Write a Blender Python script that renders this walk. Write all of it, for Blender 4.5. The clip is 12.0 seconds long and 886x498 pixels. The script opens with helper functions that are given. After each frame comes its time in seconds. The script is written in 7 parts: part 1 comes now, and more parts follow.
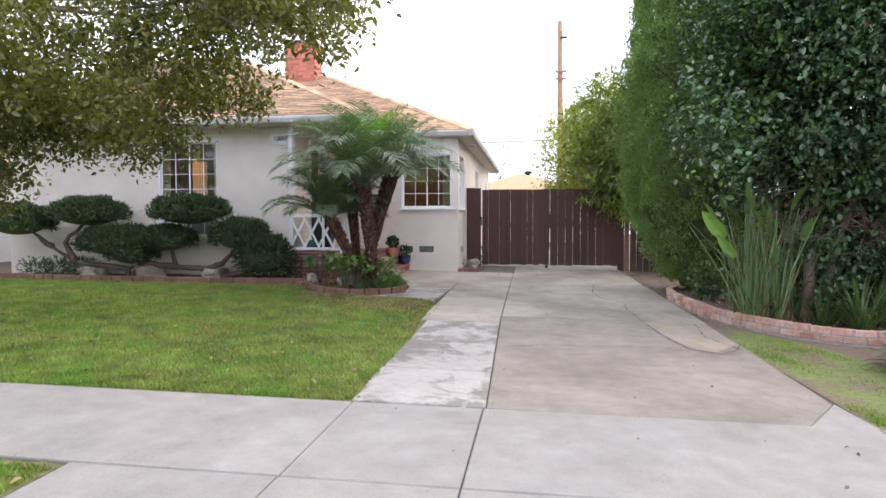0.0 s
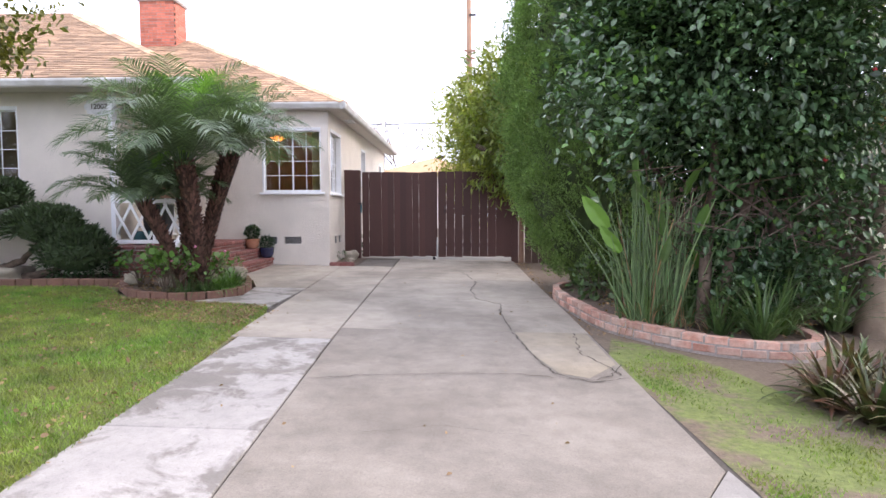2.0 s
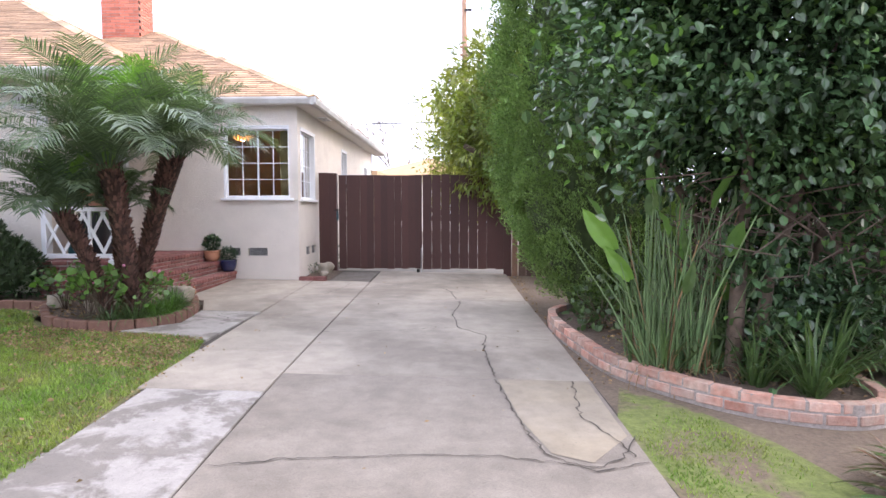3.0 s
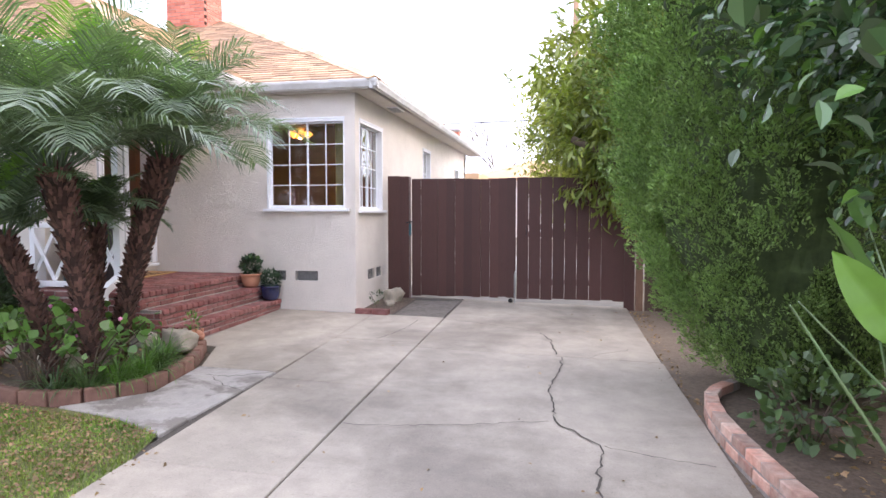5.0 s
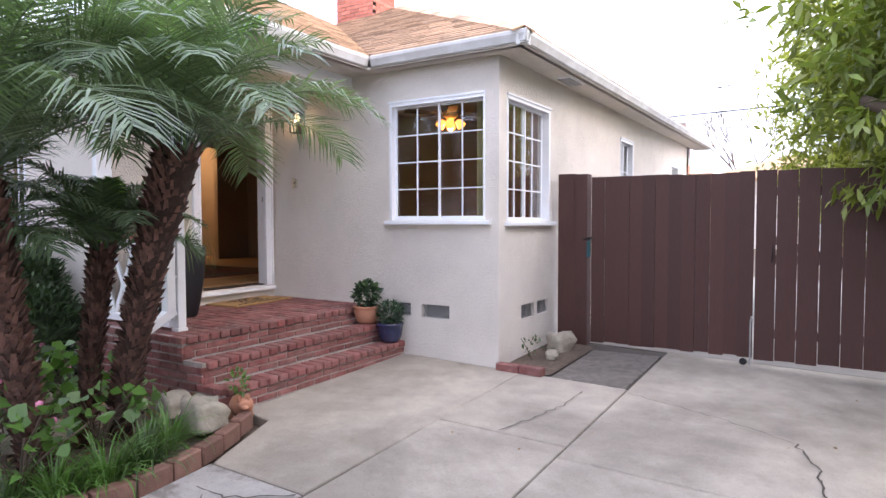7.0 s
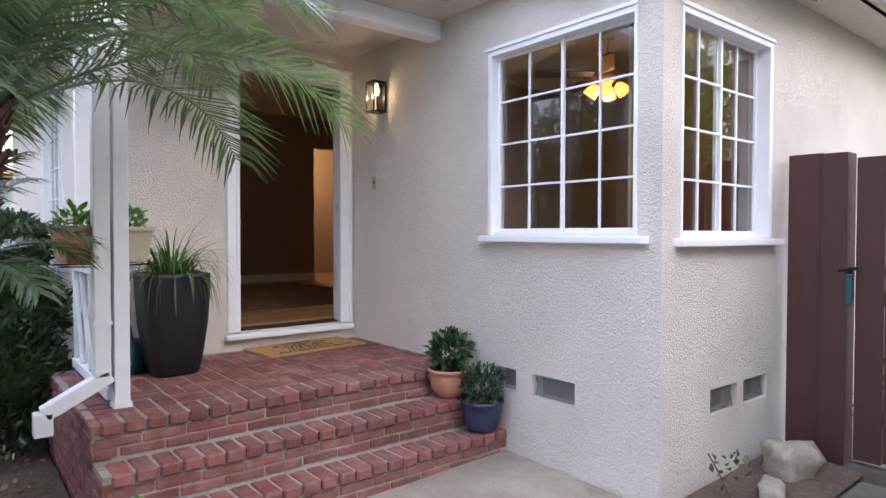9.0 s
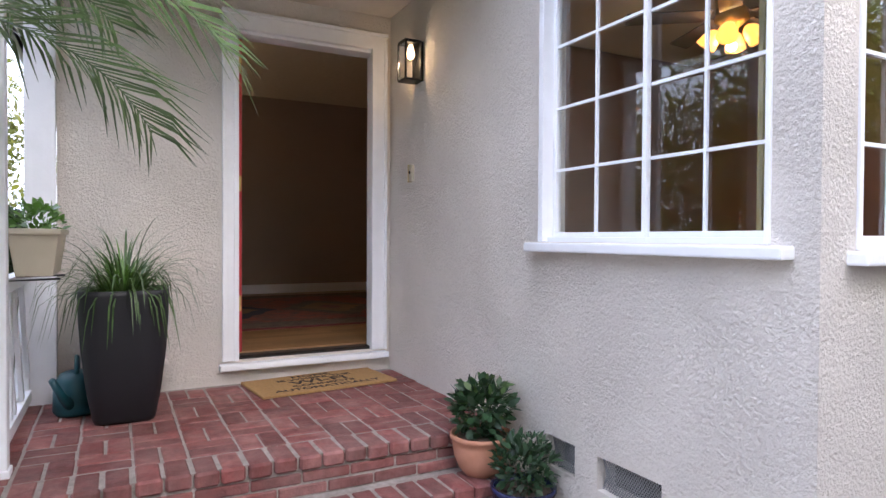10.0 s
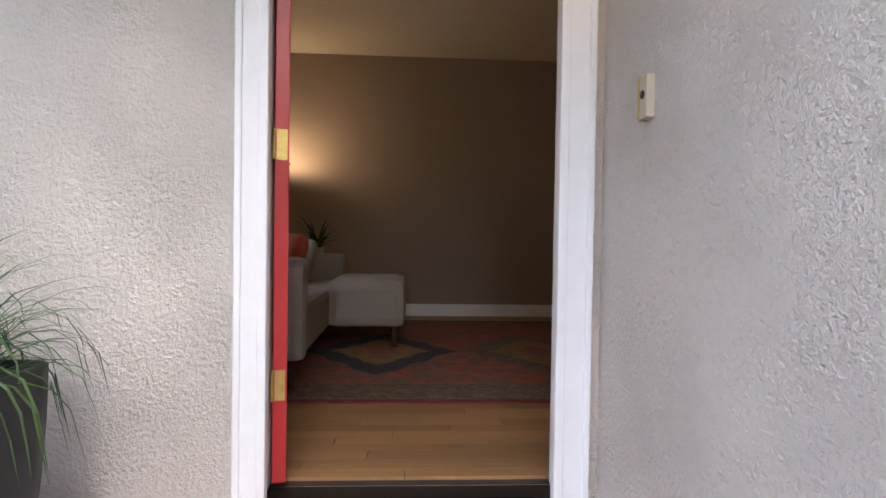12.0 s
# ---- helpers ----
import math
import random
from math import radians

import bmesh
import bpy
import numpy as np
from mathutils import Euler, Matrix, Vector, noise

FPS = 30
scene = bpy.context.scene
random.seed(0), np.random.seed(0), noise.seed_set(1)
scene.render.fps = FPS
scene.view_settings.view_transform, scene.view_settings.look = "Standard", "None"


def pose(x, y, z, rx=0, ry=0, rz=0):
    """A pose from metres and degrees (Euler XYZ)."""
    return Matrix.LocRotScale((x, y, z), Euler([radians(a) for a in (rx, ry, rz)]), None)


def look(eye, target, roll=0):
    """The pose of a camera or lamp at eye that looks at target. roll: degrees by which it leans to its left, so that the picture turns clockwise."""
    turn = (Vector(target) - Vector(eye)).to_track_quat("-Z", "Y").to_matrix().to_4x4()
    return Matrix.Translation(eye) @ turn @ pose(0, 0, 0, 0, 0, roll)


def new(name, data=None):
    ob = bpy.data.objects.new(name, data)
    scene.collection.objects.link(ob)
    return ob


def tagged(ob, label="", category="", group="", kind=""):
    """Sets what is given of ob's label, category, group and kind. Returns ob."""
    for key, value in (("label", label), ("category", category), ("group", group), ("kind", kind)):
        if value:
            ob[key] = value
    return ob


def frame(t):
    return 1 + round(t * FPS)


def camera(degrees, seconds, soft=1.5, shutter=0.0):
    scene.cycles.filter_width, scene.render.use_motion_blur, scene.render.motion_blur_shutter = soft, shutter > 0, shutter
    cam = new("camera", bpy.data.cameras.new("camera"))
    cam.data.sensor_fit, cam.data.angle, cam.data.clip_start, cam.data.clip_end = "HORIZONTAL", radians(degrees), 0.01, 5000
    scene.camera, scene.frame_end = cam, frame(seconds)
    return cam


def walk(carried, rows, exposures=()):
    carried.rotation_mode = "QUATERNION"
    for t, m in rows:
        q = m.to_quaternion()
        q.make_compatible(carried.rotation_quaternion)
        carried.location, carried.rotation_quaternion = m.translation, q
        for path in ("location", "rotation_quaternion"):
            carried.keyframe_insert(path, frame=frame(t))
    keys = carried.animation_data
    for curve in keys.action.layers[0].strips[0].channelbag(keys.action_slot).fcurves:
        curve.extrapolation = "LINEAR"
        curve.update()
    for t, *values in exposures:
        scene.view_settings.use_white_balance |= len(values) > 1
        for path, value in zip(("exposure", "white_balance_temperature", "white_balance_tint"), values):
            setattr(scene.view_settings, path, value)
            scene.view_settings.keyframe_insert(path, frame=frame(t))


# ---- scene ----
cam = camera(70.8, 12.0, 1.5)
PATH = [
    (0, (0.665, 0.099, 1.033), (0.367, 2.076, 0.96), -0.1),
    (0.5, (0.817, 0.381, 1.008), (0.715, 2.375, 0.901), 0.0),
    (1, (1.031, 0.782, 1.012), (0.976, 2.778, 0.901), -0.0),
    (1.5, (1.265, 1.303, 1.013), (1.211, 3.299, 0.899), -0.1),
    (2, (1.491, 1.907, 1.059), (1.432, 3.902, 0.94), -0.2),
    (2.5, (1.639, 2.573, 1.135), (1.584, 4.569, 1.016), -0.1),
    (4.5, (1.834, 5.251, 1.335), (1.647, 7.239, 1.221), 0.1),
    (5, (1.796, 5.936, 1.363), (1.395, 7.892, 1.254), 0.0),
    (5.5, (1.796, 6.648, 1.403), (1.154, 8.54, 1.297), -0.1),
    (6, (1.748, 7.342, 1.404), (0.953, 9.175, 1.305), -0.1),
    (6.5, (1.722, 8.04, 1.423), (0.789, 9.806, 1.328), -0.1),
    (8.5, (0.998, 10.58, 1.473), (-0.432, 11.977, 1.415), -0.0),
    (9, (0.695, 11.176, 1.458), (-0.859, 12.434, 1.412), 0.1),
    (9.5, (0.354, 11.772, 1.468), (-1.315, 12.874, 1.429), 0.3),
    (10, (-0.05, 12.339, 1.468), (-1.819, 13.27, 1.434), 0.3),
    (10.5, (-0.543, 12.739, 1.449), (-2.397, 13.487, 1.43), 0.3),
    (11, (-1.105, 13.075, 1.464), (-3.038, 13.589, 1.433), 0.5),
    (11.5, (-1.696, 13.326, 1.51), (-3.673, 13.624, 1.468), 0.7),
    (12, (-2.226, 13.457, 1.531), (-4.222, 13.58, 1.49), 0.9),
]
walk(cam, [(t, look(eye, target, roll)) for t, eye, target, roll in PATH],
     [(0, 0.98, 6420, 13), (1.5, 1.11, 6370, 15), (2.5, 1.27, 6320, 17), (4.5, 1.53, 6270, 17), (6.5, 1.42, 6120, 17), (9, 1.44, 5880, 15), (10.5, 1.74, 5850, 14), (12.0, 2.12, 5800, 13)])

# ---- sky, sun and lamps ----
world = bpy.data.worlds.new("sky")
scene.world = world
world.use_nodes = True
wt = world.node_tree
sky = wt.nodes.new("ShaderNodeTexSky")
sky.sky_type, sky.sun_disc = "NISHITA", False
sky.sun_elevation, sky.sun_rotation = radians(35), radians(82)
sky.air_density, sky.dust_density = 1.5, 6.0
skymul = wt.nodes.new("ShaderNodeVectorMath")
skymul.operation = "SCALE"
skymul.inputs["Scale"].default_value = 0.10
veil = wt.nodes.new("ShaderNodeMix")
veil.data_type = "RGBA"
veil.inputs["Factor"].default_value = 0.82
veil.inputs["B"].default_value = (1.00, 1.04, 1.20, 1)
wt.links.new(sky.outputs["Color"], skymul.inputs[0])
wt.links.new(skymul.outputs[0], veil.inputs["A"])
wt.links.new(veil.outputs["Result"], wt.nodes["Background"].inputs["Color"])
wt.nodes["Background"].inputs["Strength"].default_value = 1.28

sun = new("sun", bpy.data.lights.new("sun", "SUN"))
sun.data.energy, sun.data.angle, sun.data.color = 1.3, radians(60), (1.0, 0.87, 0.72)
sun.matrix_world = look((9, 1.2, 6.5), (0, 0, 0))


def bulb(name, x, y, z, watts, colour, radius=0.04):
    ob = new(name, bpy.data.lights.new(name, "POINT"))
    ob.data.energy, ob.data.color, ob.data.shadow_soft_size = watts, colour, radius
    ob.location = (x, y, z)
    return ob


bulb("sconce_bulb", -3.70, 14.0, 2.60, 0.8, (1.0, 0.66, 0.34), 0.02)
bulb("fan_bulb", -2.60, 15.65, 2.64, 5, (1.0, 0.66, 0.30), 0.03)
bulb("floor_lamp_bulb", -8.32, 12.24, 2.22, 6, (1.0, 0.66, 0.34), 0.06)
bulb("hall_bulb", -9.6, 16.3, 2.9, 22, (1.0, 0.60, 0.26), 0.10)
# added warm fill for the living room; no fixture hangs here
bulb("front_room_fill", -6.2, 12.9, 2.95, 1.0, (1.0, 0.62, 0.28), 0.08)


# ---- ground shape ----
def gz(x, y):
    x = max(-4.0, min(4.5, x))
    if y < 4.5:
        return 0.03 * (4.5 - 14) - 0.022 * (x + 1.1) + 0.012 * (max(y, -1.0) - 4.5)
    return 0.03 * (min(y, 15.6) - 14) - 0.022 * (x + 1.1)

# ---- materials ----
def mat(name, colour, rough=0.7, metal=0.0, vary=0.12, scale=6.0, bump=0.0, bump_scale=60.0, second=None, second_scale=1.2, second_amount=0.5, second_edge=(0.34, 0.62),
        island=0.0, rand=0.0, spec=0.5, trans=0.0, coord="Object", stretch=(1, 1, 1), distort=0.0, grit=0.0):
    """Base colour with grain and stains at two scales, fine relief, and shifts from piece to piece."""
    m = bpy.data.materials.new(name)
    m.use_nodes = True
    t = m.node_tree
    b = t.nodes["Principled BSDF"]
    b.inputs["Roughness"].default_value, b.inputs["Metallic"].default_value = rough, metal
    b.inputs["Specular IOR Level"].default_value = spec
    tc = t.nodes.new("ShaderNodeTexCoord")
    mp = t.nodes.new("ShaderNodeMapping")
    mp.inputs["Scale"].default_value = stretch
    if coord == "World":
        geo = t.nodes.new("ShaderNodeNewGeometry")
        t.links.new(geo.outputs["Position"], mp.inputs["Vector"])
    else:
        t.links.new(tc.outputs[coord], mp.inputs["Vector"])

    def tex(s, detail=5.0, rough_=0.6):
        n = t.nodes.new("ShaderNodeTexNoise")
        n.inputs["Scale"].default_value, n.inputs["Detail"].default_value = s, detail
        n.inputs["Roughness"].default_value, n.inputs["Distortion"].default_value = rough_, distort
        t.links.new(mp.outputs["Vector"], n.inputs["Vector"])
        return n

    def mixer(kind, fac, a, c):
        n = t.nodes.new("ShaderNodeMix")
        n.data_type, n.blend_type = "RGBA", kind
        for key, val in (("Factor", fac), ("A", a), ("B", c)):
            if isinstance(val, bpy.types.NodeSocket):
                t.links.new(val, n.inputs[key])
            elif val is not None:
                n.inputs[key].default_value = val if key == "Factor" else (*val, 1)
        return n.outputs["Result"]

    col = None
    base = tuple(colour)
    if second:
        rp = t.nodes.new("ShaderNodeValToRGB")
        rp.color_ramp.elements[0].position, rp.color_ramp.elements[1].position = second_edge
        rp.color_ramp.elements[0].color = (0, 0, 0, 1)
        rp.color_ramp.elements[1].color = (second_amount,) * 3 + (1,)
        t.links.new(tex(second_scale, 7.0, 0.65).outputs["Fac"], rp.inputs["Fac"])
        col = mixer("MIX", rp.outputs["Color"], base, tuple(second))
    mr = t.nodes.new("ShaderNodeMapRange")
    mr.inputs["From Min"].default_value, mr.inputs["From Max"].default_value = 0.3, 0.7
    mr.inputs["To Min"].default_value, mr.inputs["To Max"].default_value = 1 - vary, 1 + vary
    t.links.new(tex(scale).outputs["Fac"], mr.inputs["Value"])
    value = mr.outputs["Result"]
    for amount, socket in ((island, ("ShaderNodeNewGeometry", "Random Per Island")), (rand, ("ShaderNodeObjectInfo", "Random"))):
        if amount:
            src = t.nodes.new(socket[0])
            r2 = t.nodes.new("ShaderNodeMapRange")
            r2.inputs["To Min"].default_value, r2.inputs["To Max"].default_value = 1 - amount, 1 + amount
            t.links.new(src.outputs[socket[1]], r2.inputs["Value"])
            mu = t.nodes.new("ShaderNodeMath")
            mu.operation = "MULTIPLY"
            t.links.new(value, mu.inputs[0])
            t.links.new(r2.outputs["Result"], mu.inputs[1])
            value = mu.outputs[0]
    if grit:
        r3 = t.nodes.new("ShaderNodeMapRange")
        r3.inputs["From Min"].default_value, r3.inputs["From Max"].default_value = 0.25, 0.75
        r3.inputs["To Min"].default_value, r3.inputs["To Max"].default_value = 1 - 1.5 * grit, 1 + 1.5 * grit
        t.links.new(tex(85.0, 9.0, 0.85).outputs["Fac"], r3.inputs["Value"])
        mu = t.nodes.new("ShaderNodeMath")
        mu.operation = "MULTIPLY"
        t.links.new(value, mu.inputs[0])
        t.links.new(r3.outputs["Result"], mu.inputs[1])
        value = mu.outputs[0]
    sc = t.nodes.new("ShaderNodeVectorMath")
    sc.operation = "SCALE"
    if col is not None:
        t.links.new(col, sc.inputs[0])
    else:
        sc.inputs[0].default_value = base
    t.links.new(value, sc.inputs["Scale"])
    t.links.new(sc.outputs[0], b.inputs["Base Color"])
    if trans:
        b.inputs["Transmission Weight"].default_value = 0.0
        tr = t.nodes.new("ShaderNodeBsdfTranslucent")
        sc2 = t.nodes.new("ShaderNodeVectorMath")
        sc2.operation = "MULTIPLY"
        sc2.inputs[1].default_value = (1.3, 1.5, 0.6)
        t.links.new(sc.outputs[0], sc2.inputs[0])
        t.links.new(sc2.outputs[0], tr.inputs["Color"])
        ms = t.nodes.new("ShaderNodeMixShader")
        ms.inputs["Fac"].default_value = trans
        t.links.new(b.outputs[0], ms.inputs[1])
        t.links.new(tr.outputs[0], ms.inputs[2])
        t.links.new(ms.outputs[0], t.nodes["Material Output"].inputs["Surface"])
    if bump:
        bp = t.nodes.new("ShaderNodeBump")
        bp.inputs["Strength"].default_value, bp.inputs["Distance"].default_value = min(1.0, bump), 0.01 * max(1.0, bump)
        t.links.new(tex(bump_scale, 4.0).outputs["Fac"], bp.inputs["Height"])
        t.links.new(bp.outputs["Normal"], b.inputs["Normal"])
    return m


def stucco_mat(name, colour):
    """Painted skip-trowel stucco: raised ragged patches over a sanded ground."""
    m = mat(name, colour, 0.85, vary=0.04, scale=3.0, second=[c * 0.95 for c in colour], second_scale=0.7, second_amount=0.5, coord="World")
    t = m.node_tree
    geo = t.nodes.new("ShaderNodeNewGeometry")
    layers = []
    for scale, detail, rough_, lo, hi in ((78.0, 5.0, 0.62, 0.36, 0.66), (40.0, 6.0, 0.62, 0.52, 0.58), (2.6, 3.0, 0.5, 0.38, 0.60)):
        n = t.nodes.new("ShaderNodeTexNoise")
        n.inputs["Scale"].default_value, n.inputs["Detail"].default_value, n.inputs["Roughness"].default_value = scale, detail, rough_
        t.links.new(geo.outputs["Position"], n.inputs["Vector"])
        r = t.nodes.new("ShaderNodeMapRange")
        r.inputs["From Min"].default_value, r.inputs["From Max"].default_value = lo, hi
        t.links.new(n.outputs["Fac"], r.inputs["Value"])
        layers.append(r.outputs["Result"])

    def maths(kind, a, b_):
        n = t.nodes.new("ShaderNodeMath")
        n.operation = kind
        for k, val in enumerate((a, b_)):
            if isinstance(val, float):
                n.inputs[k].default_value = val
            else:
                t.links.new(val, n.inputs[k])
        return n.outputs[0]

    zone = maths("ADD", maths("MULTIPLY", layers[2], 0.30), 0.70)
    height = maths("ADD", maths("MULTIPLY", layers[0], 0.8), maths("MULTIPLY", layers[1], 0.30))
    bp = t.nodes.new("ShaderNodeBump")
    bp.inputs["Strength"].default_value, bp.inputs["Distance"].default_value = 1.0, 0.0105
    t.links.new(maths("MULTIPLY", height, zone), bp.inputs["Height"])
    t.links.new(bp.outputs["Normal"], t.nodes["Principled BSDF"].inputs["Normal"])
    return m


def glow_mat(name, colour, strength):
    m = mat(name, colour, 0.4)
    b = m.node_tree.nodes["Principled BSDF"]
    b.inputs["Emission Color"].default_value, b.inputs["Emission Strength"].default_value = (*colour, 1), strength
    return m


def glass_mat(name):
    m = bpy.data.materials.new(name)
    m.use_nodes = True
    b = m.node_tree.nodes["Principled BSDF"]
    b.inputs["Base Color"].default_value = (0.92, 0.96, 0.95, 1)
    b.inputs["Roughness"].default_value, b.inputs["Transmission Weight"].default_value, b.inputs["IOR"].default_value = 0.0, 1.0, 1.5
    return m


def weathered(m, low=0.74, high=1.06, scale=0.55, speck=0.35, speck_scale=55.0):
    """Adds broad cloudy staining and small dark pits to a ground material."""
    t = m.node_tree
    b = t.nodes["Principled BSDF"]
    src = b.inputs["Base Color"].links[0].from_socket
    geo = t.nodes.new("ShaderNodeNewGeometry")
    for sc, lo, hi, a, c, rough_ in ((scale, 0.32, 0.66, low, high, 0.72), (speck_scale, 0.30, 0.42, 1 - speck, 1.0, 0.7)):
        n = t.nodes.new("ShaderNodeTexNoise")
        n.inputs["Scale"].default_value, n.inputs["Detail"].default_value, n.inputs["Roughness"].default_value = sc, 9.0, rough_
        n.inputs["Distortion"].default_value = 0.6 if sc < 5 else 0.0
        t.links.new(geo.outputs["Position"], n.inputs["Vector"])
        r = t.nodes.new("ShaderNodeMapRange")
        r.inputs["From Min"].default_value, r.inputs["From Max"].default_value = lo, hi
        r.inputs["To Min"].default_value, r.inputs["To Max"].default_value = a, c
        t.links.new(n.outputs["Fac"], r.inputs["Value"])
        v = t.nodes.new("ShaderNodeVectorMath")
        v.operation = "SCALE"
        t.links.new(src, v.inputs[0])
        t.links.new(r.outputs["Result"], v.inputs["Scale"])
        src = v.outputs[0]
    t.links.new(src, b.inputs["Base Color"])
    return m


STUCCO = stucco_mat("stucco", (0.80, 0.74, 0.675))
TRIM = mat("white_trim_paint", (0.80, 0.81, 0.84), 0.45, vary=0.03, scale=9, bump=0.08, bump_scale=40, coord="World")
SASH = mat("white_window_vinyl", (0.80, 0.82, 0.86), 0.35, vary=0.02)
GLASS = glass_mat("window_glass")
INNER = mat("interior_wall_paint", (0.31, 0.25, 0.205), 0.8, vary=0.03, scale=2, coord="World")
BROWNPAINT = mat("brown_dining_paint", (0.30, 0.18, 0.125), 0.7, vary=0.05, scale=3, coord="World")
CEILING = mat("ceiling_paint", (0.62, 0.56, 0.46), 0.85, vary=0.05, scale=20, bump=0.15, coord="World")
CONCRETE = mat("driveway_concrete", (0.395, 0.348, 0.290), 0.85, vary=0.11, scale=5, second=(0.225, 0.195, 0.163), second_scale=0.6, second_amount=0.8, second_edge=(0.42, 0.60), grit=0.16, bump=0.25, bump_scale=170, coord="World", rand=0.05)
PALE = mat("worn_pale_concrete", (0.36, 0.335, 0.312), 0.85, vary=0.08, scale=12, second=(0.185, 0.165, 0.145), second_scale=2.0, second_amount=0.9, second_edge=(0.49, 0.57), grit=0.15, bump=0.3, bump_scale=120, coord="World", rand=0.08, distort=0.4)
WALKWAY = mat("sidewalk_concrete", (0.285, 0.27, 0.252), 0.85, vary=0.10, scale=5, second=(0.255, 0.233, 0.21), second_scale=0.6, second_amount=0.85, grit=0.15, bump=0.2, bump_scale=160, coord="World", rand=0.05)
YELLOWED = mat("stained_concrete", (0.325, 0.275, 0.205), 0.85, vary=0.10, scale=9, second=(0.31, 0.27, 0.22), second_scale=1.6, second_amount=0.7, bump=0.25, bump_scale=150, coord="World")
OLDCONCRETE = mat("old_driveway_concrete", (0.275, 0.24, 0.202), 0.88, vary=0.12, scale=6, second=(0.20, 0.172, 0.142), second_scale=0.9, second_amount=0.8, second_edge=(0.40, 0.62), grit=0.24, bump=0.4, bump_scale=150, coord="World")
ROUGHPATCH = mat("rough_worn_concrete", (0.17, 0.15, 0.13), 0.95, vary=0.25, scale=14, second=(0.10, 0.088, 0.075), second_scale=3, grit=0.35, bump=1.2, bump_scale=70, coord="World")
for m_ in (CONCRETE, OLDCONCRETE, WALKWAY, YELLOWED):
    weathered(m_)
weathered(PALE, 0.80, 1.05, 1.4, 0.4, 40.0)
GUTTERPAINT = mat("weathered_gutter_paint", (0.60, 0.60, 0.60), 0.5, vary=0.08, scale=7, second=(0.40, 0.385, 0.36), second_scale=2.2, second_amount=0.7, bump=0.1, bump_scale=30, coord="World")
SOFFIT = mat("cream_soffit_paint", (0.60, 0.555, 0.50), 0.7, vary=0.06, scale=5, bump=0.1, bump_scale=40, coord="World")
POTLEAF = mat("dark_pot_leaf", (0.026, 0.060, 0.026), 0.4, vary=0.3, scale=4, island=0.45, trans=0.15, coord="World")
# shade deep inside the juniper, put into the colour of its core
SHADED_CORE = mat("shaded_inner_foliage", (0.050, 0.075, 0.026), 0.95, vary=0.4, scale=9, coord="World")
JOINT = mat("joint_grit", (0.07, 0.06, 0.05), 0.95, vary=0.3, scale=40, coord="World")
ASPHALT = mat("asphalt", (0.05, 0.05, 0.052), 0.9, vary=0.15, scale=40, bump=0.3, coord="World")
SOIL = mat("soil", (0.085, 0.062, 0.046), 0.95, vary=0.35, scale=30, second=(0.15, 0.11, 0.08), second_scale=4, bump=1.5, bump_scale=35, coord="World")
DRYSOIL = mat("dry_soil", (0.17, 0.13, 0.095), 0.95, vary=0.25, scale=26, second=(0.10, 0.075, 0.055), second_scale=2.5, bump=1.0, bump_scale=45, coord="World")
GRASSBED = mat("lawn_thatch", (0.105, 0.14, 0.034), 0.9, vary=0.35, scale=22, second=(0.15, 0.125, 0.06), second_scale=0.9, second_amount=0.8, bump=1.5, bump_scale=60, coord="World")
PATCHY = mat("patchy_dry_turf", (0.145, 0.175, 0.05), 0.95, vary=0.3, scale=20, second=(0.16, 0.12, 0.085), second_scale=1.5, second_amount=1.0, second_edge=(0.46, 0.56), bump=1.2, bump_scale=50, coord="World")
BLADE = mat("grass_blade", (0.125, 0.25, 0.032), 0.5, vary=0.4, scale=3.0, second=(0.25, 0.24, 0.075), second_scale=1.7, second_amount=0.7, island=0.35, trans=0.3, coord="World")
BRICK = mat("red_brick", (0.165, 0.045, 0.040), 0.8, vary=0.28, scale=16, second=(0.32, 0.22, 0.20), second_scale=5, second_amount=0.32, bump=0.5, bump_scale=70, rand=0.28, coord="World")
MORTAR = mat("mortar", (0.36, 0.315, 0.29), 0.95, vary=0.2, scale=40, second=(0.16, 0.14, 0.125), second_scale=6, bump=0.6, bump_scale=90, coord="World")
PLANTERBRICK = mat("weathered_planter_brick", (0.42, 0.20, 0.145), 0.85, vary=0.2, scale=20, second=(0.46, 0.37, 0.31), second_scale=3.5, second_amount=0.85, bump=0.5, bump_scale=70, rand=0.3, coord="World")
EDGEBRICK = mat("brown_edging_block", (0.20, 0.105, 0.078), 0.85, vary=0.2, scale=20, second=(0.13, 0.075, 0.055), second_scale=5, bump=0.4, bump_scale=70, rand=0.2, coord="World")
CHIMNEYBRICK = mat("chimney_brick", (0.50, 0.17, 0.115), 0.85, vary=0.15, scale=12, island=0.25, coord="World")
SHINGLE = mat("asphalt_shingle", (0.42, 0.27, 0.165), 0.9, vary=0.2, scale=30, second=(0.27, 0.18, 0.12), second_scale=2.2, second_amount=0.6, bump=0.4, bump_scale=200, island=0.42, rand=0.3, coord="World")
ROOFDECK = mat("roof_underlay", (0.16, 0.10, 0.06), 0.95)
GATEPAINT = mat("brown_gate_paint", (0.060, 0.021, 0.016), 0.62, vary=0.12, scale=8, stretch=(14, 14, 1), second=(0.054, 0.023, 0.018), second_scale=3, bump=0.2, bump_scale=30, rand=0.18, coord="World")
FENCEWOOD = mat("weathered_fence_wood", (0.075, 0.045, 0.033), 0.85, vary=0.3, scale=8, stretch=(12, 12, 1), bump=0.4, bump_scale=20, rand=0.25, coord="World")
RAWWOOD = mat("raw_post_wood", (0.20, 0.115, 0.075), 0.8, vary=0.2, scale=8, stretch=(12, 12, 1), coord="World")
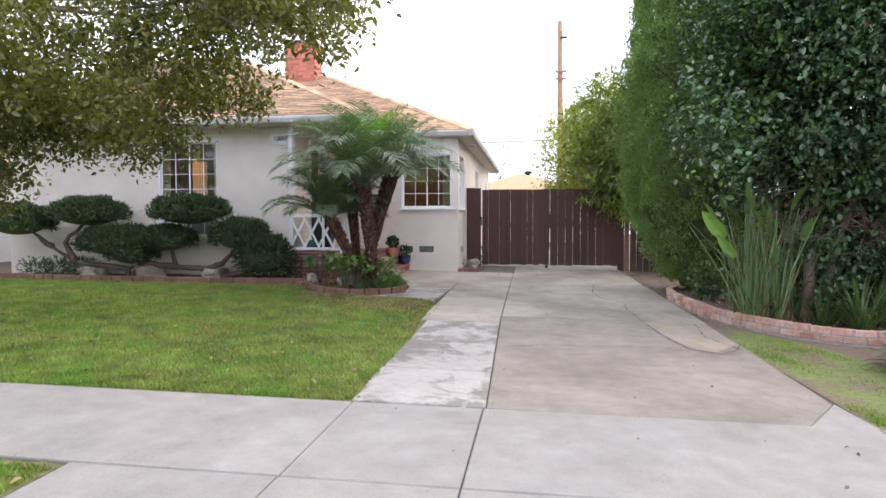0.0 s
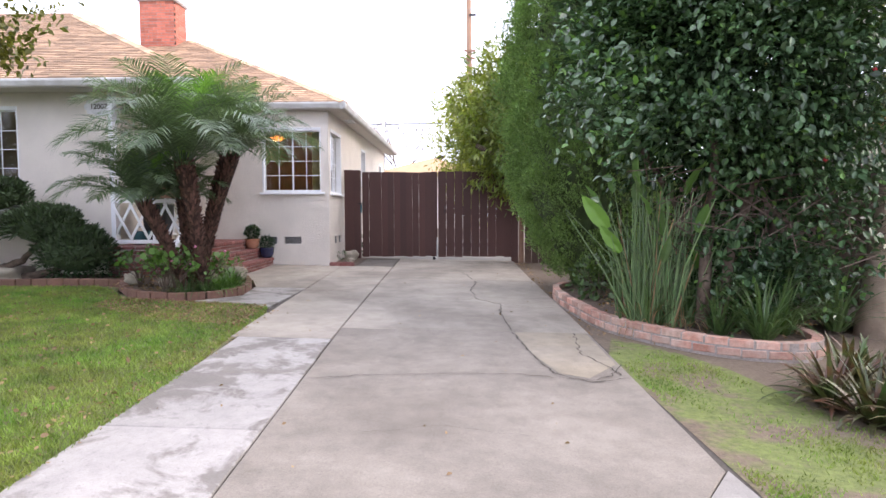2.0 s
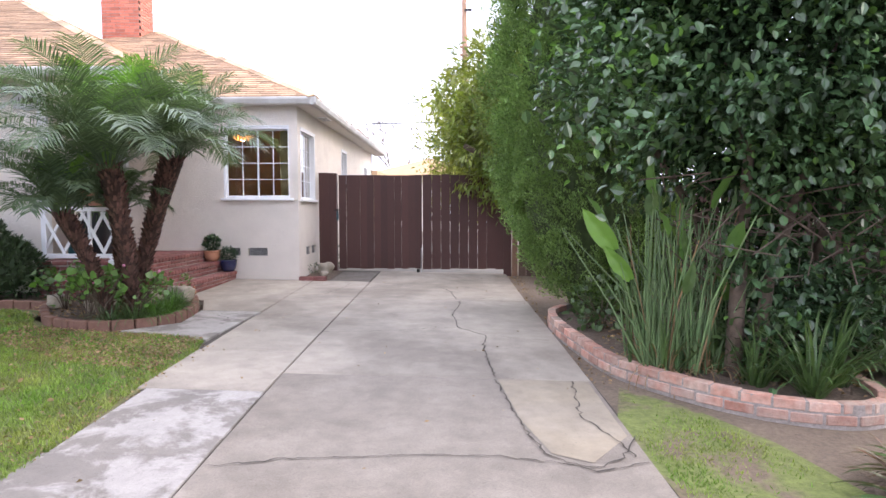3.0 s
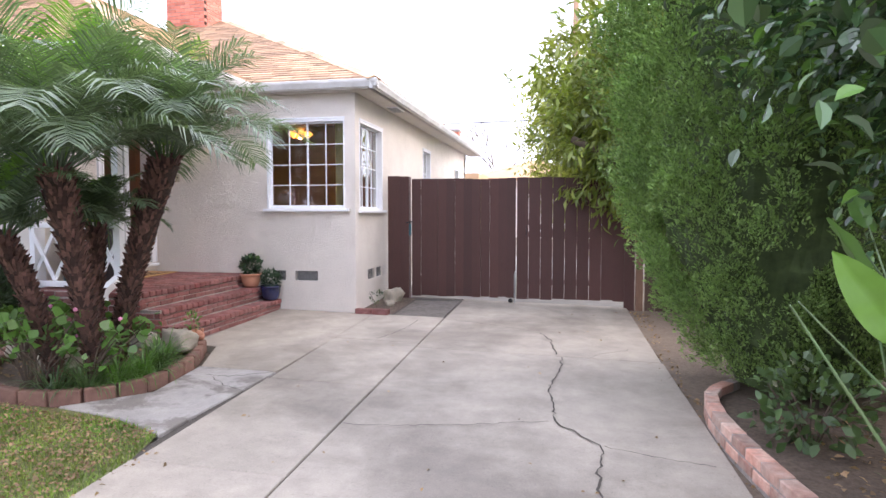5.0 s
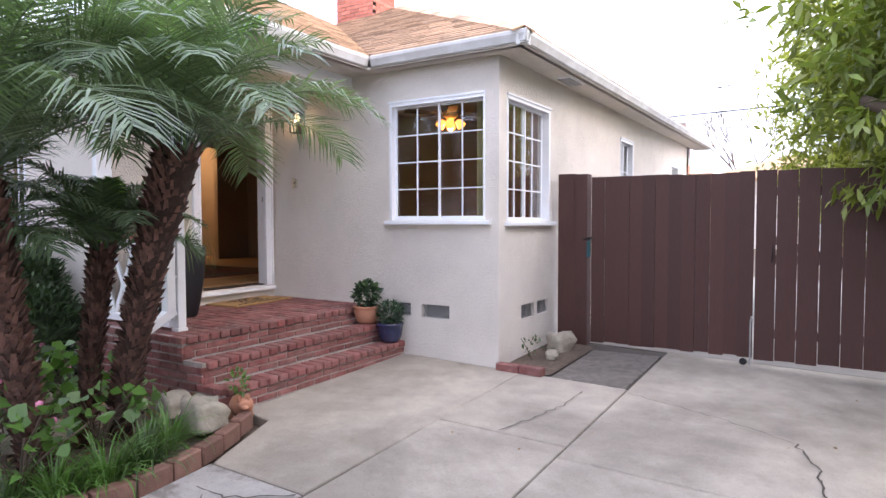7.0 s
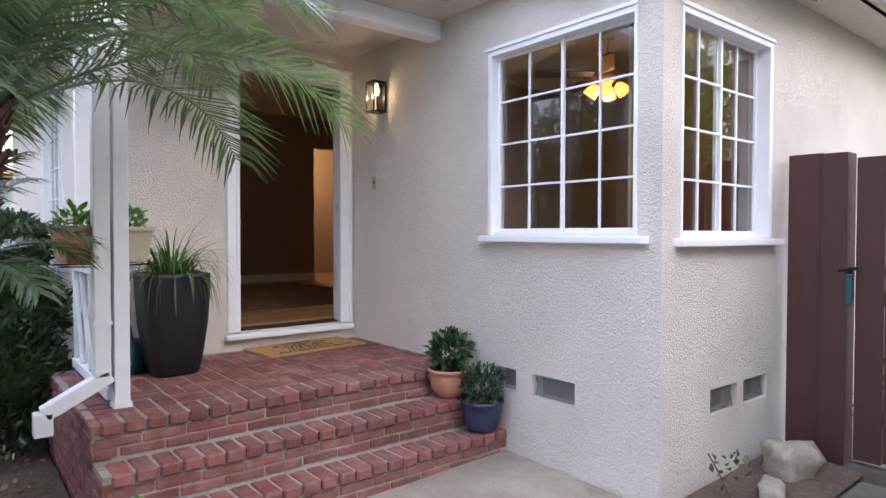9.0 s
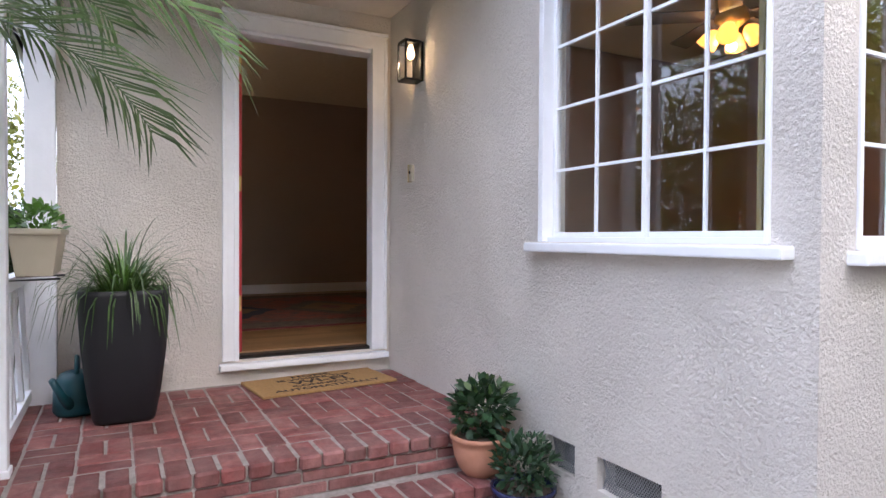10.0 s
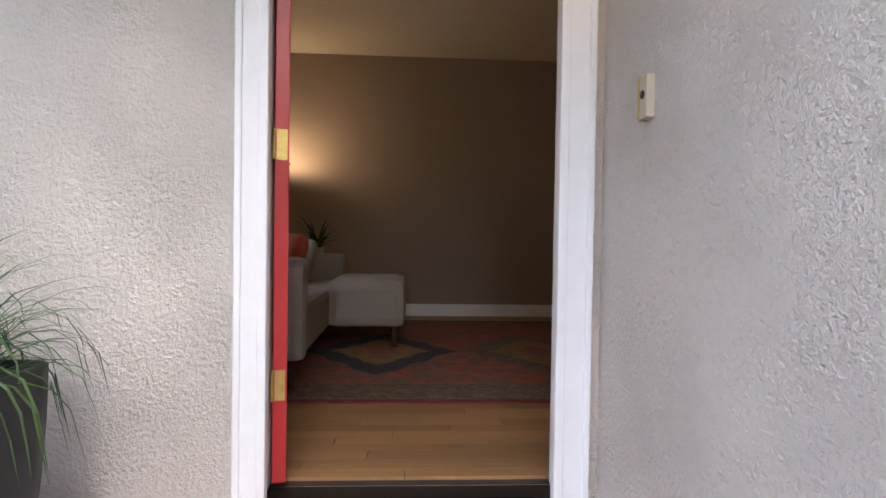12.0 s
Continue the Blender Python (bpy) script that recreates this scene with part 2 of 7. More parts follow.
BLACKMETAL = mat("black_metal", (0.02, 0.02, 0.022), 0.4, metal=0.6)
GALV = mat("galvanised_steel", (0.45, 0.46, 0.47), 0.45, metal=0.8, vary=0.1)
MESHGREY = mat("vent_mesh_grey", (0.30, 0.30, 0.30), 0.6, metal=0.3)
# near black painted where a space behind an opening is unlit
VOID = mat("unlit_black", (0.02, 0.02, 0.02), 0.9)
REDPAINT = mat("red_door_paint", (0.42, 0.028, 0.030), 0.35, vary=0.06, scale=4)
BRASS = mat("aged_brass", (0.55, 0.40, 0.13), 0.4, metal=0.7, vary=0.15, scale=30)
OAK = mat("oak_floor", (0.28, 0.16, 0.07), 0.45, vary=0.12, scale=6, stretch=(12, 0.8, 1), rand=0.22, coord="World")
FABRIC = mat("sofa_fabric", (0.30, 0.285, 0.26), 0.95, vary=0.06, scale=60, bump=0.3, bump_scale=300)
CORAL = mat("coral_cushion_fabric", (0.40, 0.09, 0.05), 0.95, vary=0.08, scale=40)
DARKWOOD = mat("dark_wood", (0.04, 0.025, 0.018), 0.5, vary=0.2, scale=10)
TERRACOTTA = mat("terracotta", (0.40, 0.17, 0.095), 0.75, vary=0.12, scale=9, second=(0.48, 0.27, 0.19), second_scale=4, bump=0.15, bump_scale=90)
BLUEGLAZE = mat("blue_glaze", (0.010, 0.016, 0.075), 0.18, vary=0.25, scale=9, second=(0.06, 0.06, 0.08), second_scale=6, second_amount=0.5)
BLACKPOT = mat("charcoal_planter_plastic", (0.009, 0.0095, 0.013), 0.48, vary=0.15, scale=5, bump=0.06, bump_scale=60)
TEAL = mat("teal_plastic", (0.012, 0.075, 0.095), 0.4, vary=0.1)
BEIGE = mat("beige_planter_plastic", (0.50, 0.45, 0.34), 0.6, vary=0.06)
COIR = mat("coir_mat", (0.42, 0.25, 0.10), 0.98, vary=0.18, scale=60, bump=0.8, bump_scale=300, coord="World")
INK = mat("printed_ink", (0.035, 0.022, 0.015), 0.95)
PLAQUE = mat("glazed_house_plaque", (0.60, 0.60, 0.62), 0.3, vary=0.1, scale=14)
ROCK = mat("pale_garden_rock", (0.33, 0.295, 0.235), 0.9, vary=0.25, scale=9, second=(0.25, 0.22, 0.18), second_scale=4, bump=1.5, bump_scale=18)
PALMBARK = mat("palm_bark", (0.085, 0.040, 0.030), 0.95, vary=0.35, scale=22, second=(0.15, 0.085, 0.065), second_scale=9, bump=1.0, bump_scale=40, island=0.65)
# darker than the leaf bases: shade in the gaps is put into this colour
PALMCORE = mat("shaded_palm_core", (0.040, 0.023, 0.017), 0.95, vary=0.3, scale=30, bump=1.0, bump_scale=50)
PALEBARK = mat("pale_palm_bark", (0.46, 0.37, 0.29), 0.95, vary=0.25, scale=12, second=(0.20, 0.15, 0.11), second_scale=6, bump=1.5, bump_scale=30)
BARK = mat("brown_bark", (0.085, 0.06, 0.045), 0.95, vary=0.35, scale=14, second=(0.17, 0.13, 0.10), second_scale=5, bump=1.2, bump_scale=26)
FROND = mat("palm_frond", (0.108, 0.162, 0.100), 0.26, vary=0.25, scale=2, second=(0.18, 0.215, 0.165), second_scale=1.5, second_amount=0.5, island=0.35, trans=0.30, coord="World")
FRONDNEW = mat("new_palm_frond", (0.14, 0.27, 0.045), 0.42, vary=0.2, scale=2, island=0.3, trans=0.3, coord="World")
JUNIPER = mat("juniper_green", (0.15, 0.25, 0.068), 0.8, vary=0.25, scale=1.5, second=(0.20, 0.30, 0.085), second_scale=2.5, island=0.45, trans=0.15, coord="World")
CAMELLIA = mat("glossy_dark_leaf", (0.050, 0.094, 0.048), 0.20, vary=0.3, scale=1.5, second=(0.065, 0.12, 0.04), second_scale=1.1, second_amount=0.6, island=0.5, trans=0.08, coord="World")
BRIGHTLEAF = mat("light_green_leaf", (0.095, 0.19, 0.042), 0.35, vary=0.2, scale=2, island=0.4, trans=0.3, coord="World")
LOQUAT = mat("long_tree_leaf", (0.12, 0.185, 0.05), 0.33, vary=0.3, scale=1.2, second=(0.27, 0.28, 0.05), second_scale=0.8, second_amount=0.8, island=0.45, trans=0.3, coord="World")
STREETLEAF = mat("street_tree_leaf", (0.085, 0.102, 0.028), 0.42, vary=0.3, scale=1, second=(0.22, 0.19, 0.036), second_scale=0.9, island=0.45, trans=0.35, coord="World")
TOPIARY = mat("topiary_needles", (0.045, 0.075, 0.032), 0.7, vary=0.25, scale=3, island=0.5, trans=0.1, coord="World")
STRAP = mat("strap_leaf", (0.055, 0.105, 0.036), 0.38, vary=0.25, scale=3, second=(0.10, 0.15, 0.05), second_scale=3, island=0.4, trans=0.2, coord="World")
STALK = mat("stiff_leaf_stalk", (0.105, 0.185, 0.075), 0.45, vary=0.3, scale=4, second=(0.16, 0.18, 0.085), second_scale=5, second_amount=0.4, island=0.4, coord="World")
DRYLEAF = mat("dry_leaf", (0.26, 0.17, 0.10), 0.85, vary=0.3, scale=3, island=0.4, trans=0.2, coord="World")
BROMELIAD = mat("bromeliad_leaf", (0.055, 0.115, 0.036), 0.3, vary=0.3, scale=5, second=(0.115, 0.022, 0.026), second_scale=4, second_amount=0.75, island=0.5, trans=0.15, coord="World")
REDBERRY = mat("red_flower", (0.42, 0.015, 0.03), 0.5)
PINK = mat("pink_petal", (0.60, 0.22, 0.36), 0.6)
FARTREE = mat("yard_tree_leaf", (0.28, 0.30, 0.065), 0.6, vary=0.3, scale=0.5, island=0.4, trans=0.3, coord="World")
POLEWOOD = mat("utility_pole_wood", (0.30, 0.185, 0.12), 0.9, vary=0.2, scale=6, stretch=(8, 8, 0.6), coord="World")
CABLE = mat("cable_black", (0.03, 0.03, 0.03), 0.6)
TANROOF = mat("far_tan_roof", (0.46, 0.30, 0.17), 0.9, vary=0.1, scale=3, coord="World")
SIDING = mat("white_siding", (0.66, 0.66, 0.63), 0.7, vary=0.05, scale=2, coord="World")
AMBER = glow_mat("lit_amber_glass", (1.0, 0.36, 0.06), 1.0)
WARMGLASS = glow_mat("lit_warm_bulb", (1.0, 0.66, 0.33), 1.8)
CURTAIN = mat("cream_curtain", (0.60, 0.50, 0.32), 0.9, vary=0.08, scale=8, stretch=(6, 6, 0.5), trans=0.4)

# ---- mesh helpers ----
rng = np.random.default_rng(7)


def finish(name, me, material, parent=None, label="", smooth=False):
    for m in material if isinstance(material, (list, tuple)) else [material]:
        me.materials.append(m)
    if smooth:
        me.polygons.foreach_set("use_smooth", [True] * len(me.polygons))
    ob = new(name, me)
    if parent is not None:
        ob.parent = parent
    if label:
        ob["label"] = label
    return ob


def part(name, bm, material, parent=None, label="", smooth=False):
    me = bpy.data.meshes.new(name)
    bm.to_mesh(me)
    bm.free()
    return finish(name, me, material, parent, label, smooth)


def raw(name, verts, faces, material, parent=None, label="", smooth=False):
    me = bpy.data.meshes.new(name)
    me.from_pydata([tuple(v) for v in verts], [], [tuple(f) for f in faces])
    me.update()
    return finish(name, me, material, parent, label, smooth)


def quads(name, verts, material, parent=None, label="", per=4, smooth=False):
    """One mesh of separate faces of `per` corners; verts is an (n, per, 3) array."""
    v = np.asarray(verts, dtype=float).reshape(-1, 3)
    n = len(v) // per
    me = bpy.data.meshes.new(name)
    me.vertices.add(len(v))
    me.vertices.foreach_set("co", v.ravel())
    me.loops.add(len(v))
    me.loops.foreach_set("vertex_index", np.arange(len(v)))
    me.polygons.add(n)
    me.polygons.foreach_set("loop_start", np.arange(n) * per)
    me.polygons.foreach_set("loop_total", np.full(n, per))
    me.update()
    me.validate()
    return finish(name, me, material, parent, label, smooth)


def thing(name, label, category, x=0, y=0, z=0, group="", kind=""):
    ob = new(name)
    ob.location = (x, y, z)
    return tagged(ob, label, category, group, kind)


def box(bm, x0, x1, y0, y1, z0, z1, bevel=0.0, m=None):
    mm = Matrix.Translation(((x0 + x1) / 2, (y0 + y1) / 2, (z0 + z1) / 2)) @ Matrix.Diagonal((x1 - x0, y1 - y0, z1 - z0, 1))
    r = bmesh.ops.create_cube(bm, size=1, matrix=(m @ mm) if m else mm)
    if bevel:
        edges = list({e for v in r["verts"] for e in v.link_edges})
        bmesh.ops.bevel(bm, geom=edges, offset=bevel, segments=2, affect="EDGES", profile=0.6)
    return bm


def boxed(name, x0, x1, y0, y1, z0, z1, material, parent=None, bevel=0.0, label=""):
    return part(name, box(bmesh.new(), x0, x1, y0, y1, z0, z1, bevel), material, parent, label)


def tube(bm, points, radius, sides=8, taper=None):
    """A round tube through the points; taper gives a radius for each one."""
    pts = [Vector(p) for p in points]
    rings = []
    for i, p in enumerate(pts):
        d = (pts[min(i + 1, len(pts) - 1)] - pts[max(i - 1, 0)]).normalized()
        a = d.orthogonal().normalized() if i == 0 else (rings[-1][1] - d * rings[-1][1].dot(d)).normalized()
        b = d.cross(a)
        r = taper[i] if taper else radius
        rings.append(([bm.verts.new(p + (a * math.cos(k * 2 * math.pi / sides) + b * math.sin(k * 2 * math.pi / sides)) * r) for k in range(sides)], a))
    for (r0, _), (r1, _) in zip(rings, rings[1:]):
        for k in range(sides):
            bm.faces.new((r0[k], r0[(k + 1) % sides], r1[(k + 1) % sides], r1[k]))
    bm.faces.new(rings[0][0][::-1])
    bm.faces.new(rings[-1][0])
    return bm


def lathe(bm, profile, x=0, y=0, z=0, sides=24, square=0.0):
    """A turned shape from (radius, height) pairs; square > 0 squares the outline."""
    rings = []
    for r, h in profile:
        ring = []
        for k in range(sides):
            a = 2 * math.pi * (k + 0.5) / sides
            c, s = math.cos(a), math.sin(a)
            f = 1.0
            if square:
                f = (abs(c) ** square + abs(s) ** square) ** (-1 / square)
            ring.append(bm.verts.new((x + r * f * c, y + r * f * s, z + h)))
        rings.append(ring)
    for r0, r1 in zip(rings, rings[1:]):
        for k in range(sides):
            bm.faces.new((r0[k], r0[(k + 1) % sides], r1[(k + 1) % sides], r1[k]))
    bm.faces.new(rings[0][::-1])
    bm.faces.new(rings[-1])
    return bm


def wall(name, axis, face, back, u0, u1, z0, z1, holes, material, label):
    """A thick wall with real openings: its outer face at `face`, inner at `back`, along the other axis from u0 to u1."""
    us = sorted({u0, u1, *[h[0] for h in holes], *[h[1] for h in holes]})
    zs = sorted({z0, z1, *[h[2] for h in holes], *[h[3] for h in holes]})
    solid = {(i, j) for i in range(len(us) - 1) for j in range(len(zs) - 1)
             if not any(h[0] <= us[i] and us[i + 1] <= h[1] and h[2] <= zs[j] and zs[j + 1] <= h[3] for h in holes)}

    def p(d, u, z):
        return (d, u, z) if axis == "x" else (u, d, z)

    bm = bmesh.new()

    def face_(*pts):
        bm.faces.new([bm.verts.new(q) for q in pts])

    for i, j in solid:
        a, b, c, d = us[i], us[i + 1], zs[j], zs[j + 1]
        for w in (face, back):
            face_(p(w, a, c), p(w, b, c), p(w, b, d), p(w, a, d))
        for (ni, nj), (q0, q1) in {(i - 1, j): ((a, c), (a, d)), (i + 1, j): ((b, c), (b, d)), (i, j - 1): ((a, c), (b, c)), (i, j + 1): ((a, d), (b, d))}.items():
            if (ni, nj) not in solid:
                face_(p(face, *q0), p(face, *q1), p(back, *q1), p(back, *q0))
    bmesh.ops.remove_doubles(bm, verts=bm.verts, dist=1e-5)
    bmesh.ops.recalc_face_normals(bm, faces=bm.faces)
    return tagged(part(name, bm, material), label, "wall", kind="structure")


def sheet(name, outline, zf, material, label, category, step=0.5, thick=0.0, kind="structure", parent=None, lift=0.0):
    """A ground-hugging slab from an outline in plan; zf gives the height. Sides drop by `thick`."""
    bm = bmesh.new()
    vs = [bm.verts.new((x, y, 0)) for x, y in outline]
    f = bm.faces.new(vs)
    xs, ys = [p[0] for p in outline], [p[1] for p in outline]
    for lo, hi, no in ((min(xs), max(xs), (1, 0, 0)), (min(ys), max(ys), (0, 1, 0))):
        n = int((hi - lo) / step)
        for k in range(1, n + 1):
            v = lo + (hi - lo) * k / (n + 1)
            bmesh.ops.bisect_plane(bm, geom=bm.verts[:] + bm.edges[:] + bm.faces[:], plane_co=(v * no[0], v * no[1], 0), plane_no=no)
    for v in bm.verts:
        v.co.z = zf(v.co.x, v.co.y) + lift
    if thick:
        r = bmesh.ops.extrude_face_region(bm, geom=bm.faces[:])
        for v in r["geom"]:
            if isinstance(v, bmesh.types.BMVert):
                v.co.z -= thick
    bmesh.ops.recalc_face_normals(bm, faces=bm.faces)
    ob = part(name, bm, material, parent)
    return tagged(ob, label, category, kind=kind) if not parent else ob


# ---- ground, street, slabs ----
def sidewalk_y(x):
    return 4.615 + 0.03 * (x - 0.29)


ground = sheet("ground", [(-60, 2.0), (60, 2.0), (60, 90), (-60, 90)], lambda x, y: gz(x, y) - 0.06, SOIL, "bare brown earth under the garden", "ground", step=2.0)
sheet("road", [(-60, -9), (60, -9), (60, 0.4), (-60, 0.4)], lambda x, y: -0.62, ASPHALT, "dark asphalt street behind the pavement", "road", step=20)
sheet("verge_ground", [(-60, -60), (60, -60), (60, -9), (-60, -9)], lambda x, y: -0.55, GRASSBED, "grass verge across the street", "ground", step=20)
sheet("parkway_ground", [(4.15, 0.45), (60, 0.45), (60, 5.2), (4.15, 3.2)], lambda x, y: gz(x, y) - 0.035, GRASSBED, "grass parkway strip beside the drive apron", "ground", step=4)
boxed_kerb = boxed("kerb", -60, 60, 0.36, 0.52, -0.62, -0.44, WALKWAY, None, 0.02)
tagged(boxed_kerb, "grey concrete kerb along the street", "kerb", kind="structure")
lawn = sheet("lawn", [(-40, 4.45), (-5, 4.45), (-0.70, 4.58), (-0.70, 6.8), (-0.79, 8.2), (-0.84, 9.2), (-0.95, 9.66), (-1.4, 9.82), (-1.95, 9.92), (-2.6, 9.9), (-3.3, 10.4), (-3.6, 11.0), (-5.4, 10.95), (-10.4, 11.4), (-40, 12.0)], gz, GRASSBED, "trimmed green lawn with patchy dry spots", "lawn", lift=0.0)
sheet("lawn_strip", [(3.0, 4.7), (5.2, 4.77), (4.4, 5.5), (4.0, 6.4), (3.8, 7.3), (3.5, 7.9), (3.05, 8.4), (2.84, 7.6)], gz, PATCHY, "thin patchy grass strip beside the driveway", "lawn", lift=0.0)
sheet("bare_soil", [(2.86, 8.0), (3.0, 4.75), (40, 5.8), (40, 20), (2.5, 20), (2.6, 15.6)], gz, DRYSOIL, "dry brown soil strip along the driveway", "ground", lift=-0.02)
sheet("parkway_lawn", [(-40, 0.5), (-1.92, 0.5), (-1.92, 3.16), (-40, 2.04)], gz, GRASSBED, "grass parkway between pavement and street", "lawn", lift=0.0)

drive = thing("driveway", "grey concrete driveway with joints and jagged cracks", "driveway", kind="structure")
pavement = thing("pavement", "pale grey concrete pavement in large slabs", "pavement", kind="structure")


def slab(outline, material, parent, label=""):
    cx, cy = sum(p[0] for p in outline) / len(outline), sum(p[1] for p in outline) / len(outline)
    shr = []
    for x, y in outline:
        d = math.hypot(x - cx, y - cy)
        shr.append((x + (cx - x) / d * 0.008, y + (cy - y) / d * 0.008))
    bm = bmesh.new()
    top = [bm.verts.new((x, y, gz(x, y) + 0.012)) for x, y in shr]
    low = [bm.verts.new((x + (x - cx) * 0.002, y + (y - cy) * 0.002, gz(x, y) + 0.004)) for x, y in outline]
    bot = [bm.verts.new((x, y, gz(x, y) - 0.08)) for x, y in outline]
    bm.faces.new(top)
    n = len(top)
    for a, b in ((top, low), (low, bot)):
        for i in range(n):
            bm.faces.new((a[i], b[i], b[(i + 1) % n], a[(i + 1) % n]))
    bmesh.ops.recalc_face_normals(bm, faces=bm.faces)
    return part("slab", bm, material, parent, label)


E_ = 0.006


def seam(y):
    return float(np.interp(y, [4.6, 8.0, 10.0, 12.6], [0.30, 0.20, 0.176, 0.16]))


STRIPS = [4.62, 5.62, 6.80, 8.02, 9.24, 11.0, 12.6]
for k, (a, b) in enumerate(zip(STRIPS, STRIPS[1:])):
    lx = -0.72 if k < 3 else -0.82
    slab([(lx, a + E_), (seam(a) - E_, a + E_), (seam(b) - E_, b - E_), (lx - 0.02, b - E_)], PALE if k < 3 else CONCRETE, drive)
for a, b, m in ((4.62, 8.52, OLDCONCRETE), (8.52, 12.42, CONCRETE)):
    r0, r1 = 2.97 - 0.033 * (a - 4.7), 2.97 - 0.033 * (b - 4.7)
    outl = [(seam(a) + E_, a + E_), (2.5, a + E_), (r0 - 0.06, a + 0.62), (r1, b - E_), (seam(b) + E_, b - E_)] if a < 5 else [(seam(a) + E_, a + E_), (r0, a + E_), (r1, b - E_), (seam(b) + E_, b - E_)]
    slab(outl, m, drive)
slab([(2.5 + 0.01, 4.63), (2.99, 4.68), (2.93, 5.24)], WALKWAY, drive, "pale patched concrete corner")
slab([(0.167, 12.43), (2.70, 12.43), (2.62, 15.62), (0.15, 15.62)], CONCRETE, drive)
slab([(-0.84, 12.61), (0.16 - E_, 12.61), (0.15 - E_, 14.08), (-0.84, 14.08)], CONCRETE, drive)
slab([(-0.85, 12.61), (-0.85, 14.08), (-2.3, 14.08), (-2.3, 11.95), (-1.9, 11.9), (-1.62, 11.2), (-0.85, 11.2)], CONCRETE, drive)
slab([(-0.85, 11.18), (-1.62, 11.18), (-1.55, 10.4), (-2.0, 9.92), (-1.4, 9.82), (-0.93, 9.62)], PALE, drive)
slab([(-0.56, 14.09), (0.13, 14.09), (0.13, 15.4), (-0.56, 15.3)], ROUGHPATCH, drive, "rough worn concrete patch")
slab([(-3.0, 15.64), (2.7, 15.64), (2.6, 26), (-3.0, 26)], WALKWAY, drive, "pale concrete yard behind the gate")
XS = [-40, -20, -12, -8.4, -5.95, -3.5, -0.70, 0.28, 2.98, 5.4, 8, 20, 40]
for a, b in zip(XS, XS[1:]):
    slab([(a + E_, sidewalk_y(a) - 1.36), (b - E_, sidewalk_y(b) - 1.36), (b - E_, sidewalk_y(b) - E_), (a + E_, sidewalk_y(a) - E_)], WALKWAY, pavement)
for a, b in ((-1.9, -0.70), (-0.70, 0.28), (0.28, 3.2), (3.2, 4.2)):
    slab([(a + E_, -0.8), (b - E_, -0.8), (b - E_, sidewalk_y(b) - 1.375), (a + E_, sidewalk_y(a) - 1.375)], WALKWAY, pavement)
# the ground shows in the joints as dark grit
sheet("joint_bed", [(-0.9, 4.5), (3.0, 4.6), (2.6, 15.6), (-0.9, 15.6)], gz, JOINT, "dark grit in the driveway joints", "ground", lift=-0.004)
sheet("joint_bed_pavement", [(-40, 1.9), (20, 3.8), (20, 5.1), (-40, 3.35)], gz, JOINT, "dark grit in the pavement joints", "ground", lift=-0.004)


def crack(points, width, seed):
    """A jagged crack: a thin dark ribbon of grit lying in the slab."""
    r = random.Random(seed)
    pts = []
    for (x0, y0), (x1, y1) in zip(points, points[1:]):
        n = max(2, int(math.hypot(x1 - x0, y1 - y0) / 0.05))
        for k in range(n):
            s = k / n
            pts.append((x0 + (x1 - x0) * s + r.uniform(-0.018, 0.018), y0 + (y1 - y0) * s + r.uniform(-0.018, 0.018)))
    pts.append(points[-1])
    bm = bmesh.new()
    prev = None
    for i, (x, y) in enumerate(pts):
        x2, y2 = pts[min(i + 1, len(pts) - 1)]
        x1, y1 = pts[max(i - 1, 0)]
        d = math.hypot(x2 - x1, y2 - y1) or 1
        w = width * r.uniform(0.3, 1.2)
        nx, ny = -(y2 - y1) / d * w, (x2 - x1) / d * w
        pair = (bm.verts.new((x + nx, y + ny, gz(x, y) + 0.021)), bm.verts.new((x - nx, y - ny, gz(x, y) + 0.021)))
        if prev:
            bm.faces.new((prev[0], prev[1], pair[1], pair[0]))
        prev = pair
    return part("crack", bm, JOINT, drive, "dark jagged crack")


crack([(0.30, 6.66), (0.69, 6.79), (1.45, 6.90), (1.97, 6.92), (2.51, 6.80), (2.72, 6.95), (2.88, 7.3)], 0.007, 1)
crack([(1.45, 13.45), (1.59, 13.06), (1.66, 12.46)], 0.007, 2)
crack([(1.73, 12.36), (1.70, 11.85), (1.62, 11.27), (1.71, 10.46), (1.92, 10.23), (2.02, 10.11), (1.97, 9.69), (1.98, 9.3), (2.03, 8.56)], 0.0075, 3)
crack([(2.03, 8.48), (2.13, 7.56), (2.25, 6.97), (2.53, 6.74), (2.85, 6.89)], 0.008, 4)
crack([(2.67, 8.46), (2.59, 7.61), (2.74, 7.27), (2.79, 6.96)], 0.006, 5)
crack([(2.02, 10.11), (2.31, 10.02), (2.69, 9.95)], 0.004, 6)
crack([(2.0, 12.44), (2.17, 12.65), (2.32, 12.75), (2.42, 12.9)], 0.005, 7)
crack([(0.20, 10.08), (0.67, 10.16), (1.17, 10.31), (1.65, 10.49)], 0.005, 8)
crack([(1.45, 13.45), (1.2, 13.6), (0.7, 13.8), (0.2, 13.95)], 0.004, 9)
crack([(-0.35, 12.63), (-0.25, 12.97), (-0.16, 13.36), (-0.15, 13.78)], 0.006, 10)
crack([(-1.41, 10.92), (-1.16, 10.92), (-0.95, 11.09), (-0.86, 11.15)], 0.008, 11)
crack([(-1.3, 10.87), (-1.07, 10.67), (-0.88, 10.6)], 0.005, 12)
crack([(0.9, 5.6), (1.3, 5.75), (1.9, 5.62)], 0.002, 13)
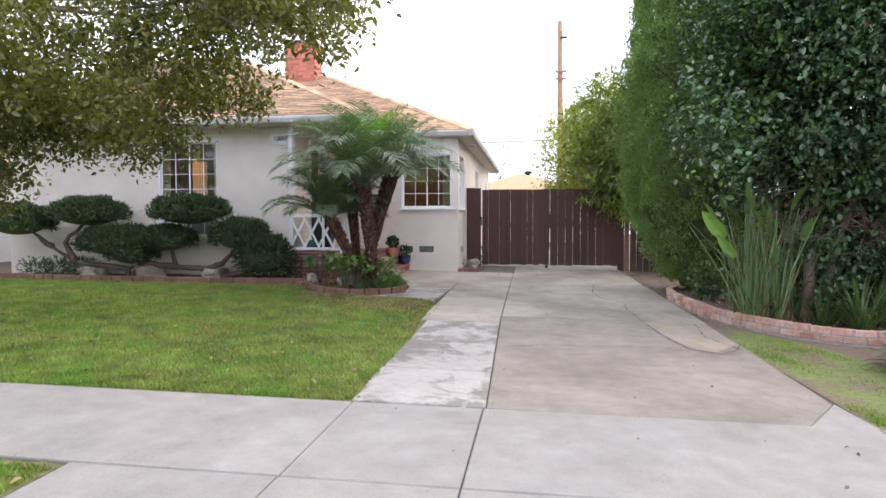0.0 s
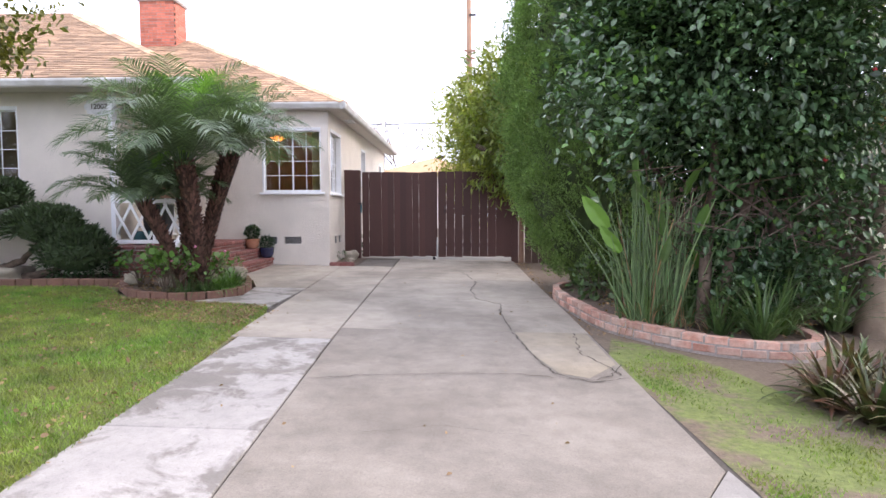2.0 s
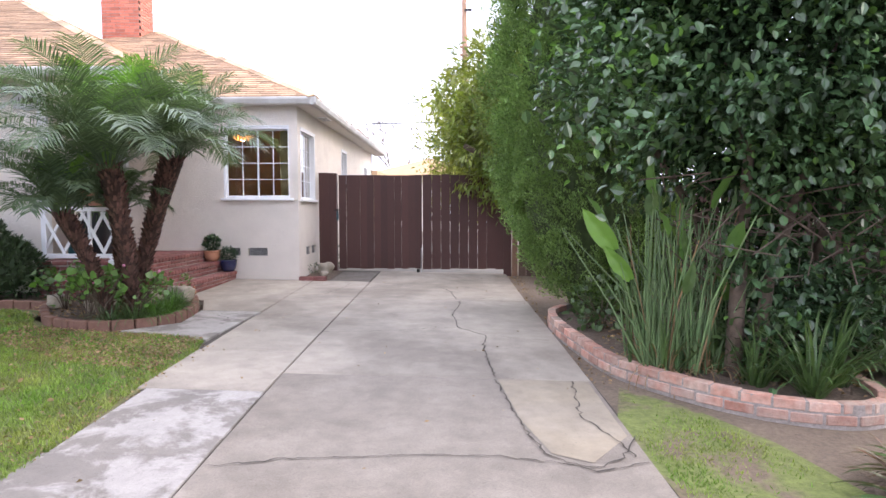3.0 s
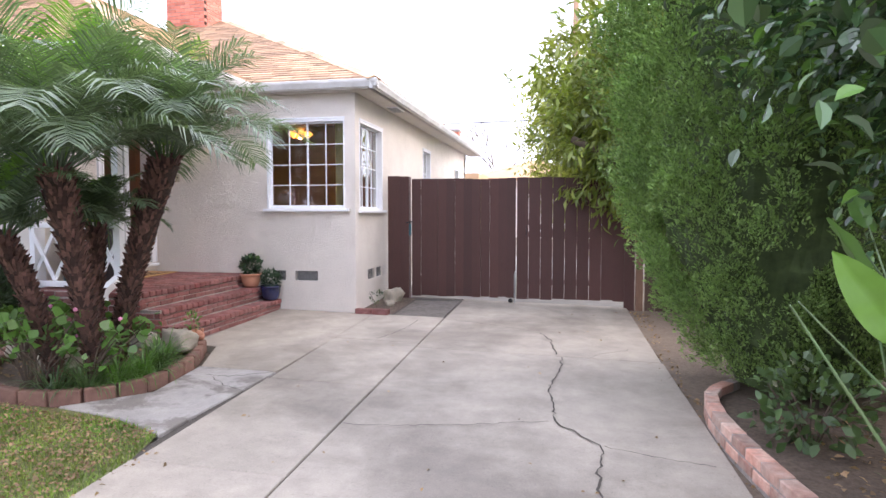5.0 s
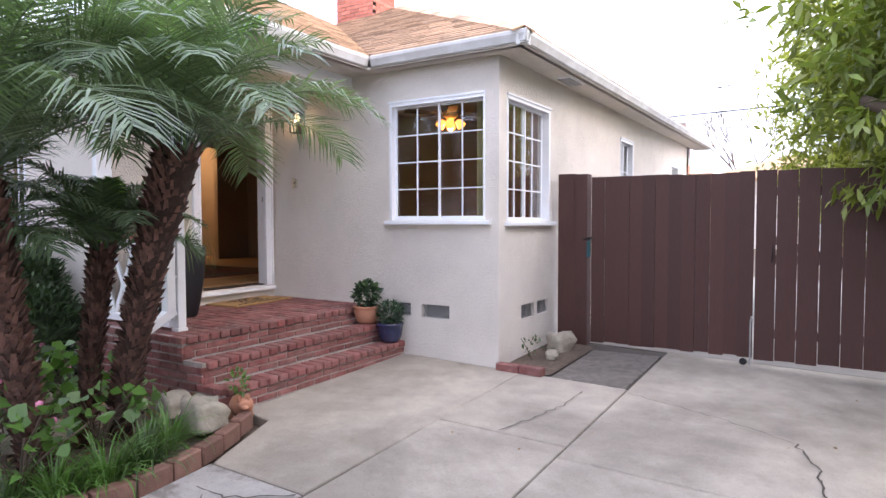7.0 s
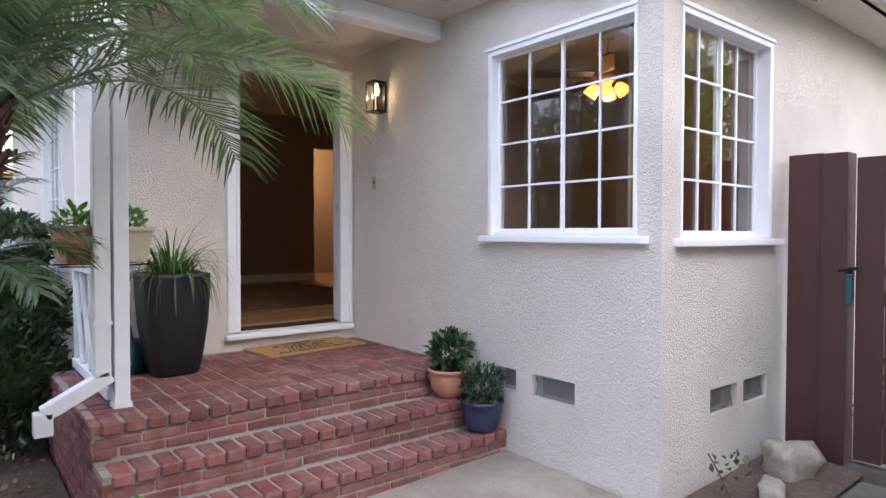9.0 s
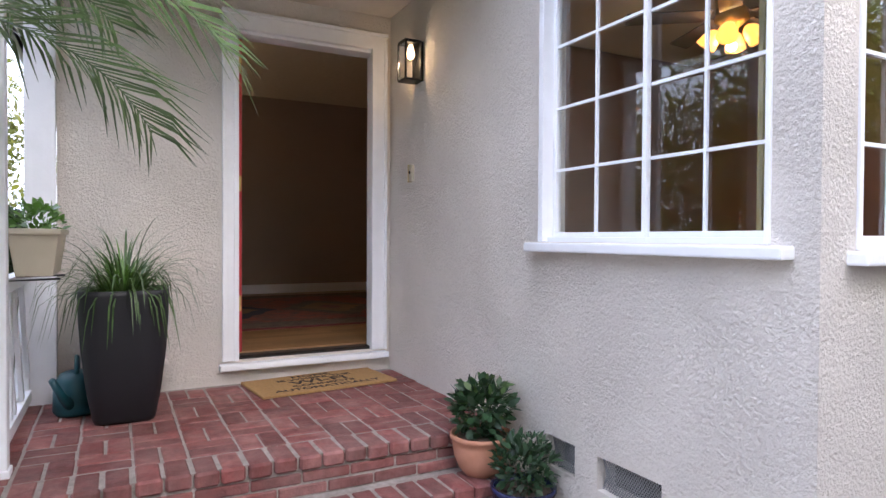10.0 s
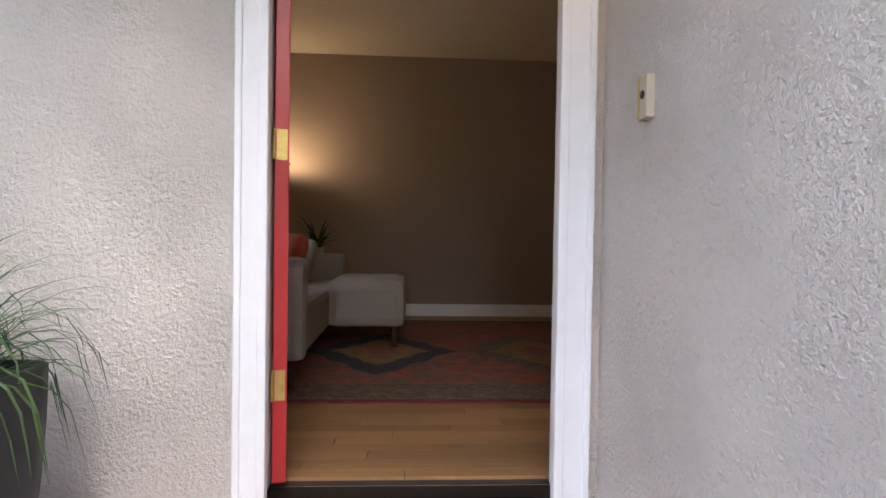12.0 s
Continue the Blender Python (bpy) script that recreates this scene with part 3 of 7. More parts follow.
sheet("stain", [(2.05, 8.49), (2.15, 7.56), (2.29, 6.99), (2.52, 6.87), (2.83, 7.3), (2.81, 8.49)], gz, YELLOWED, "", "", lift=0.0165, parent=drive)

# ---- house walls ----
FX, BY, SX, LY = -4.185, 14.084, -1.10, 12.05
wall("wall_front", "y", LY, LY + 0.15, -10.6, FX, -0.1, 3.36, [(-7.10, -5.80, 0.84, 2.80)], STUCCO, "cream stucco front wall with a tall window")
wall("wall_entry", "x", FX, FX - 0.15, LY + 0.15, BY, -0.1, 3.4, [(13.0, 13.985, 0.68, 2.80)], STUCCO, "cream rough stucco wall round the open front door")
wall("wall_bay", "y", BY, BY + 0.15, FX - 0.15, SX, -0.1, 3.22, [(-2.405, -1.25, 1.455, 2.695), (-2.33, -2.14, 0.44, 0.58), (-2.0, -1.66, 0.44, 0.58)], STUCCO, "cream rough stucco wall of the front room")
wall("wall_side", "x", SX, SX - 0.15, BY + 0.15, 23.1, -0.1, 3.22, [(14.255, 15.335, 1.44, 2.69), (14.60, 14.92, 0.42, 0.57), (15.0, 15.32, 0.42, 0.57), (18.05, 18.75, 1.75, 2.68), (21.5, 22.1, 1.9, 2.55)], STUCCO, "cream stucco side wall along the drive")
wall("wall_back", "y", 23.1, 22.95, -10.6, SX, -0.1, 3.4, [], STUCCO, "cream stucco back wall")
wall("wall_west", "x", -10.6, -10.45, LY + 0.15, 22.95, -0.1, 3.4, [], STUCCO, "cream stucco far side wall")

# ---- rooms seen through door and windows ----
wall("wall_living_far", "x", -8.65, -8.75, LY + 0.15, 17.5, 0.6, 3.4, [(16.0, 16.76, 0.7, 2.88)], INNER, "plain beige living room wall")
wall("wall_living_north", "y", 17.5, 17.6, -8.75, -5.0, 0.6, 3.4, [], INNER, "plain beige inner wall")
wall("wall_dining_north", "y", 17.3, 17.4, -4.9, SX - 0.15, 0.6, 3.4, [], BROWNPAINT, "brown dining room wall")
wall("wall_dining", "x", -4.9, -5.0, 14.6, 17.5, 0.6, 3.4, [], BROWNPAINT, "plain beige wall between two rooms")
wall("wall_hall", "x", -10.40, -10.44, 14.5, 18.5, 0.6, 3.4, [(15.95, 16.55, 0.7, 2.7)], INNER, "plain warm hall wall with a door")
for nm, y0, y1 in (("wall_inner_entry", LY + 0.16, 13.0), ):
    boxed(nm, FX - 0.165, FX - 0.155, y0, y1, 0.6, 3.38, INNER)
    tagged(bpy.data.objects[nm], "plain beige inner lining", "wall", kind="structure")
tagged(boxed("ceiling_living", -10.4, FX - 0.16, LY + 0.16, 17.5, 3.36, 3.40, CEILING), "textured cream living room ceiling", "ceiling", kind="structure")
tagged(boxed("ceiling_dining", FX - 0.158, SX - 0.16, BY + 0.16, 17.5, 3.16, 3.20, CEILING), "textured cream dining room ceiling", "ceiling", kind="structure")
floor = thing("floor", "honey oak strip floor", "floor", kind="structure")
boxed("subfloor", -10.4, FX - 0.16, LY + 0.16, 17.5, 0.60, 0.695, DARKWOOD, floor)
boxed("dining_boards", FX - 0.158, SX - 0.16, BY + 0.16, 17.5, 0.60, 0.7065, OAK, floor)
plank = None
for i in range(14):
    for j in range(4):
        x1 = FX - 0.16 - i * 0.0835
        y0 = 12.85 + j * 0.62 - (i * 0.37) % 0.6
        if plank is None:
            plank = boxed("plank", -0.0825, 0, 0.0, 0.617, 0.695, 0.707, OAK, floor, 0.0)
            plank.location = (x1, y0, 0)
        else:
            o = plank.copy()
            scene.collection.objects.link(o)
            o.location = (x1, y0, 0)
boxed("floorboards", -10.4, FX - 0.16 - 14 * 0.0835, LY + 0.16, 17.5, 0.695, 0.7065, OAK, floor)
tagged(boxed("baseboard", -8.65, -8.635, LY + 0.16, 16.0, 0.707, 0.83, TRIM), "low white painted baseboard", "baseboard", kind="structure")

# ---- eaves, gutters, roofs ----
EZ = 3.17


def soffit(name, outline):
    bm = bmesh.new()
    f = bm.faces.new([bm.verts.new((x, y, 3.03)) for x, y in outline])
    r = bmesh.ops.extrude_face_region(bm, geom=[f])
    for v in r["geom"]:
        if isinstance(v, bmesh.types.BMVert):
            v.co.z += 0.03
    bmesh.ops.recalc_face_normals(bm, faces=bm.faces)
    return tagged(part(name, bm, SOFFIT), "cream painted boarded soffit under the eaves", "soffit", kind="structure")


soffit("soffit_front", [(-11.1, 11.62), (-2.54, 11.62), (-2.54, BY - 0.004), (FX + 0.004, BY - 0.004), (FX + 0.004, LY - 0.004), (-11.1, LY - 0.004)])
soffit("soffit_bay", [(-2.54, 13.90), (-0.76, 13.90), (-0.76, 23.8), (SX + 0.004, 23.8), (SX + 0.004, BY - 0.004), (-2.54, BY - 0.004)])


def gutter(name, p0, p1, inward, label):
    """A K-style gutter from p0 to p1 along the eave, with a fascia board behind it."""
    d = Vector((p1[0] - p0[0], p1[1] - p0[1], 0))
    n = Vector((inward[0], inward[1], 0))
    prof = [(0.012, 3.045), (0.06, 3.045), (0.06, 3.06), (0.024, 3.06), (0.010, 3.10), (0.0, 3.125), (0.0, 3.155), (0.012, 3.165), (0.012, 3.150), (0.022, 3.115), (0.036, 3.072), (0.08, 3.072), (0.08, 3.16), (0.10, 3.16), (0.10, 3.03), (0.07, 3.03)]
    bm = bmesh.new()
    a = [bm.verts.new(Vector((p0[0], p0[1], z)) + n * o) for o, z in prof]
    b = [bm.verts.new(Vector((p1[0], p1[1], z)) + n * o) for o, z in prof]
    for i in range(len(prof)):
        bm.faces.new((a[i], a[(i + 1) % len(prof)], b[(i + 1) % len(prof)], b[i]))
    bm.faces.new(a)
    bm.faces.new(b[::-1])
    bmesh.ops.recalc_face_normals(bm, faces=bm.faces)
    return tagged(part(name, bm, GUTTERPAINT), label, "gutter", kind="structure")


gutter("gutter_front", (-11.1, 11.58), (-2.5, 11.58), (0, 1), "white metal gutter along the front eave")
gutter("gutter_porch", (-2.5, 11.582), (-2.5, 13.86), (-1, 0), "white metal gutter along the porch eave")
gutter("gutter_bay", (-2.49, 13.86), (-0.72, 13.86), (0, 1), "white metal gutter along the bay eave")
gutter("gutter_side", (-0.72, 13.862), (-0.72, 23.8), (-1, 0), "white metal gutter along the side eave")

GABLE = -11.0
ROOFS = {"A": (-11.2, -0.755, 13.895, 24.4), "B": (-16.6, -2.535, 11.615, 22.5)}


def roof_h(key, x, y):
    x0, x1, y0, y1 = ROOFS[key]
    return EZ + 0.5 * min(x - x0, x1 - x, y - y0, y1 - y)


roof = thing("roof", "low hipped roof of tan asphalt shingles", "roof", kind="structure")
for key, (x0, x1, y0, y1) in ROOFS.items():
    h = min(x1 - x0, y1 - y0) / 2
    if x1 - x0 > y1 - y0:
        r0, r1 = (x0 + h, (y0 + y1) / 2), (x1 - h, (y0 + y1) / 2)
    else:
        r0, r1 = ((x0 + x1) / 2, y0 + h), ((x0 + x1) / 2, y1 - h)
    zt = EZ + 0.5 * h
    if key == "B":
        x0, r0 = GABLE, (GABLE, r0[1])
    v = [(x0, y0, EZ), (x1, y0, EZ), (x1, y1, EZ), (x0, y1, EZ), (*r0, zt), (*r1, zt)]
    f = [(0, 1, 5, 4), (1, 2, 5), (2, 3, 4, 5), (3, 0, 4)] if x1 - x0 > y1 - y0 else [(0, 1, 4), (1, 2, 5, 4), (2, 3, 5), (3, 0, 4, 5)]
    if key == "A":
        v += [(-2.535, y0, EZ), (-5.9, y0 + 3.365, EZ + 1.6825)]
        f = [(6, 1, 5, 4, 7), (1, 2, 5), (2, 3, 4, 5), (3, 7, 4)] if x1 - x0 > y1 - y0 else [(6, 1, 4, 7), (1, 2, 5, 4), (2, 3, 5), (3, 7, 4, 5)]
    raw("roof_deck", v, f, ROOFDECK, roof)
shingle_rows, loose = [], []
ROW = 0.118
for key, side in (("A", "front"), ("A", "right"), ("B", "front"), ("B", "right")):
    x0, x1, y0, y1 = ROOFS[key]
    h = min(x1 - x0, y1 - y0) / 2
    for k in range(int(h / ROW)):
        d = k * ROW
        lo, hi = (x0, x1) if side == "front" else (y0, y1)
        u = lo + d - (0.15 if k % 2 else 0.0) - rng.uniform(0, 0.05)
        while u < hi - d:
            w = rng.uniform(0.24, 0.34)
            a, b = max(u, lo + d), min(u + w - 0.006, hi - d)
            u += w
            if b - a < 0.03 or (key == "B" and side == "front" and a < GABLE):
                continue
            c = (a + b) / 2
            px, py = (c, y0 + d + 0.06) if side == "front" else (x1 - d - 0.06, c)
            other = "B" if key == "A" else "A"
            if roof_h(other, px, py) > roof_h(key, px, py) + 0.02:
                continue
            e = d + ROW * 1.25
            z0, z1 = EZ + 0.5 * d + 0.005, EZ + 0.5 * e
            t0 = 0.018 + rng.uniform(0, 0.005)
            a2, b2 = max(a, lo + e), min(b, hi - e)
            if b2 < a2:
                a2 = b2 = (a2 + b2) / 2

            def q(uu, dd, zz):
                return (uu, y0 + dd, zz) if side == "front" else (x1 - dd, uu, zz)

            s = [q(a, d - 0.012, z0 + t0 - 0.006), q(b, d - 0.012, z0 + t0 - 0.006), q(b2, e, z1 + 0.008), q(a2, e, z1 + 0.008)]
            g = [q(a, d - 0.012, z0 - 0.012), q(b, d - 0.012, z0 - 0.012), s[1], s[0]]
            near = key == "A" and d < 1.5 and ((side == "front" and c > -2.6) or (side == "right" and c < 15.2)) and abs(a2 - a) < 1e-6 and abs(b2 - b) < 1e-6
            (loose if near and len(loose) < 280 else shingle_rows).append((s, g))
v = np.array([fc for pair in shingle_rows for fc in pair])
tagged(quads("shingle_field", v.reshape(-1, 4, 3), SHINGLE, roof), "tan asphalt shingles in staggered courses", kind="stuff")
for s, g in loose:
    raw("shingle", [*s, *g[:2]], [(0, 1, 2, 3), (4, 5, 1, 0)], SHINGLE, roof)
raw("gable_wall", [(-10.6, 12.2, 3.39), (-10.6, 21.9, 3.39), (-10.6, 17.057, 5.80), (-10.45, 12.2, 3.39), (-10.45, 21.9, 3.39), (-10.45, 17.057, 5.80)], [(0, 2, 1), (3, 4, 5), (0, 1, 4, 3), (1, 2, 5, 4), (2, 0, 3, 5)], STUCCO, roof, "cream stucco gable end")
caps = bmesh.new()
for key, (cx, cy), sx in (("A", (-0.755, 13.895), -1), ("B", (-2.535, 11.615), -1)):
    for k in range(22):
        d = 0.1 + k * 0.23
        x, y = cx - d, cy + d
        other = "B" if key == "A" else "A"
        if roof_h(other, x, y) > roof_h(key, x, y):
            continue
        m = Matrix.Translation((x, y, EZ + 0.5 * d + 0.03)) @ Matrix.Rotation(radians(135), 4, "Z") @ Matrix.Rotation(-math.atan(0.5 / 1.414) - 0.02, 4, "Y")
        for sgn in (1, -1):
            box(caps, -0.17, 0.17, 0, 0.12, -0.006, 0.008, 0, m @ Matrix.Rotation(-0.40 * sgn, 4, "X") @ Matrix.Diagonal((1, sgn, 1, 1)))
bmesh.ops.recalc_face_normals(caps, faces=caps.faces)
tagged(part("ridge_caps", caps, SHINGLE, roof), "overlapping hip cap shingles", kind="stuff")

# chimney, course by course
chimney = thing("chimney", "red brick chimney rising from the roof ridge", "chimney", -6.50, 18.75, 4.6)
courses = bmesh.new()
for k in range(27):
    z = k * 0.0745
    off = 0.115 if k % 2 else 0
    for x in np.arange(-0.46 - off, 0.46, 0.23):
        a, b = max(x, -0.46), min(x + 0.22, 0.46)
        if b - a > 0.02:
            box(courses, a, b, -0.36, -0.26, z, z + 0.062)
    for y in np.arange(-0.36 - off, 0.36, 0.23):
        a, b = max(y, -0.255), min(y + 0.22, 0.36)
        if b - a > 0.02:
            box(courses, 0.36, 0.46, a, b, z, z + 0.062)
tagged(part("brick_field", courses, CHIMNEYBRICK, chimney), "red brick courses", kind="stuff")
boxed("core", -0.45, 0.45, -0.35, 0.35, -0.3, 2.02, MORTAR, chimney)
boxed("cap", -0.5, 0.5, -0.4, 0.4, 2.0, 2.09, MORTAR, chimney, 0.02)

# ---- windows and front door ----
def window(name, axis, face, u0, u1, z0, z1, cols, rows, label, sill=True, inward=1):
    """A pair of sashes in a wall opening: casing, sill, mullion, bars and panes. inward: sign of the way into the house."""
    ob = thing(name, label, "window", kind="structure")

    def b(nm, a0, a1, d0, d1, c0, c1, material, bevel=0.003, parent=ob):
        lo, hi = sorted((face + inward * d0, face + inward * d1))
        if axis == "y":
            return boxed(nm, a0, a1, lo, hi, c0, c1, material, parent, bevel)
        return boxed(nm, lo, hi, a0, a1, c0, c1, material, parent, bevel)

    near, far = (0.034, 0.018) if inward > 0 else (0.018, 0.042)
    b("casing", u0, u0 + near, -0.010, 0.10, z0, z1, TRIM)
    b("casing", u1 - far, u1, -0.010, 0.10, z0, z1, TRIM)
    b("casing", u0 + near, u1 - far, -0.010, 0.10, z1 - 0.045, z1, TRIM)
    b("back_band", u0 - 0.012, u1 + 0.006, -0.022, -0.002, z1 - 0.010, z1 + 0.012, TRIM)
    if sill:
        b("window_sill", u0 - 0.045, u1 + 0.075, -0.06, 0.06, z0 - 0.045, z0 - 0.004, TRIM, 0.008)
        b("sill_lip", u0 + near, u1 - far, 0.02, 0.10, z0 - 0.003, z0 + 0.022, SASH, 0.003)
    u0, u1, z0, z1 = u0 + near - 0.012, u1 - far + 0.012, z0 + 0.022, z1 - 0.033
    mid = (u0 + u1) / 2
    for k, (a0, a1) in enumerate(((u0 + 0.012, mid + 0.018), (mid - 0.018, u1 - 0.012))):
        d = 0.050 + 0.022 * k
        s = 0.021
        fr = b("sash_frame", a0, a0 + s, d, d + 0.022, z0, z1 - 0.012, SASH)
        b("sash_rail", a0 + s, a1 - s, d, d + 0.022, z0, z0 + s, SASH, 0.003, fr)
        b("sash_rail", a0 + s, a1 - s, d, d + 0.022, z1 - 0.012 - s, z1 - 0.012, SASH, 0.003, fr)
        b("sash_stile", a1 - s, a1, d, d + 0.022, z0, z1 - 0.012, SASH, 0.003, fr)
        zz0, zz1 = z0 + s, z1 - 0.012 - s
        for i in range(1, cols):
            u = a0 + s + (a1 - a0 - 2 * s) * i / cols
            b("glazing_bar", u - 0.0062, u + 0.0062, d + 0.003, d + 0.015, zz0, zz1, SASH, 0.0, fr)
        for j in range(1, rows):
            z = zz0 + (zz1 - zz0) * j / rows
            b("glazing_bar", a0 + s, a1 - s, d + 0.004, d + 0.016, z - 0.0062, z + 0.0062, SASH, 0.0, fr)
        g = b("pane", a0 + s - 0.004, a1 - s + 0.004, d + 0.0165, d + 0.0205, zz0 - 0.004, zz1 + 0.004, GLASS, 0.0, fr)
        g.visible_shadow = False
    return ob


window("window_1", "y", BY, -2.405, -1.25, 1.455, 2.695, 2, 4, "white sliding window with small square panes over the front steps")
window("window_2", "x", SX, 14.255, 15.335, 1.44, 2.69, 2, 4, "white gridded corner window beside the gate", inward=-1)
window("window_3", "y", LY, -7.10, -5.80, 0.84, 2.80, 2, 6, "tall white gridded front window with curtains")
window("window_4", "x", SX, 18.05, 18.75, 1.75, 2.68, 1, 2, "small white side window", inward=-1)
window("window_5", "x", SX, 21.5, 22.1, 1.9, 2.55, 1, 2, "small white side window near the back", inward=-1)

door = thing("door_1", "open red front door in a white moulded frame", "door", kind="structure")
for y0, y1 in ((12.937, 13.037), (13.938, 14.05)):
    boxed("casing", FX - 0.02, FX + 0.022, y0, y1, 0.68, 2.80, TRIM, door, 0.006)
    s = 1 if y0 < 13.5 else -1
    e = y0 if s > 0 else y1
    boxed("casing_bead", FX + 0.02, FX + 0.034, min(e, e + s * 0.022), max(e, e + s * 0.022), 0.68, 2.86, TRIM, door, 0.005)
    i = y1 if s > 0 else y0
    boxed("casing_step", FX + 0.018, FX + 0.030, min(i, i - s * 0.03), max(i, i - s * 0.03), 0.68, 2.80, TRIM, door, 0.004)
boxed("head_casing", FX - 0.02, FX + 0.022, 12.937, 14.05, 2.79, 2.90, TRIM, door, 0.006)
boxed("head_bead", FX + 0.018, FX + 0.036, 12.932, 14.055, 2.88, 2.905, TRIM, door, 0.005)
boxed("door_sill", FX - 0.03, FX + 0.06, 12.917, 14.06, 0.622, 0.665, TRIM, door, 0.01)
boxed("threshold", FX - 0.14, FX - 0.03, 13.0, 13.985, 0.645, 0.685, BLACKMETAL, door, 0.006)
for y0, y1 in ((13.0, 13.02), (13.965, 13.985)):
    boxed("jamb", FX - 0.15, FX - 0.01, y0, y1, 0.69, 2.79, TRIM, door, 0.002)
boxed("head_jamb", FX - 0.15, FX - 0.01, 13.02, 13.965, 2.77, 2.79, TRIM, door, 0.002)
boxed("strike_plate", FX - 0.07, FX - 0.045, 13.960, 13.966, 1.68, 1.74, GALV, door)
boxed("latch_edge", FX - 0.03, FX - 0.008, 13.957, 13.967, 0.75, 2.75, BRASS, door)
leaf_m = Matrix.Translation((FX - 0.105, 13.074, 0)) @ Matrix.Rotation(radians(192), 4, "Z")
leaf = part("door_leaf", box(bmesh.new(), 0, 0.88, -0.004, 0.042, 0.712, 2.765, 0.003, leaf_m), REDPAINT, door, "red painted door leaf standing open")
for z in (1.035, 1.82, 2.59):
    part("hinge", box(bmesh.new(), -0.004, -0.001, 0.002, 0.036, z - 0.05, z + 0.05, 0, leaf_m), BRASS, leaf, "brass hinge plate")
    hb = bmesh.new()
    tube(hb, [leaf_m @ Vector((-0.008, 0.044, z - 0.05)), leaf_m @ Vector((-0.008, 0.044, z + 0.05))], 0.006, 8)
    part("hinge_pin", hb, BRASS, leaf)
for z0, z1 in ((0.9, 1.55), (1.7, 2.6)):
    part("door_panel", box(bmesh.new(), 0.14, 0.74, 0.042, 0.05, z0, z1, 0.006, leaf_m), REDPAINT, leaf)
hd = bmesh.new()
bmesh.ops.create_uvsphere(hd, u_segments=16, v_segments=10, radius=0.03, matrix=leaf_m @ Matrix.Translation((0.82, 0.075, 1.68)))
part("door_knob", hd, BRASS, leaf, "brass door knob", True)

# soffit vent, wall vents
for k, (axis, a0, a1, z0, z1) in enumerate((("y", -2.33, -2.14, 0.44, 0.58), ("y", -2.0, -1.66, 0.44, 0.58), ("x", 14.60, 14.92, 0.42, 0.57), ("x", 15.0, 15.32, 0.42, 0.57))):
    v = thing("wall_vent", "grey wire mesh crawl space vent low in the stucco wall", "vent", group="crawl space vents", kind="")
    bm = bmesh.new()
    n = int((a1 - a0) / 0.013)
    for i in range(n + 1):
        u = a0 + (a1 - a0) * i / n
        for sg in (1, -1):
            m = (Matrix.Translation((u, BY + 0.03, (z0 + z1) / 2)) if axis == "y" else Matrix.Translation((SX - 0.03, u, (z0 + z1) / 2)) @ Matrix.Rotation(radians(90), 4, "Z")) @ Matrix.Rotation(0.6 * sg, 4, "Y")
            box(bm, -0.0016, 0.0016, -0.001 + 0.002 * sg, 0.001 + 0.002 * sg, -(z1 - z0) * 0.6, (z1 - z0) * 0.6, 0, m)
    for v_ in list(bm.verts):
        v_.co.z = min(max(v_.co.z, z0), z1)
        if axis == "y":
            v_.co.x = min(max(v_.co.x, a0), a1)
        else:
            v_.co.y = min(max(v_.co.y, a0), a1)
    part("wire_mesh", bm, MESHGREY, v)
    # solid black block stands in for the darkness of the crawl space
    if axis == "y":
        boxed("cavity", a0, a1, BY + 0.10, BY + 0.145, z0, z1, VOID, v)
    else:
        boxed("cavity", SX - 0.145, SX - 0.10, a0, a1, z0, z1, VOID, v)
sv = thing("soffit_vent", "white louvred vent in the side soffit", "vent")
boxed("vent_frame", -1.02, -0.84, 15.3, 15.75, 3.018, 3.03, TRIM, sv, 0.003)
for i in range(4):
    boxed("slat", -1.005 + i * 0.04, -0.985 + i * 0.04, 15.32, 15.73, 3.008, 3.018, MESHGREY, sv)

# ---- porch and brick steps ----
steps = thing("porch_steps", "red brick porch and three steps with pale mortar joints", "steps", kind="structure")
PX, PY0, PY1 = -2.66, 11.72, BY
boxed("porch_core", FX + 0.002, PX - 0.026, PY0 + 0.02, PY1 - 0.004, -0.15, 0.529, MORTAR, steps)
boxed("step_core", PX - 0.026, -2.446, PY0 + 0.02, PY1 - 0.004, -0.15, 0.352, MORTAR, steps)
boxed("step_core", -2.446, -2.226, PY0 + 0.02, PY1 - 0.004, -0.15, 0.172, MORTAR, steps)
brick_kinds = {}


def brick(l, w, h, x, y, z, turn=0.0, parent=None, material=None, name="brick", bev=0.006):
    """One brick; alike bricks share a mesh."""
    key = (round(l, 3), round(w, 3), round(h, 3), material.name)
    if key not in brick_kinds:
        bm = box(bmesh.new(), -l / 2, l / 2, -w / 2, w / 2, -h / 2, h / 2)
        bmesh.ops.bevel(bm, geom=bm.edges[:], offset=bev, segments=1, affect="EDGES")
        me = bpy.data.meshes.new(name)
        bm.to_mesh(me)
        bm.free()
        me.materials.append(material)
        brick_kinds[key] = me
    ob = new(name, brick_kinds[key])
    ob.parent = parent
    r = random
    ob.matrix_basis = pose(x + r.uniform(-0.002, 0.002), y + r.uniform(-0.002, 0.002), z + r.uniform(-0.003, 0.002), r.uniform(-0.6, 0.6), r.uniform(-0.6, 0.6), turn + r.uniform(-0.7, 0.7))
    return ob


L_, W_, J = 0.200, 0.095, 0.010
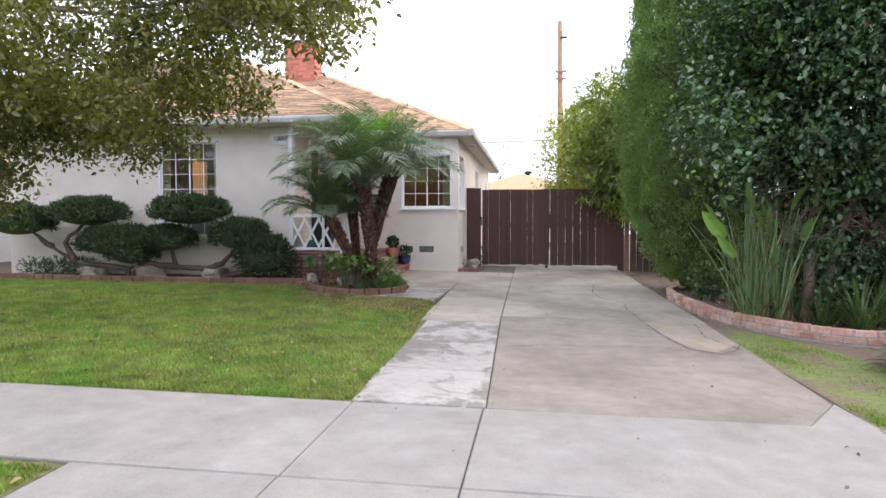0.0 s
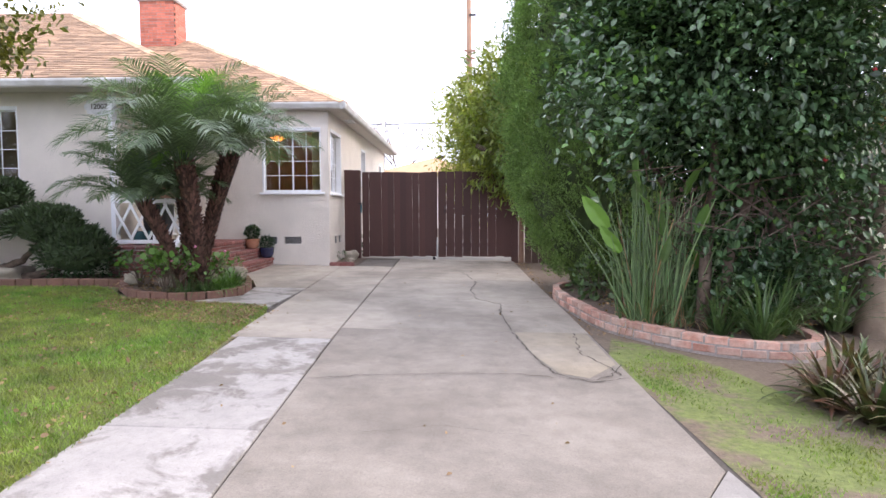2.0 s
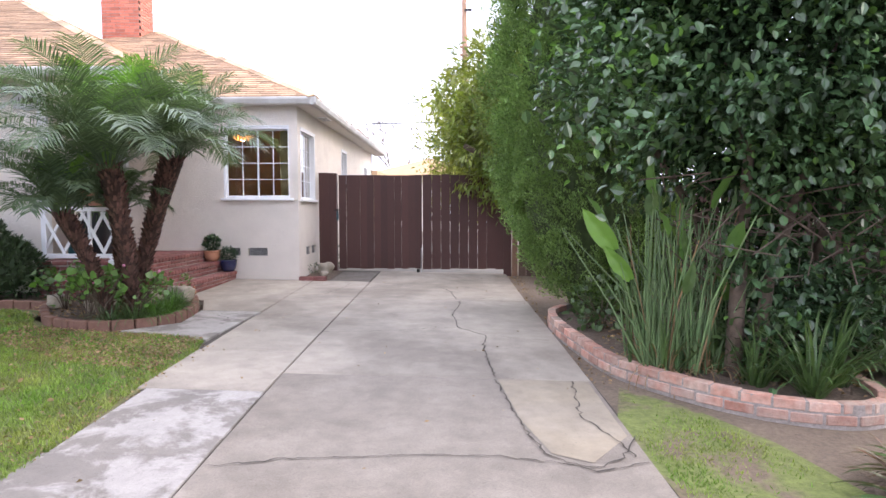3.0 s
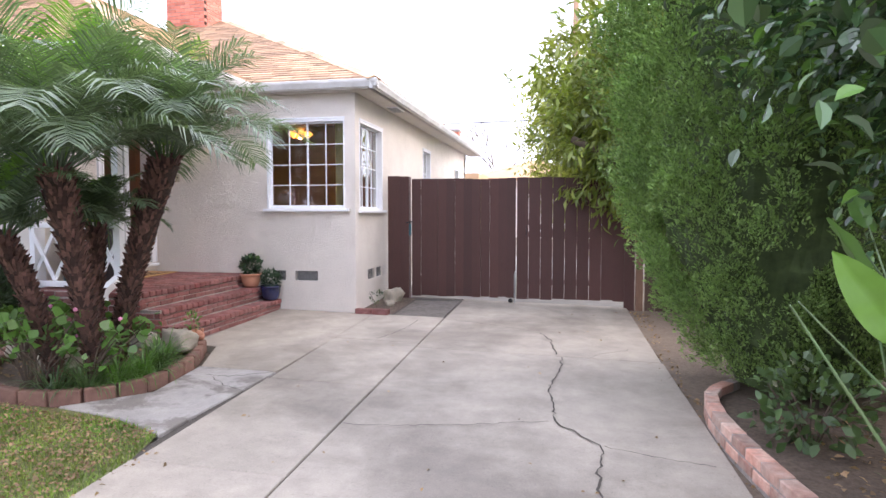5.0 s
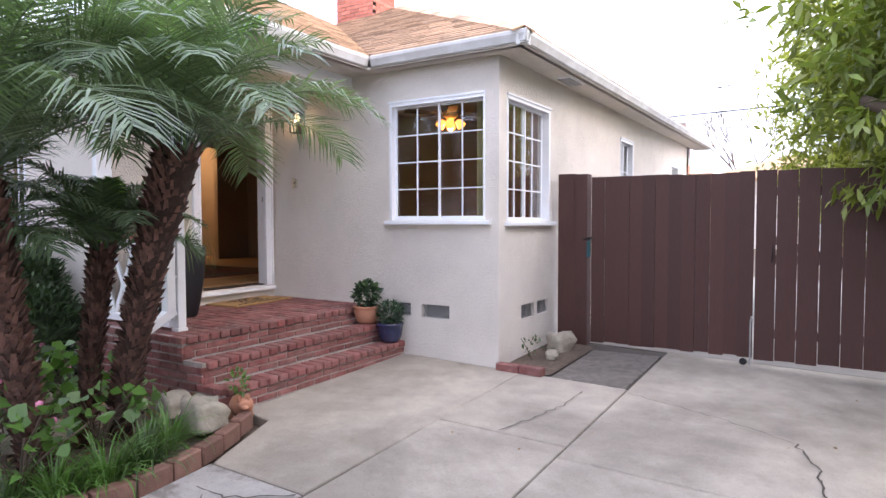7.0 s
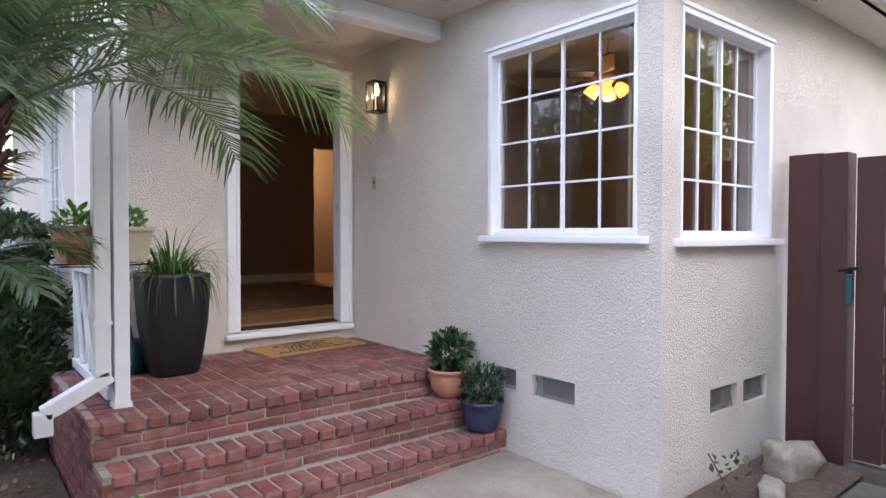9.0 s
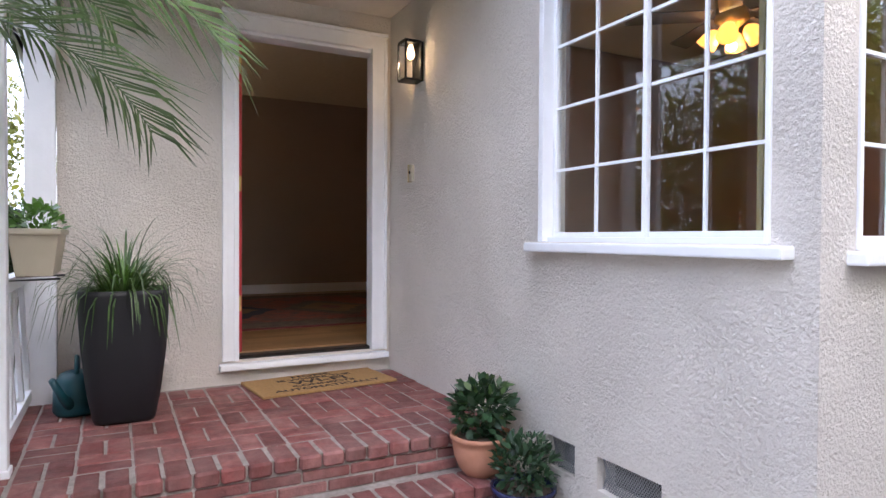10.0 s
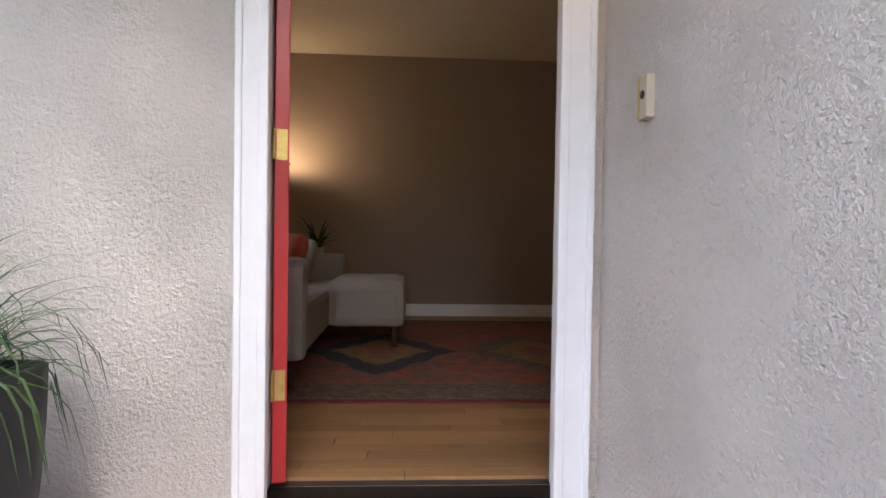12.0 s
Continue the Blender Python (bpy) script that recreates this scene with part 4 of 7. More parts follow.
# paving of the porch: pairs of bricks in a basket weave
x, row = PX - 0.215, 0
while x - 0.1 > FX + 0.0:
    y, col = PY1 - 0.105, 0
    while y > PY0 + 0.08:
        if (row + col) % 2:
            for s in (-1, 1):
                brick(L_, W_, 0.06, x - 0.095 - 0.005, y + s * 0.0525, 0.505, 0, steps, BRICK)
        else:
            for s in (-1, 1):
                brick(L_, W_, 0.06, x - 0.1 + s * 0.0525, y, 0.505, 90, steps, BRICK)
        y -= 0.21
        col += 1
    x -= 0.21
    row += 1
# nosings and risers
for xe, zt, tread in ((PX, 0.535, 0.20), (-2.42, 0.36, 0.20), (-2.20, 0.18, 0.20)):
    n = 22
    for k in range(n):
        y = PY0 + 0.05 + (PY1 - PY0 - 0.06) * (k + 0.5) / n
        brick(0.205, (PY1 - PY0 - 0.06) / n - J, 0.062, xe - 0.1025, y, zt - 0.031, 0, steps, BRICK, bev=0.010)
    for c in range(2):
        zc = zt - 0.062 - 0.012 - 0.024 - c * 0.056
        off = 0.105 * c
        y = PY0 + 0.03 - off
        while y < PY1 - 0.01:
            a, b = max(y, PY0 + 0.025), min(y + 0.205, PY1 - 0.008)
            if b - a > 0.05:
                brick(round(b - a, 2), 0.10, 0.046, xe - 0.068, (a + b) / 2, zc, 90, steps, BRICK)
            y += 0.217
# south flank of the porch, weathered to the ground
for c in range(9):
    zc = 0.49 - c * 0.066
    off = 0.11 if c % 2 else 0.0
    x = FX + 0.01 - off
    xmax = PX - 0.02 if c < 3 else (-2.44 if c < 5 else -2.22)
    while x < xmax - 0.02:
        a, b = max(x, FX + 0.01), min(x + 0.21, xmax)
        if b - a > 0.04:
            brick(round(b - a, 2), 0.10, 0.054, (a + b) / 2, PY0 + 0.058, zc - (0.0 if c else -0.012), 0, steps, BRICK)
        x += 0.222

# porch post with downspout, rail and lattice
post = thing("porch_post", "white square timber porch post at the steps", "post", -2.985, 11.93, 0.53)
boxed("shaft", -0.038, 0.038, -0.038, 0.038, 0.0, 2.37, TRIM, post, 0.006)
boxed("foot", -0.046, 0.046, -0.046, 0.046, 0.0, 0.03, TRIM, post, 0.004)
beam = tagged(boxed("porch_beam", -3.055, -2.915, 11.85, BY - 0.003, 2.90, 3.028, TRIM, None, 0.006), "white painted beam carrying the porch roof", "beam", kind="structure")
ds = thing("downspout", "white metal downspout kicking out at the porch corner", "downspout", -3.0, 11.845, 0.0)
boxed("pipe", -0.04, 0.045, -0.045, 0.035, 0.70, 3.05, TRIM, ds, 0.008)
boxed("strap", -0.048, 0.053, -0.05, 0.04, 0.98, 1.0, TRIM, ds)
m = Matrix.Translation((0.0, -0.0, 0.70)) @ Matrix.Rotation(radians(28), 4, "X")
part("elbow", box(bmesh.new(), -0.04, 0.045, -0.31, 0.035, -0.045, 0.03, 0.008, m), TRIM, ds)
boxed("outlet", -0.04, 0.045, -0.315, -0.23, 0.44, 0.56, TRIM, ds, 0.008)
rail = thing("porch_lattice", "white crossed-slat porch railing panel", "railing", 0, 0, 0)
for z0, z1 in ((0.56, 0.62), (1.22, 1.28)):
    boxed("rail", -4.16, -3.04, 11.87, 11.93, z0, z1, TRIM, rail, 0.004)
for x in (-4.14, -3.50):
    boxed("stile", x - 0.02, x + 0.02, 11.88, 11.92, 0.62, 1.22, TRIM, rail, 0.003)
for k in range(4):
    for sg in (1, -1):
        m = Matrix.Translation((-4.02 + k * 0.285, 11.90 + 0.012 * sg, 0.92)) @ Matrix.Rotation(radians(28) * sg, 4, "Y")
        part("lattice_slat", box(bmesh.new(), -0.02, 0.02, -0.011, 0.011, -0.33, 0.33, 0.002, m), TRIM, rail)
tagged(boxed("corner_board", FX - 0.02, FX + 0.05, LY - 0.15, LY - 0.003, 0.45, 3.02, TRIM, None, 0.004), "white painted corner board at the porch edge", "trim", kind="structure")

# ---- gate and fences ----
GY = 15.58
gatepost = thing("gate_post", "brown painted post and filler board between house and gate", "post", -0.88, GY, 0.0)
boxed("board", -0.19, 0.012, -0.05, -0.02, 0.0, 1.98, GATEPAINT, gatepost, 0.004)
boxed("post", 0.016, 0.165, -0.085, 0.065, -0.02, 1.97, GATEPAINT, gatepost, 0.005)
boxed("latch_plate", 0.16, 0.19, -0.05, -0.03, 1.16, 1.24, BLACKMETAL, gatepost)
lb = bmesh.new()
tube(lb, [(0.12, -0.08, 1.24), (0.23, -0.08, 1.26)], 0.012, 8)
part("latch_bolt", lb, BLACKMETAL, gatepost)
boxed("latch_cover", 0.165, 0.20, -0.095, -0.05, 1.04, 1.22, TEAL, gatepost, 0.006)


def gate(name, x0, widths, gaps, zt, zb, label):
    g = thing(name, label, "gate", x0, GY, 0, group="driveway gate leaves")
    u = 0.0
    for w, gap in zip(widths, gaps):
        j = random.uniform(-0.012, 0.006)
        boxed("board", u, u + w, -0.045, -0.022, zb + random.uniform(-0.008, 0.012), zt + j, GATEPAINT, g, 0.003)
        u += w + gap
    for z in (zb + 0.22, zb + 0.95, zt - 0.25):
        boxed("rail", 0.01, u - 0.01, -0.022, 0.02, z, z + 0.085, GATEPAINT, g)
    m = Matrix.Translation((u / 2, 0.0, (zb + zt) / 2)) @ Matrix.Rotation(math.atan2(0.55, u - 0.2), 4, "Y")
    part("brace", box(bmesh.new(), -u / 2 + 0.1, u / 2 - 0.1, -0.020, 0.018, -0.04, 0.04, 0, m), GATEPAINT, g)
    return g


gate("gate_leaf", -0.678, [0.148] + [0.1365] * 10 + [0.137], [0.006, -0.004, 0.003, -0.004, 0.004, -0.004, -0.004, 0.003, 0.004, -0.004, -0.004, 0.0], 1.93, 0.085, "dark brown painted board gate leaf, closed")
gl = gate("gate_leaf", 0.984, [0.1755] * 9, [0.006, 0.005, 0.006, 0.005, 0.004, 0.006, 0.003, -0.003, 0], 1.935, 0.075, "dark brown painted board gate leaf with open gaps, closed")
rod = bmesh.new()
tube(rod, [(-0.03, -0.06, 0.0), (-0.03, -0.06, 0.45), (-0.02, -0.06, 0.5)], 0.008, 8)
part("drop_rod", rod, GALV, gl, "steel drop rod")
wh = bmesh.new()
tube(wh, [(-0.09, -0.08, 0.045), (-0.09, -0.045, 0.045)], 0.035, 14)
part("gate_wheel", wh, BLACKMETAL, gl, "small black gate wheel")
hk = bmesh.new()
tube(hk, [(0.14, -0.052, 1.2), (0.15, -0.07, 1.12), (0.14, -0.052, 1.04)], 0.006, 6)
part("pull_loop", hk, BLACKMETAL, gl)
endpost = thing("gate_post", "brown timber hinge post beside the drive", "post", 2.68, GY, 0)
boxed("post", -0.10, 0.05, -0.06, 0.05, -0.1, 1.92, GATEPAINT, endpost, 0.005)
boxed("raw_post", 0.07, 0.17, -0.05, 0.05, -0.1, 1.85, RAWWOOD, endpost, 0.005)
fence = thing("side_fence", "dark weathered board fence behind the shrubs", "fence", 0, 0, 0)
for k in range(26):
    x = 2.88 + k * 0.15
    boxed("board", x, x + 0.142, GY - 0.02, GY, -0.1, 1.72 + random.uniform(-0.03, 0.03), FENCEWOOD, fence)
for z in (0.3, 1.4):
    boxed("rail", 2.88, 6.78, GY, GY + 0.04, z, z + 0.08, FENCEWOOD, fence)
for k in range(48):
    y = 8.4 + k * 0.15
    boxed("board", 6.80, 6.82, y, y + 0.142, -0.4, 1.60 + random.uniform(-0.03, 0.03), FENCEWOOD, fence)

# brick and rocks by the bay corner
edge = thing("corner_edging", "single red brick edging at the bay corner", "edging")
for k in range(2):
    brick(0.23, 0.10, 0.075, -0.98 + k * 0.245, 14.06 + 0.0 * k, gz(-0.9, 14.06) + 0.045, 0, edge, BRICK)
sheet("corner_soil", [(-1.09, 14.09), (-0.57, 14.09), (-0.57, 15.4), (-1.09, 15.5)], gz, SOIL, "dark soil patch by the bay corner", "ground", step=0.15, lift=0.02)


def rock(x, y, z, sx, sy, sz, seed, label="pale rough garden rock half sunk in the soil"):
    bm = bmesh.new()
    bmesh.ops.create_icosphere(bm, subdivisions=3, radius=1)
    for v in bm.verts:
        v.co = Vector([math.copysign(min(abs(q), 0.72 + 0.1 * noise.noise(Vector((seed, i, 0)))), q) for i, q in enumerate(v.co)]) * 1.2
        n = noise.noise(v.co * 1.3 + Vector((seed, seed * 2, 0))) * 0.35 + noise.noise(v.co * 3 + Vector((0, seed, 0))) * 0.14
        v.co = v.co * (1 + n)
        v.co = Vector((v.co.x * sx, v.co.y * sy, max(v.co.z, -0.5) * sz))
    ob = tagged(part("rock", bm, ROCK, None, "", True), label, "rock", "garden rocks")
    ob.location = (x, y, z)
    ob.rotation_euler = (0, 0, seed)
    return ob


rock(-0.86, 15.08, 0.10, 0.13, 0.12, 0.15, 1)
rock(-0.80, 14.70, 0.06, 0.12, 0.07, 0.05, 2)

# ---- wall fittings ----
lamp = thing("wall_lantern", "lit black box lantern on the stucco by the door", "wall lamp", -3.70, BY, 2.47)
boxed("back_plate", -0.055, 0.055, -0.016, 0.0, 0.0, 0.25, BLACKMETAL, lamp, 0.003)
boxed("top", -0.06, 0.06, -0.13, -0.014, 0.235, 0.255, BLACKMETAL, lamp, 0.003)
boxed("bottom", -0.06, 0.06, -0.13, -0.014, 0.0, 0.012, BLACKMETAL, lamp, 0.003)
for x, y in ((-0.056, -0.126), (0.056, -0.126), (-0.056, -0.02), (0.056, -0.02)):
    boxed("bar", x - 0.005, x + 0.005, y - 0.005, y + 0.005, 0.01, 0.24, BLACKMETAL, lamp)
lp = boxed("glass", -0.05, 0.05, -0.124, -0.12, 0.012, 0.235, GLASS, lamp)
lp.visible_shadow = False
bb = bmesh.new()
lathe(bb, [(0.012, 0.235), (0.02, 0.21), (0.028, 0.175), (0.02, 0.15), (0.004, 0.14)], 0, -0.065, 0, 12)
part("lit_bulb", bb, WARMGLASS, lamp, "glowing warm bulb", True)
bell = thing("doorbell", "small beige doorbell with a brass edge", "doorbell", -3.80, BY, 1.842)
boxed("housing", -0.025, 0.025, -0.022, 0.0, 0.0, 0.11, BEIGE, bell, 0.004)
boxed("edge_trim", -0.03, -0.024, -0.024, 0.0, -0.003, 0.113, BRASS, bell)
bt = bmesh.new()
lathe(bt, [(0.011, 0), (0.011, 0.004), (0.008, 0.006)], 0, 0, 0, 14)
bo = part("button", bt, BLACKMETAL, bell)
bo.matrix_basis = pose(0, -0.022, 0.06, 90, 0, 0)

plaque = thing("house_number_plaque", "pale scalloped house number plaque on the front wall", "house number", -4.42, LY, 2.79)
bm = bmesh.new()
outl = []
for k in range(48):
    a = 2 * math.pi * k / 48
    r = 1 + 0.07 * math.cos(a * 8)
    outl.append((0.23 * r * math.copysign(abs(math.cos(a)) ** 0.7, math.cos(a)), 0.13 * r * math.copysign(abs(math.sin(a)) ** 0.7, math.sin(a))))
f = bm.faces.new([bm.verts.new((x, -0.002, z)) for x, z in outl])
r = bmesh.ops.extrude_face_region(bm, geom=[f])
for v in r["geom"]:
    if isinstance(v, bmesh.types.BMVert):
        v.co.y -= 0.02
bmesh.ops.recalc_face_normals(bm, faces=bm.faces)
part("tile", bm, PLAQUE, plaque)


def lettering(text, size, m, material, parent, depth=0.001, align="CENTER", xscale=1.0):
    cu = bpy.data.curves.new("lettering", "FONT")
    cu.body, cu.size, cu.align_x, cu.align_y, cu.extrude = text, size, align, "CENTER", depth
    cu.offset = size * 0.02
    tmp = new("lettering", cu)
    me = bpy.data.meshes.new_from_object(tmp.evaluated_get(bpy.context.evaluated_depsgraph_get()))
    bpy.data.objects.remove(tmp)
    ob = finish("lettering", me, material, parent)
    ob.matrix_basis = m @ Matrix.Diagonal((xscale, 1, 1, 1))
    return ob


lettering("12007", 0.115, pose(0, -0.0245, 0.0, 90, 0, 0), INK, plaque)

matt = thing("doormat", "tan coir doormat printed with black words", "doormat", -3.955, 13.50, 0.537)
matt.rotation_euler = (0, 0, radians(6))
boxed("mat_body", -0.215, 0.235, -0.44, 0.44, 0.0, 0.016, COIR, matt, 0.004)
for k, (word, size, sx) in enumerate((("HOME", 0.070, 1.35), ("IS WHERE THE", 0.062, 1.25), ("WI-FI", 0.125, 1.3), ("CONNECTS", 0.062, 1.25), ("AUTOMATICALLY", 0.066, 1.3))):
    lettering(word, size, pose((-0.155, -0.085, 0.0, 0.085, 0.165)[k], 0, 0.0165, 0, 0, 90), INK, matt, 0.0008, xscale=sx)

# ---- pots on the steps ----
def leafy(name, centre, radii, count, size, material, parent, up=0.3, wid=0.5, seed=1, shell=0.5, droop=0.0, folded=True):
    """A cloud of folded leaves in an ellipsoid; shell is how far in the leaves reach."""
    g = np.random.default_rng(seed)
    d = g.normal(size=(count, 3))
    d /= np.linalg.norm(d, axis=1, keepdims=True)
    r = (1 - shell * g.random((count, 1)) ** 1.5)
    p = np.asarray(centre) + d * r * np.asarray(radii)
    return leaves_at(name, p, d, size, material, parent, up, wid, g, droop)


def leaves_at(name, p, d, size, material, parent, up=0.3, wid=0.5, g=None, droop=0.0):
    """Leaves at p that point along d: each two long facets folded on the midrib."""
    g = g or np.random.default_rng(3)
    n = len(p)
    t = d + g.normal(size=(n, 3)) * 0.55 + np.array([0, 0, up])
    t[:, 2] -= droop
    t /= np.linalg.norm(t, axis=1, keepdims=True)
    s = np.cross(t, g.normal(size=(n, 3)) * 0.6 + np.array([0, 0, 1.0]))
    s /= np.linalg.norm(s, axis=1, keepdims=True) + 1e-9
    nrm = np.cross(s, t)
    L = size * g.uniform(0.6, 1.25, (n, 1))
    w = L * wid * 0.5
    tip = p + t * L - nrm * L * 0.12
    mid = p + t * L * 0.45
    a = mid + s * w + nrm * w * 0.35
    b = mid - s * w + nrm * w * 0.35
    q1 = p + t * L * 0.8 + s * w * 0.6 - nrm * L * 0.03
    q2 = p + t * L * 0.8 - s * w * 0.6 - nrm * L * 0.03
    c = p + t * L * 0.5
    v = np.stack([p, a, q1, tip, q2, b], 1)
    return quads(name, v, material, parent, per=6)


def oval_leaves(name, p, d, size, material, parent, wid, g):
    """Broad oval leaves: two halves, each with a rounded margin, folded along the midrib and curled at the tip."""
    n = len(p)
    t = d + g.normal(size=(n, 3)) * 0.5
    t /= np.linalg.norm(t, axis=1, keepdims=True)
    s = np.cross(t, g.normal(size=(n, 3)) * 0.5 + np.array([0, 0, 1.0]))
    s /= np.linalg.norm(s, axis=1, keepdims=True) + 1e-9
    nrm = np.cross(s, t)
    L = size * g.uniform(0.65, 1.25, (n, 1))
    w = L * wid * 0.5
    tip = p + t * L - nrm * L * 0.18
    mid = p + t * L * 0.5 + nrm * L * 0.02
    halves = []
    for sg in (1, -1):
        e = [p + t * L * q + s * sg * w * k + nrm * (w * 0.32 * k - L * c) for q, k, c in ((0.16, 0.62, 0.0), (0.42, 1.0, 0.0), (0.72, 0.82, 0.06))]
        halves.append(np.stack([p, *e, tip, mid][::sg], 1))
    return quads(name, np.stack(halves, 1).reshape(-1, 6, 3), material, parent, per=6)


def blade(name, base, ahead, side, length, width, material, parent, label="", curl=0.25):
    """One paddle leaf: a curved, folded sheet with a thick midrib."""
    t, s = Vector(ahead).normalized(), Vector(side).normalized()
    s = (s - t * s.dot(t)).normalized()
    nn = s.cross(t)
    verts, faces = [], []
    rows_, cols_ = 12, (-1, -0.6, -0.2, 0, 0.2, 0.6, 1)
    for i in range(rows_ + 1):
        q = i / rows_
        w = width * max(0.04, math.sin(math.pi * (0.06 + 0.94 * q) ** 0.85) ** 0.75 if q < 1 else 0.0)
        for c in cols_:
            verts.append(Vector(base) + t * length * q + s * w * c + nn * (w * 0.45 * abs(c) - curl * length * q * q * 0.5 + 0.006 * math.sin(q * 17 + c * 3)))
    m_ = len(cols_)
    for i in range(rows_):
        for j in range(m_ - 1):
            faces.append((i * m_ + j, i * m_ + j + 1, (i + 1) * m_ + j + 1, (i + 1) * m_ + j))
    return raw(name, verts, faces, material, parent, label, True)


def round_pot(name, x, y, z, profile, material, label, soil_h, soil_r):
    pot = thing(name, label, "plant pot", x, y, z, group="potted plants on the steps")
    bm = bmesh.new()
    lathe(bm, profile, 0, 0, 0, 28)
    part("pot_body", bm, material, pot, "", True)
    bm = bmesh.new()
    lathe(bm, [(soil_r, soil_h - 0.02), (soil_r, soil_h), (soil_r * 0.5, soil_h + 0.012)], 0, 0, 0, 20)
    part("pot_soil", bm, SOIL, pot)
    return pot


p1 = round_pot("terracotta_pot", -2.56, 13.87, 0.362, [(0.08, 0.0), (0.105, 0.03), (0.13, 0.09), (0.138, 0.14), (0.138, 0.165), (0.148, 0.168), (0.148, 0.19), (0.135, 0.19), (0.132, 0.15)], TERRACOTTA, "round terracotta pot with a dark leafy plant on a brick step", 0.165, 0.13)
leafy("foliage", (0, 0, 0.30), (0.13, 0.13, 0.13), 380, 0.060, POTLEAF, p1, 0.4, 0.55, 11, 0.6)
leafy("foliage", (0, 0, 0.33), (0.12, 0.12, 0.12), 60, 0.055, STRAP, p1, 0.6, 0.5, 12, 0.3)
p2 = round_pot("glazed_pot", -2.30, 13.93, 0.182, [(0.085, 0.0), (0.10, 0.01), (0.122, 0.06), (0.135, 0.13), (0.138, 0.175), (0.146, 0.18), (0.146, 0.2), (0.132, 0.2), (0.128, 0.16)], BLUEGLAZE, "cobalt blue glazed pot with a bushy green plant", 0.175, 0.126)
leafy("foliage", (0, 0, 0.29), (0.14, 0.13, 0.12), 460, 0.050, POTLEAF, p2, 0.5, 0.4, 13, 0.6)

tall = thing("tall_planter", "tall charcoal tapered square planter with arching grass", "planter", -3.66, 12.38, 0.537)
bm = bmesh.new()
lathe(bm, [(0.135, 0.0), (0.145, 0.02), (0.168, 0.15), (0.192, 0.35), (0.203, 0.52), (0.206, 0.64), (0.206, 0.665), (0.188, 0.665), (0.182, 0.60)], 0, 0, 0, 32, 7.0)
part("planter_body", bm, BLACKPOT, tall, "", True)
bm = bmesh.new()
lathe(bm, [(0.16, 0.60), (0.16, 0.62)], 0, 0, 0, 24, 7.0)
part("planter_soil", bm, SOIL, tall)


def straps(name, x, y, z, count, length, width, material, parent, spread=0.6, seed=1, droop=1.0, base=0.05, segs=7, stiff=0.0):
    """Arching strap leaves from one crown: each a curved ribbon with a fold."""
    g = random.Random(seed)
    faces = []
    for k in range(count):
        a = g.uniform(0, 2 * math.pi)
        tilt = g.uniform(0.05, spread)
        L = length * g.uniform(0.55, 1.1)
        w = width * g.uniform(0.7, 1.2)
        px, py, pz = x + math.cos(a) * base * g.random(), y + math.sin(a) * base * g.random(), z
        ang = tilt
        ca, sa = math.cos(a), math.sin(a)
        pts = []
        for i in range(segs + 1):
            s = i / segs
            ww = w * (0.7 + 0.6 * s) * (1 - s ** 4) if stiff else w * (1 - s) ** 0.55
            pts.append((px, py, pz, ww))
            step = L / segs
            px += math.sin(ang) * ca * step
            py += math.sin(ang) * sa * step
            pz += math.cos(ang) * step
            ang = min(ang + droop * (0.12 + 0.55 * s) * g.uniform(0.6, 1.2) * (0.3 + tilt), 2.9)
        for p, q in zip(pts, pts[1:]):
            nx, ny = -sa, ca
            faces.append([(p[0] - nx * p[3], p[1] - ny * p[3], p[2] + p[3] * 0.3), (p[0], p[1], p[2]), (q[0], q[1], q[2]), (q[0] - nx * q[3], q[1] - ny * q[3], q[2] + q[3] * 0.3)])
            faces.append([(p[0], p[1], p[2]), (p[0] + nx * p[3], p[1] + ny * p[3], p[2] + p[3] * 0.3), (q[0] + nx * q[3], q[1] + ny * q[3], q[2] + q[3] * 0.3), (q[0], q[1], q[2])])
    return quads(name, np.array(faces), material, parent)


straps("grass_tuft", 0, 0, 0.61, 230, 0.50, 0.0065, STRAP, tall, 1.25, 21, 1.5, 0.12)
straps("grass_tuft", 0, 0, 0.61, 40, 0.34, 0.007, BRIGHTLEAF, tall, 0.5, 22, 1.0, 0.08)
can = thing("watering_can", "teal plastic watering can behind the tall planter", "watering can", -3.86, 12.16, 0.537)
bm = bmesh.new()
lathe(bm, [(0.10, 0), (0.115, 0.02), (0.11, 0.16), (0.08, 0.21), (0.06, 0.22)], 0, 0, 0, 20)
part("can_body", bm, TEAL, can, "", True)
bm = bmesh.new()
tube(bm, [(0.08, -0.02, 0.05), (0.14, -0.06, 0.12), (0.20, -0.10, 0.22)], 0.02, 10, [0.03, 0.022, 0.016])
part("spout", bm, TEAL, can, "", True)
bm = bmesh.new()
tube(bm, [(-0.07, 0, 0.2), (-0.05, 0, 0.28), (0.02, 0, 0.30), (0.06, 0, 0.24), (0.06, 0, 0.2)], 0.012, 8)
part("handle", bm, TEAL, can, "", True)


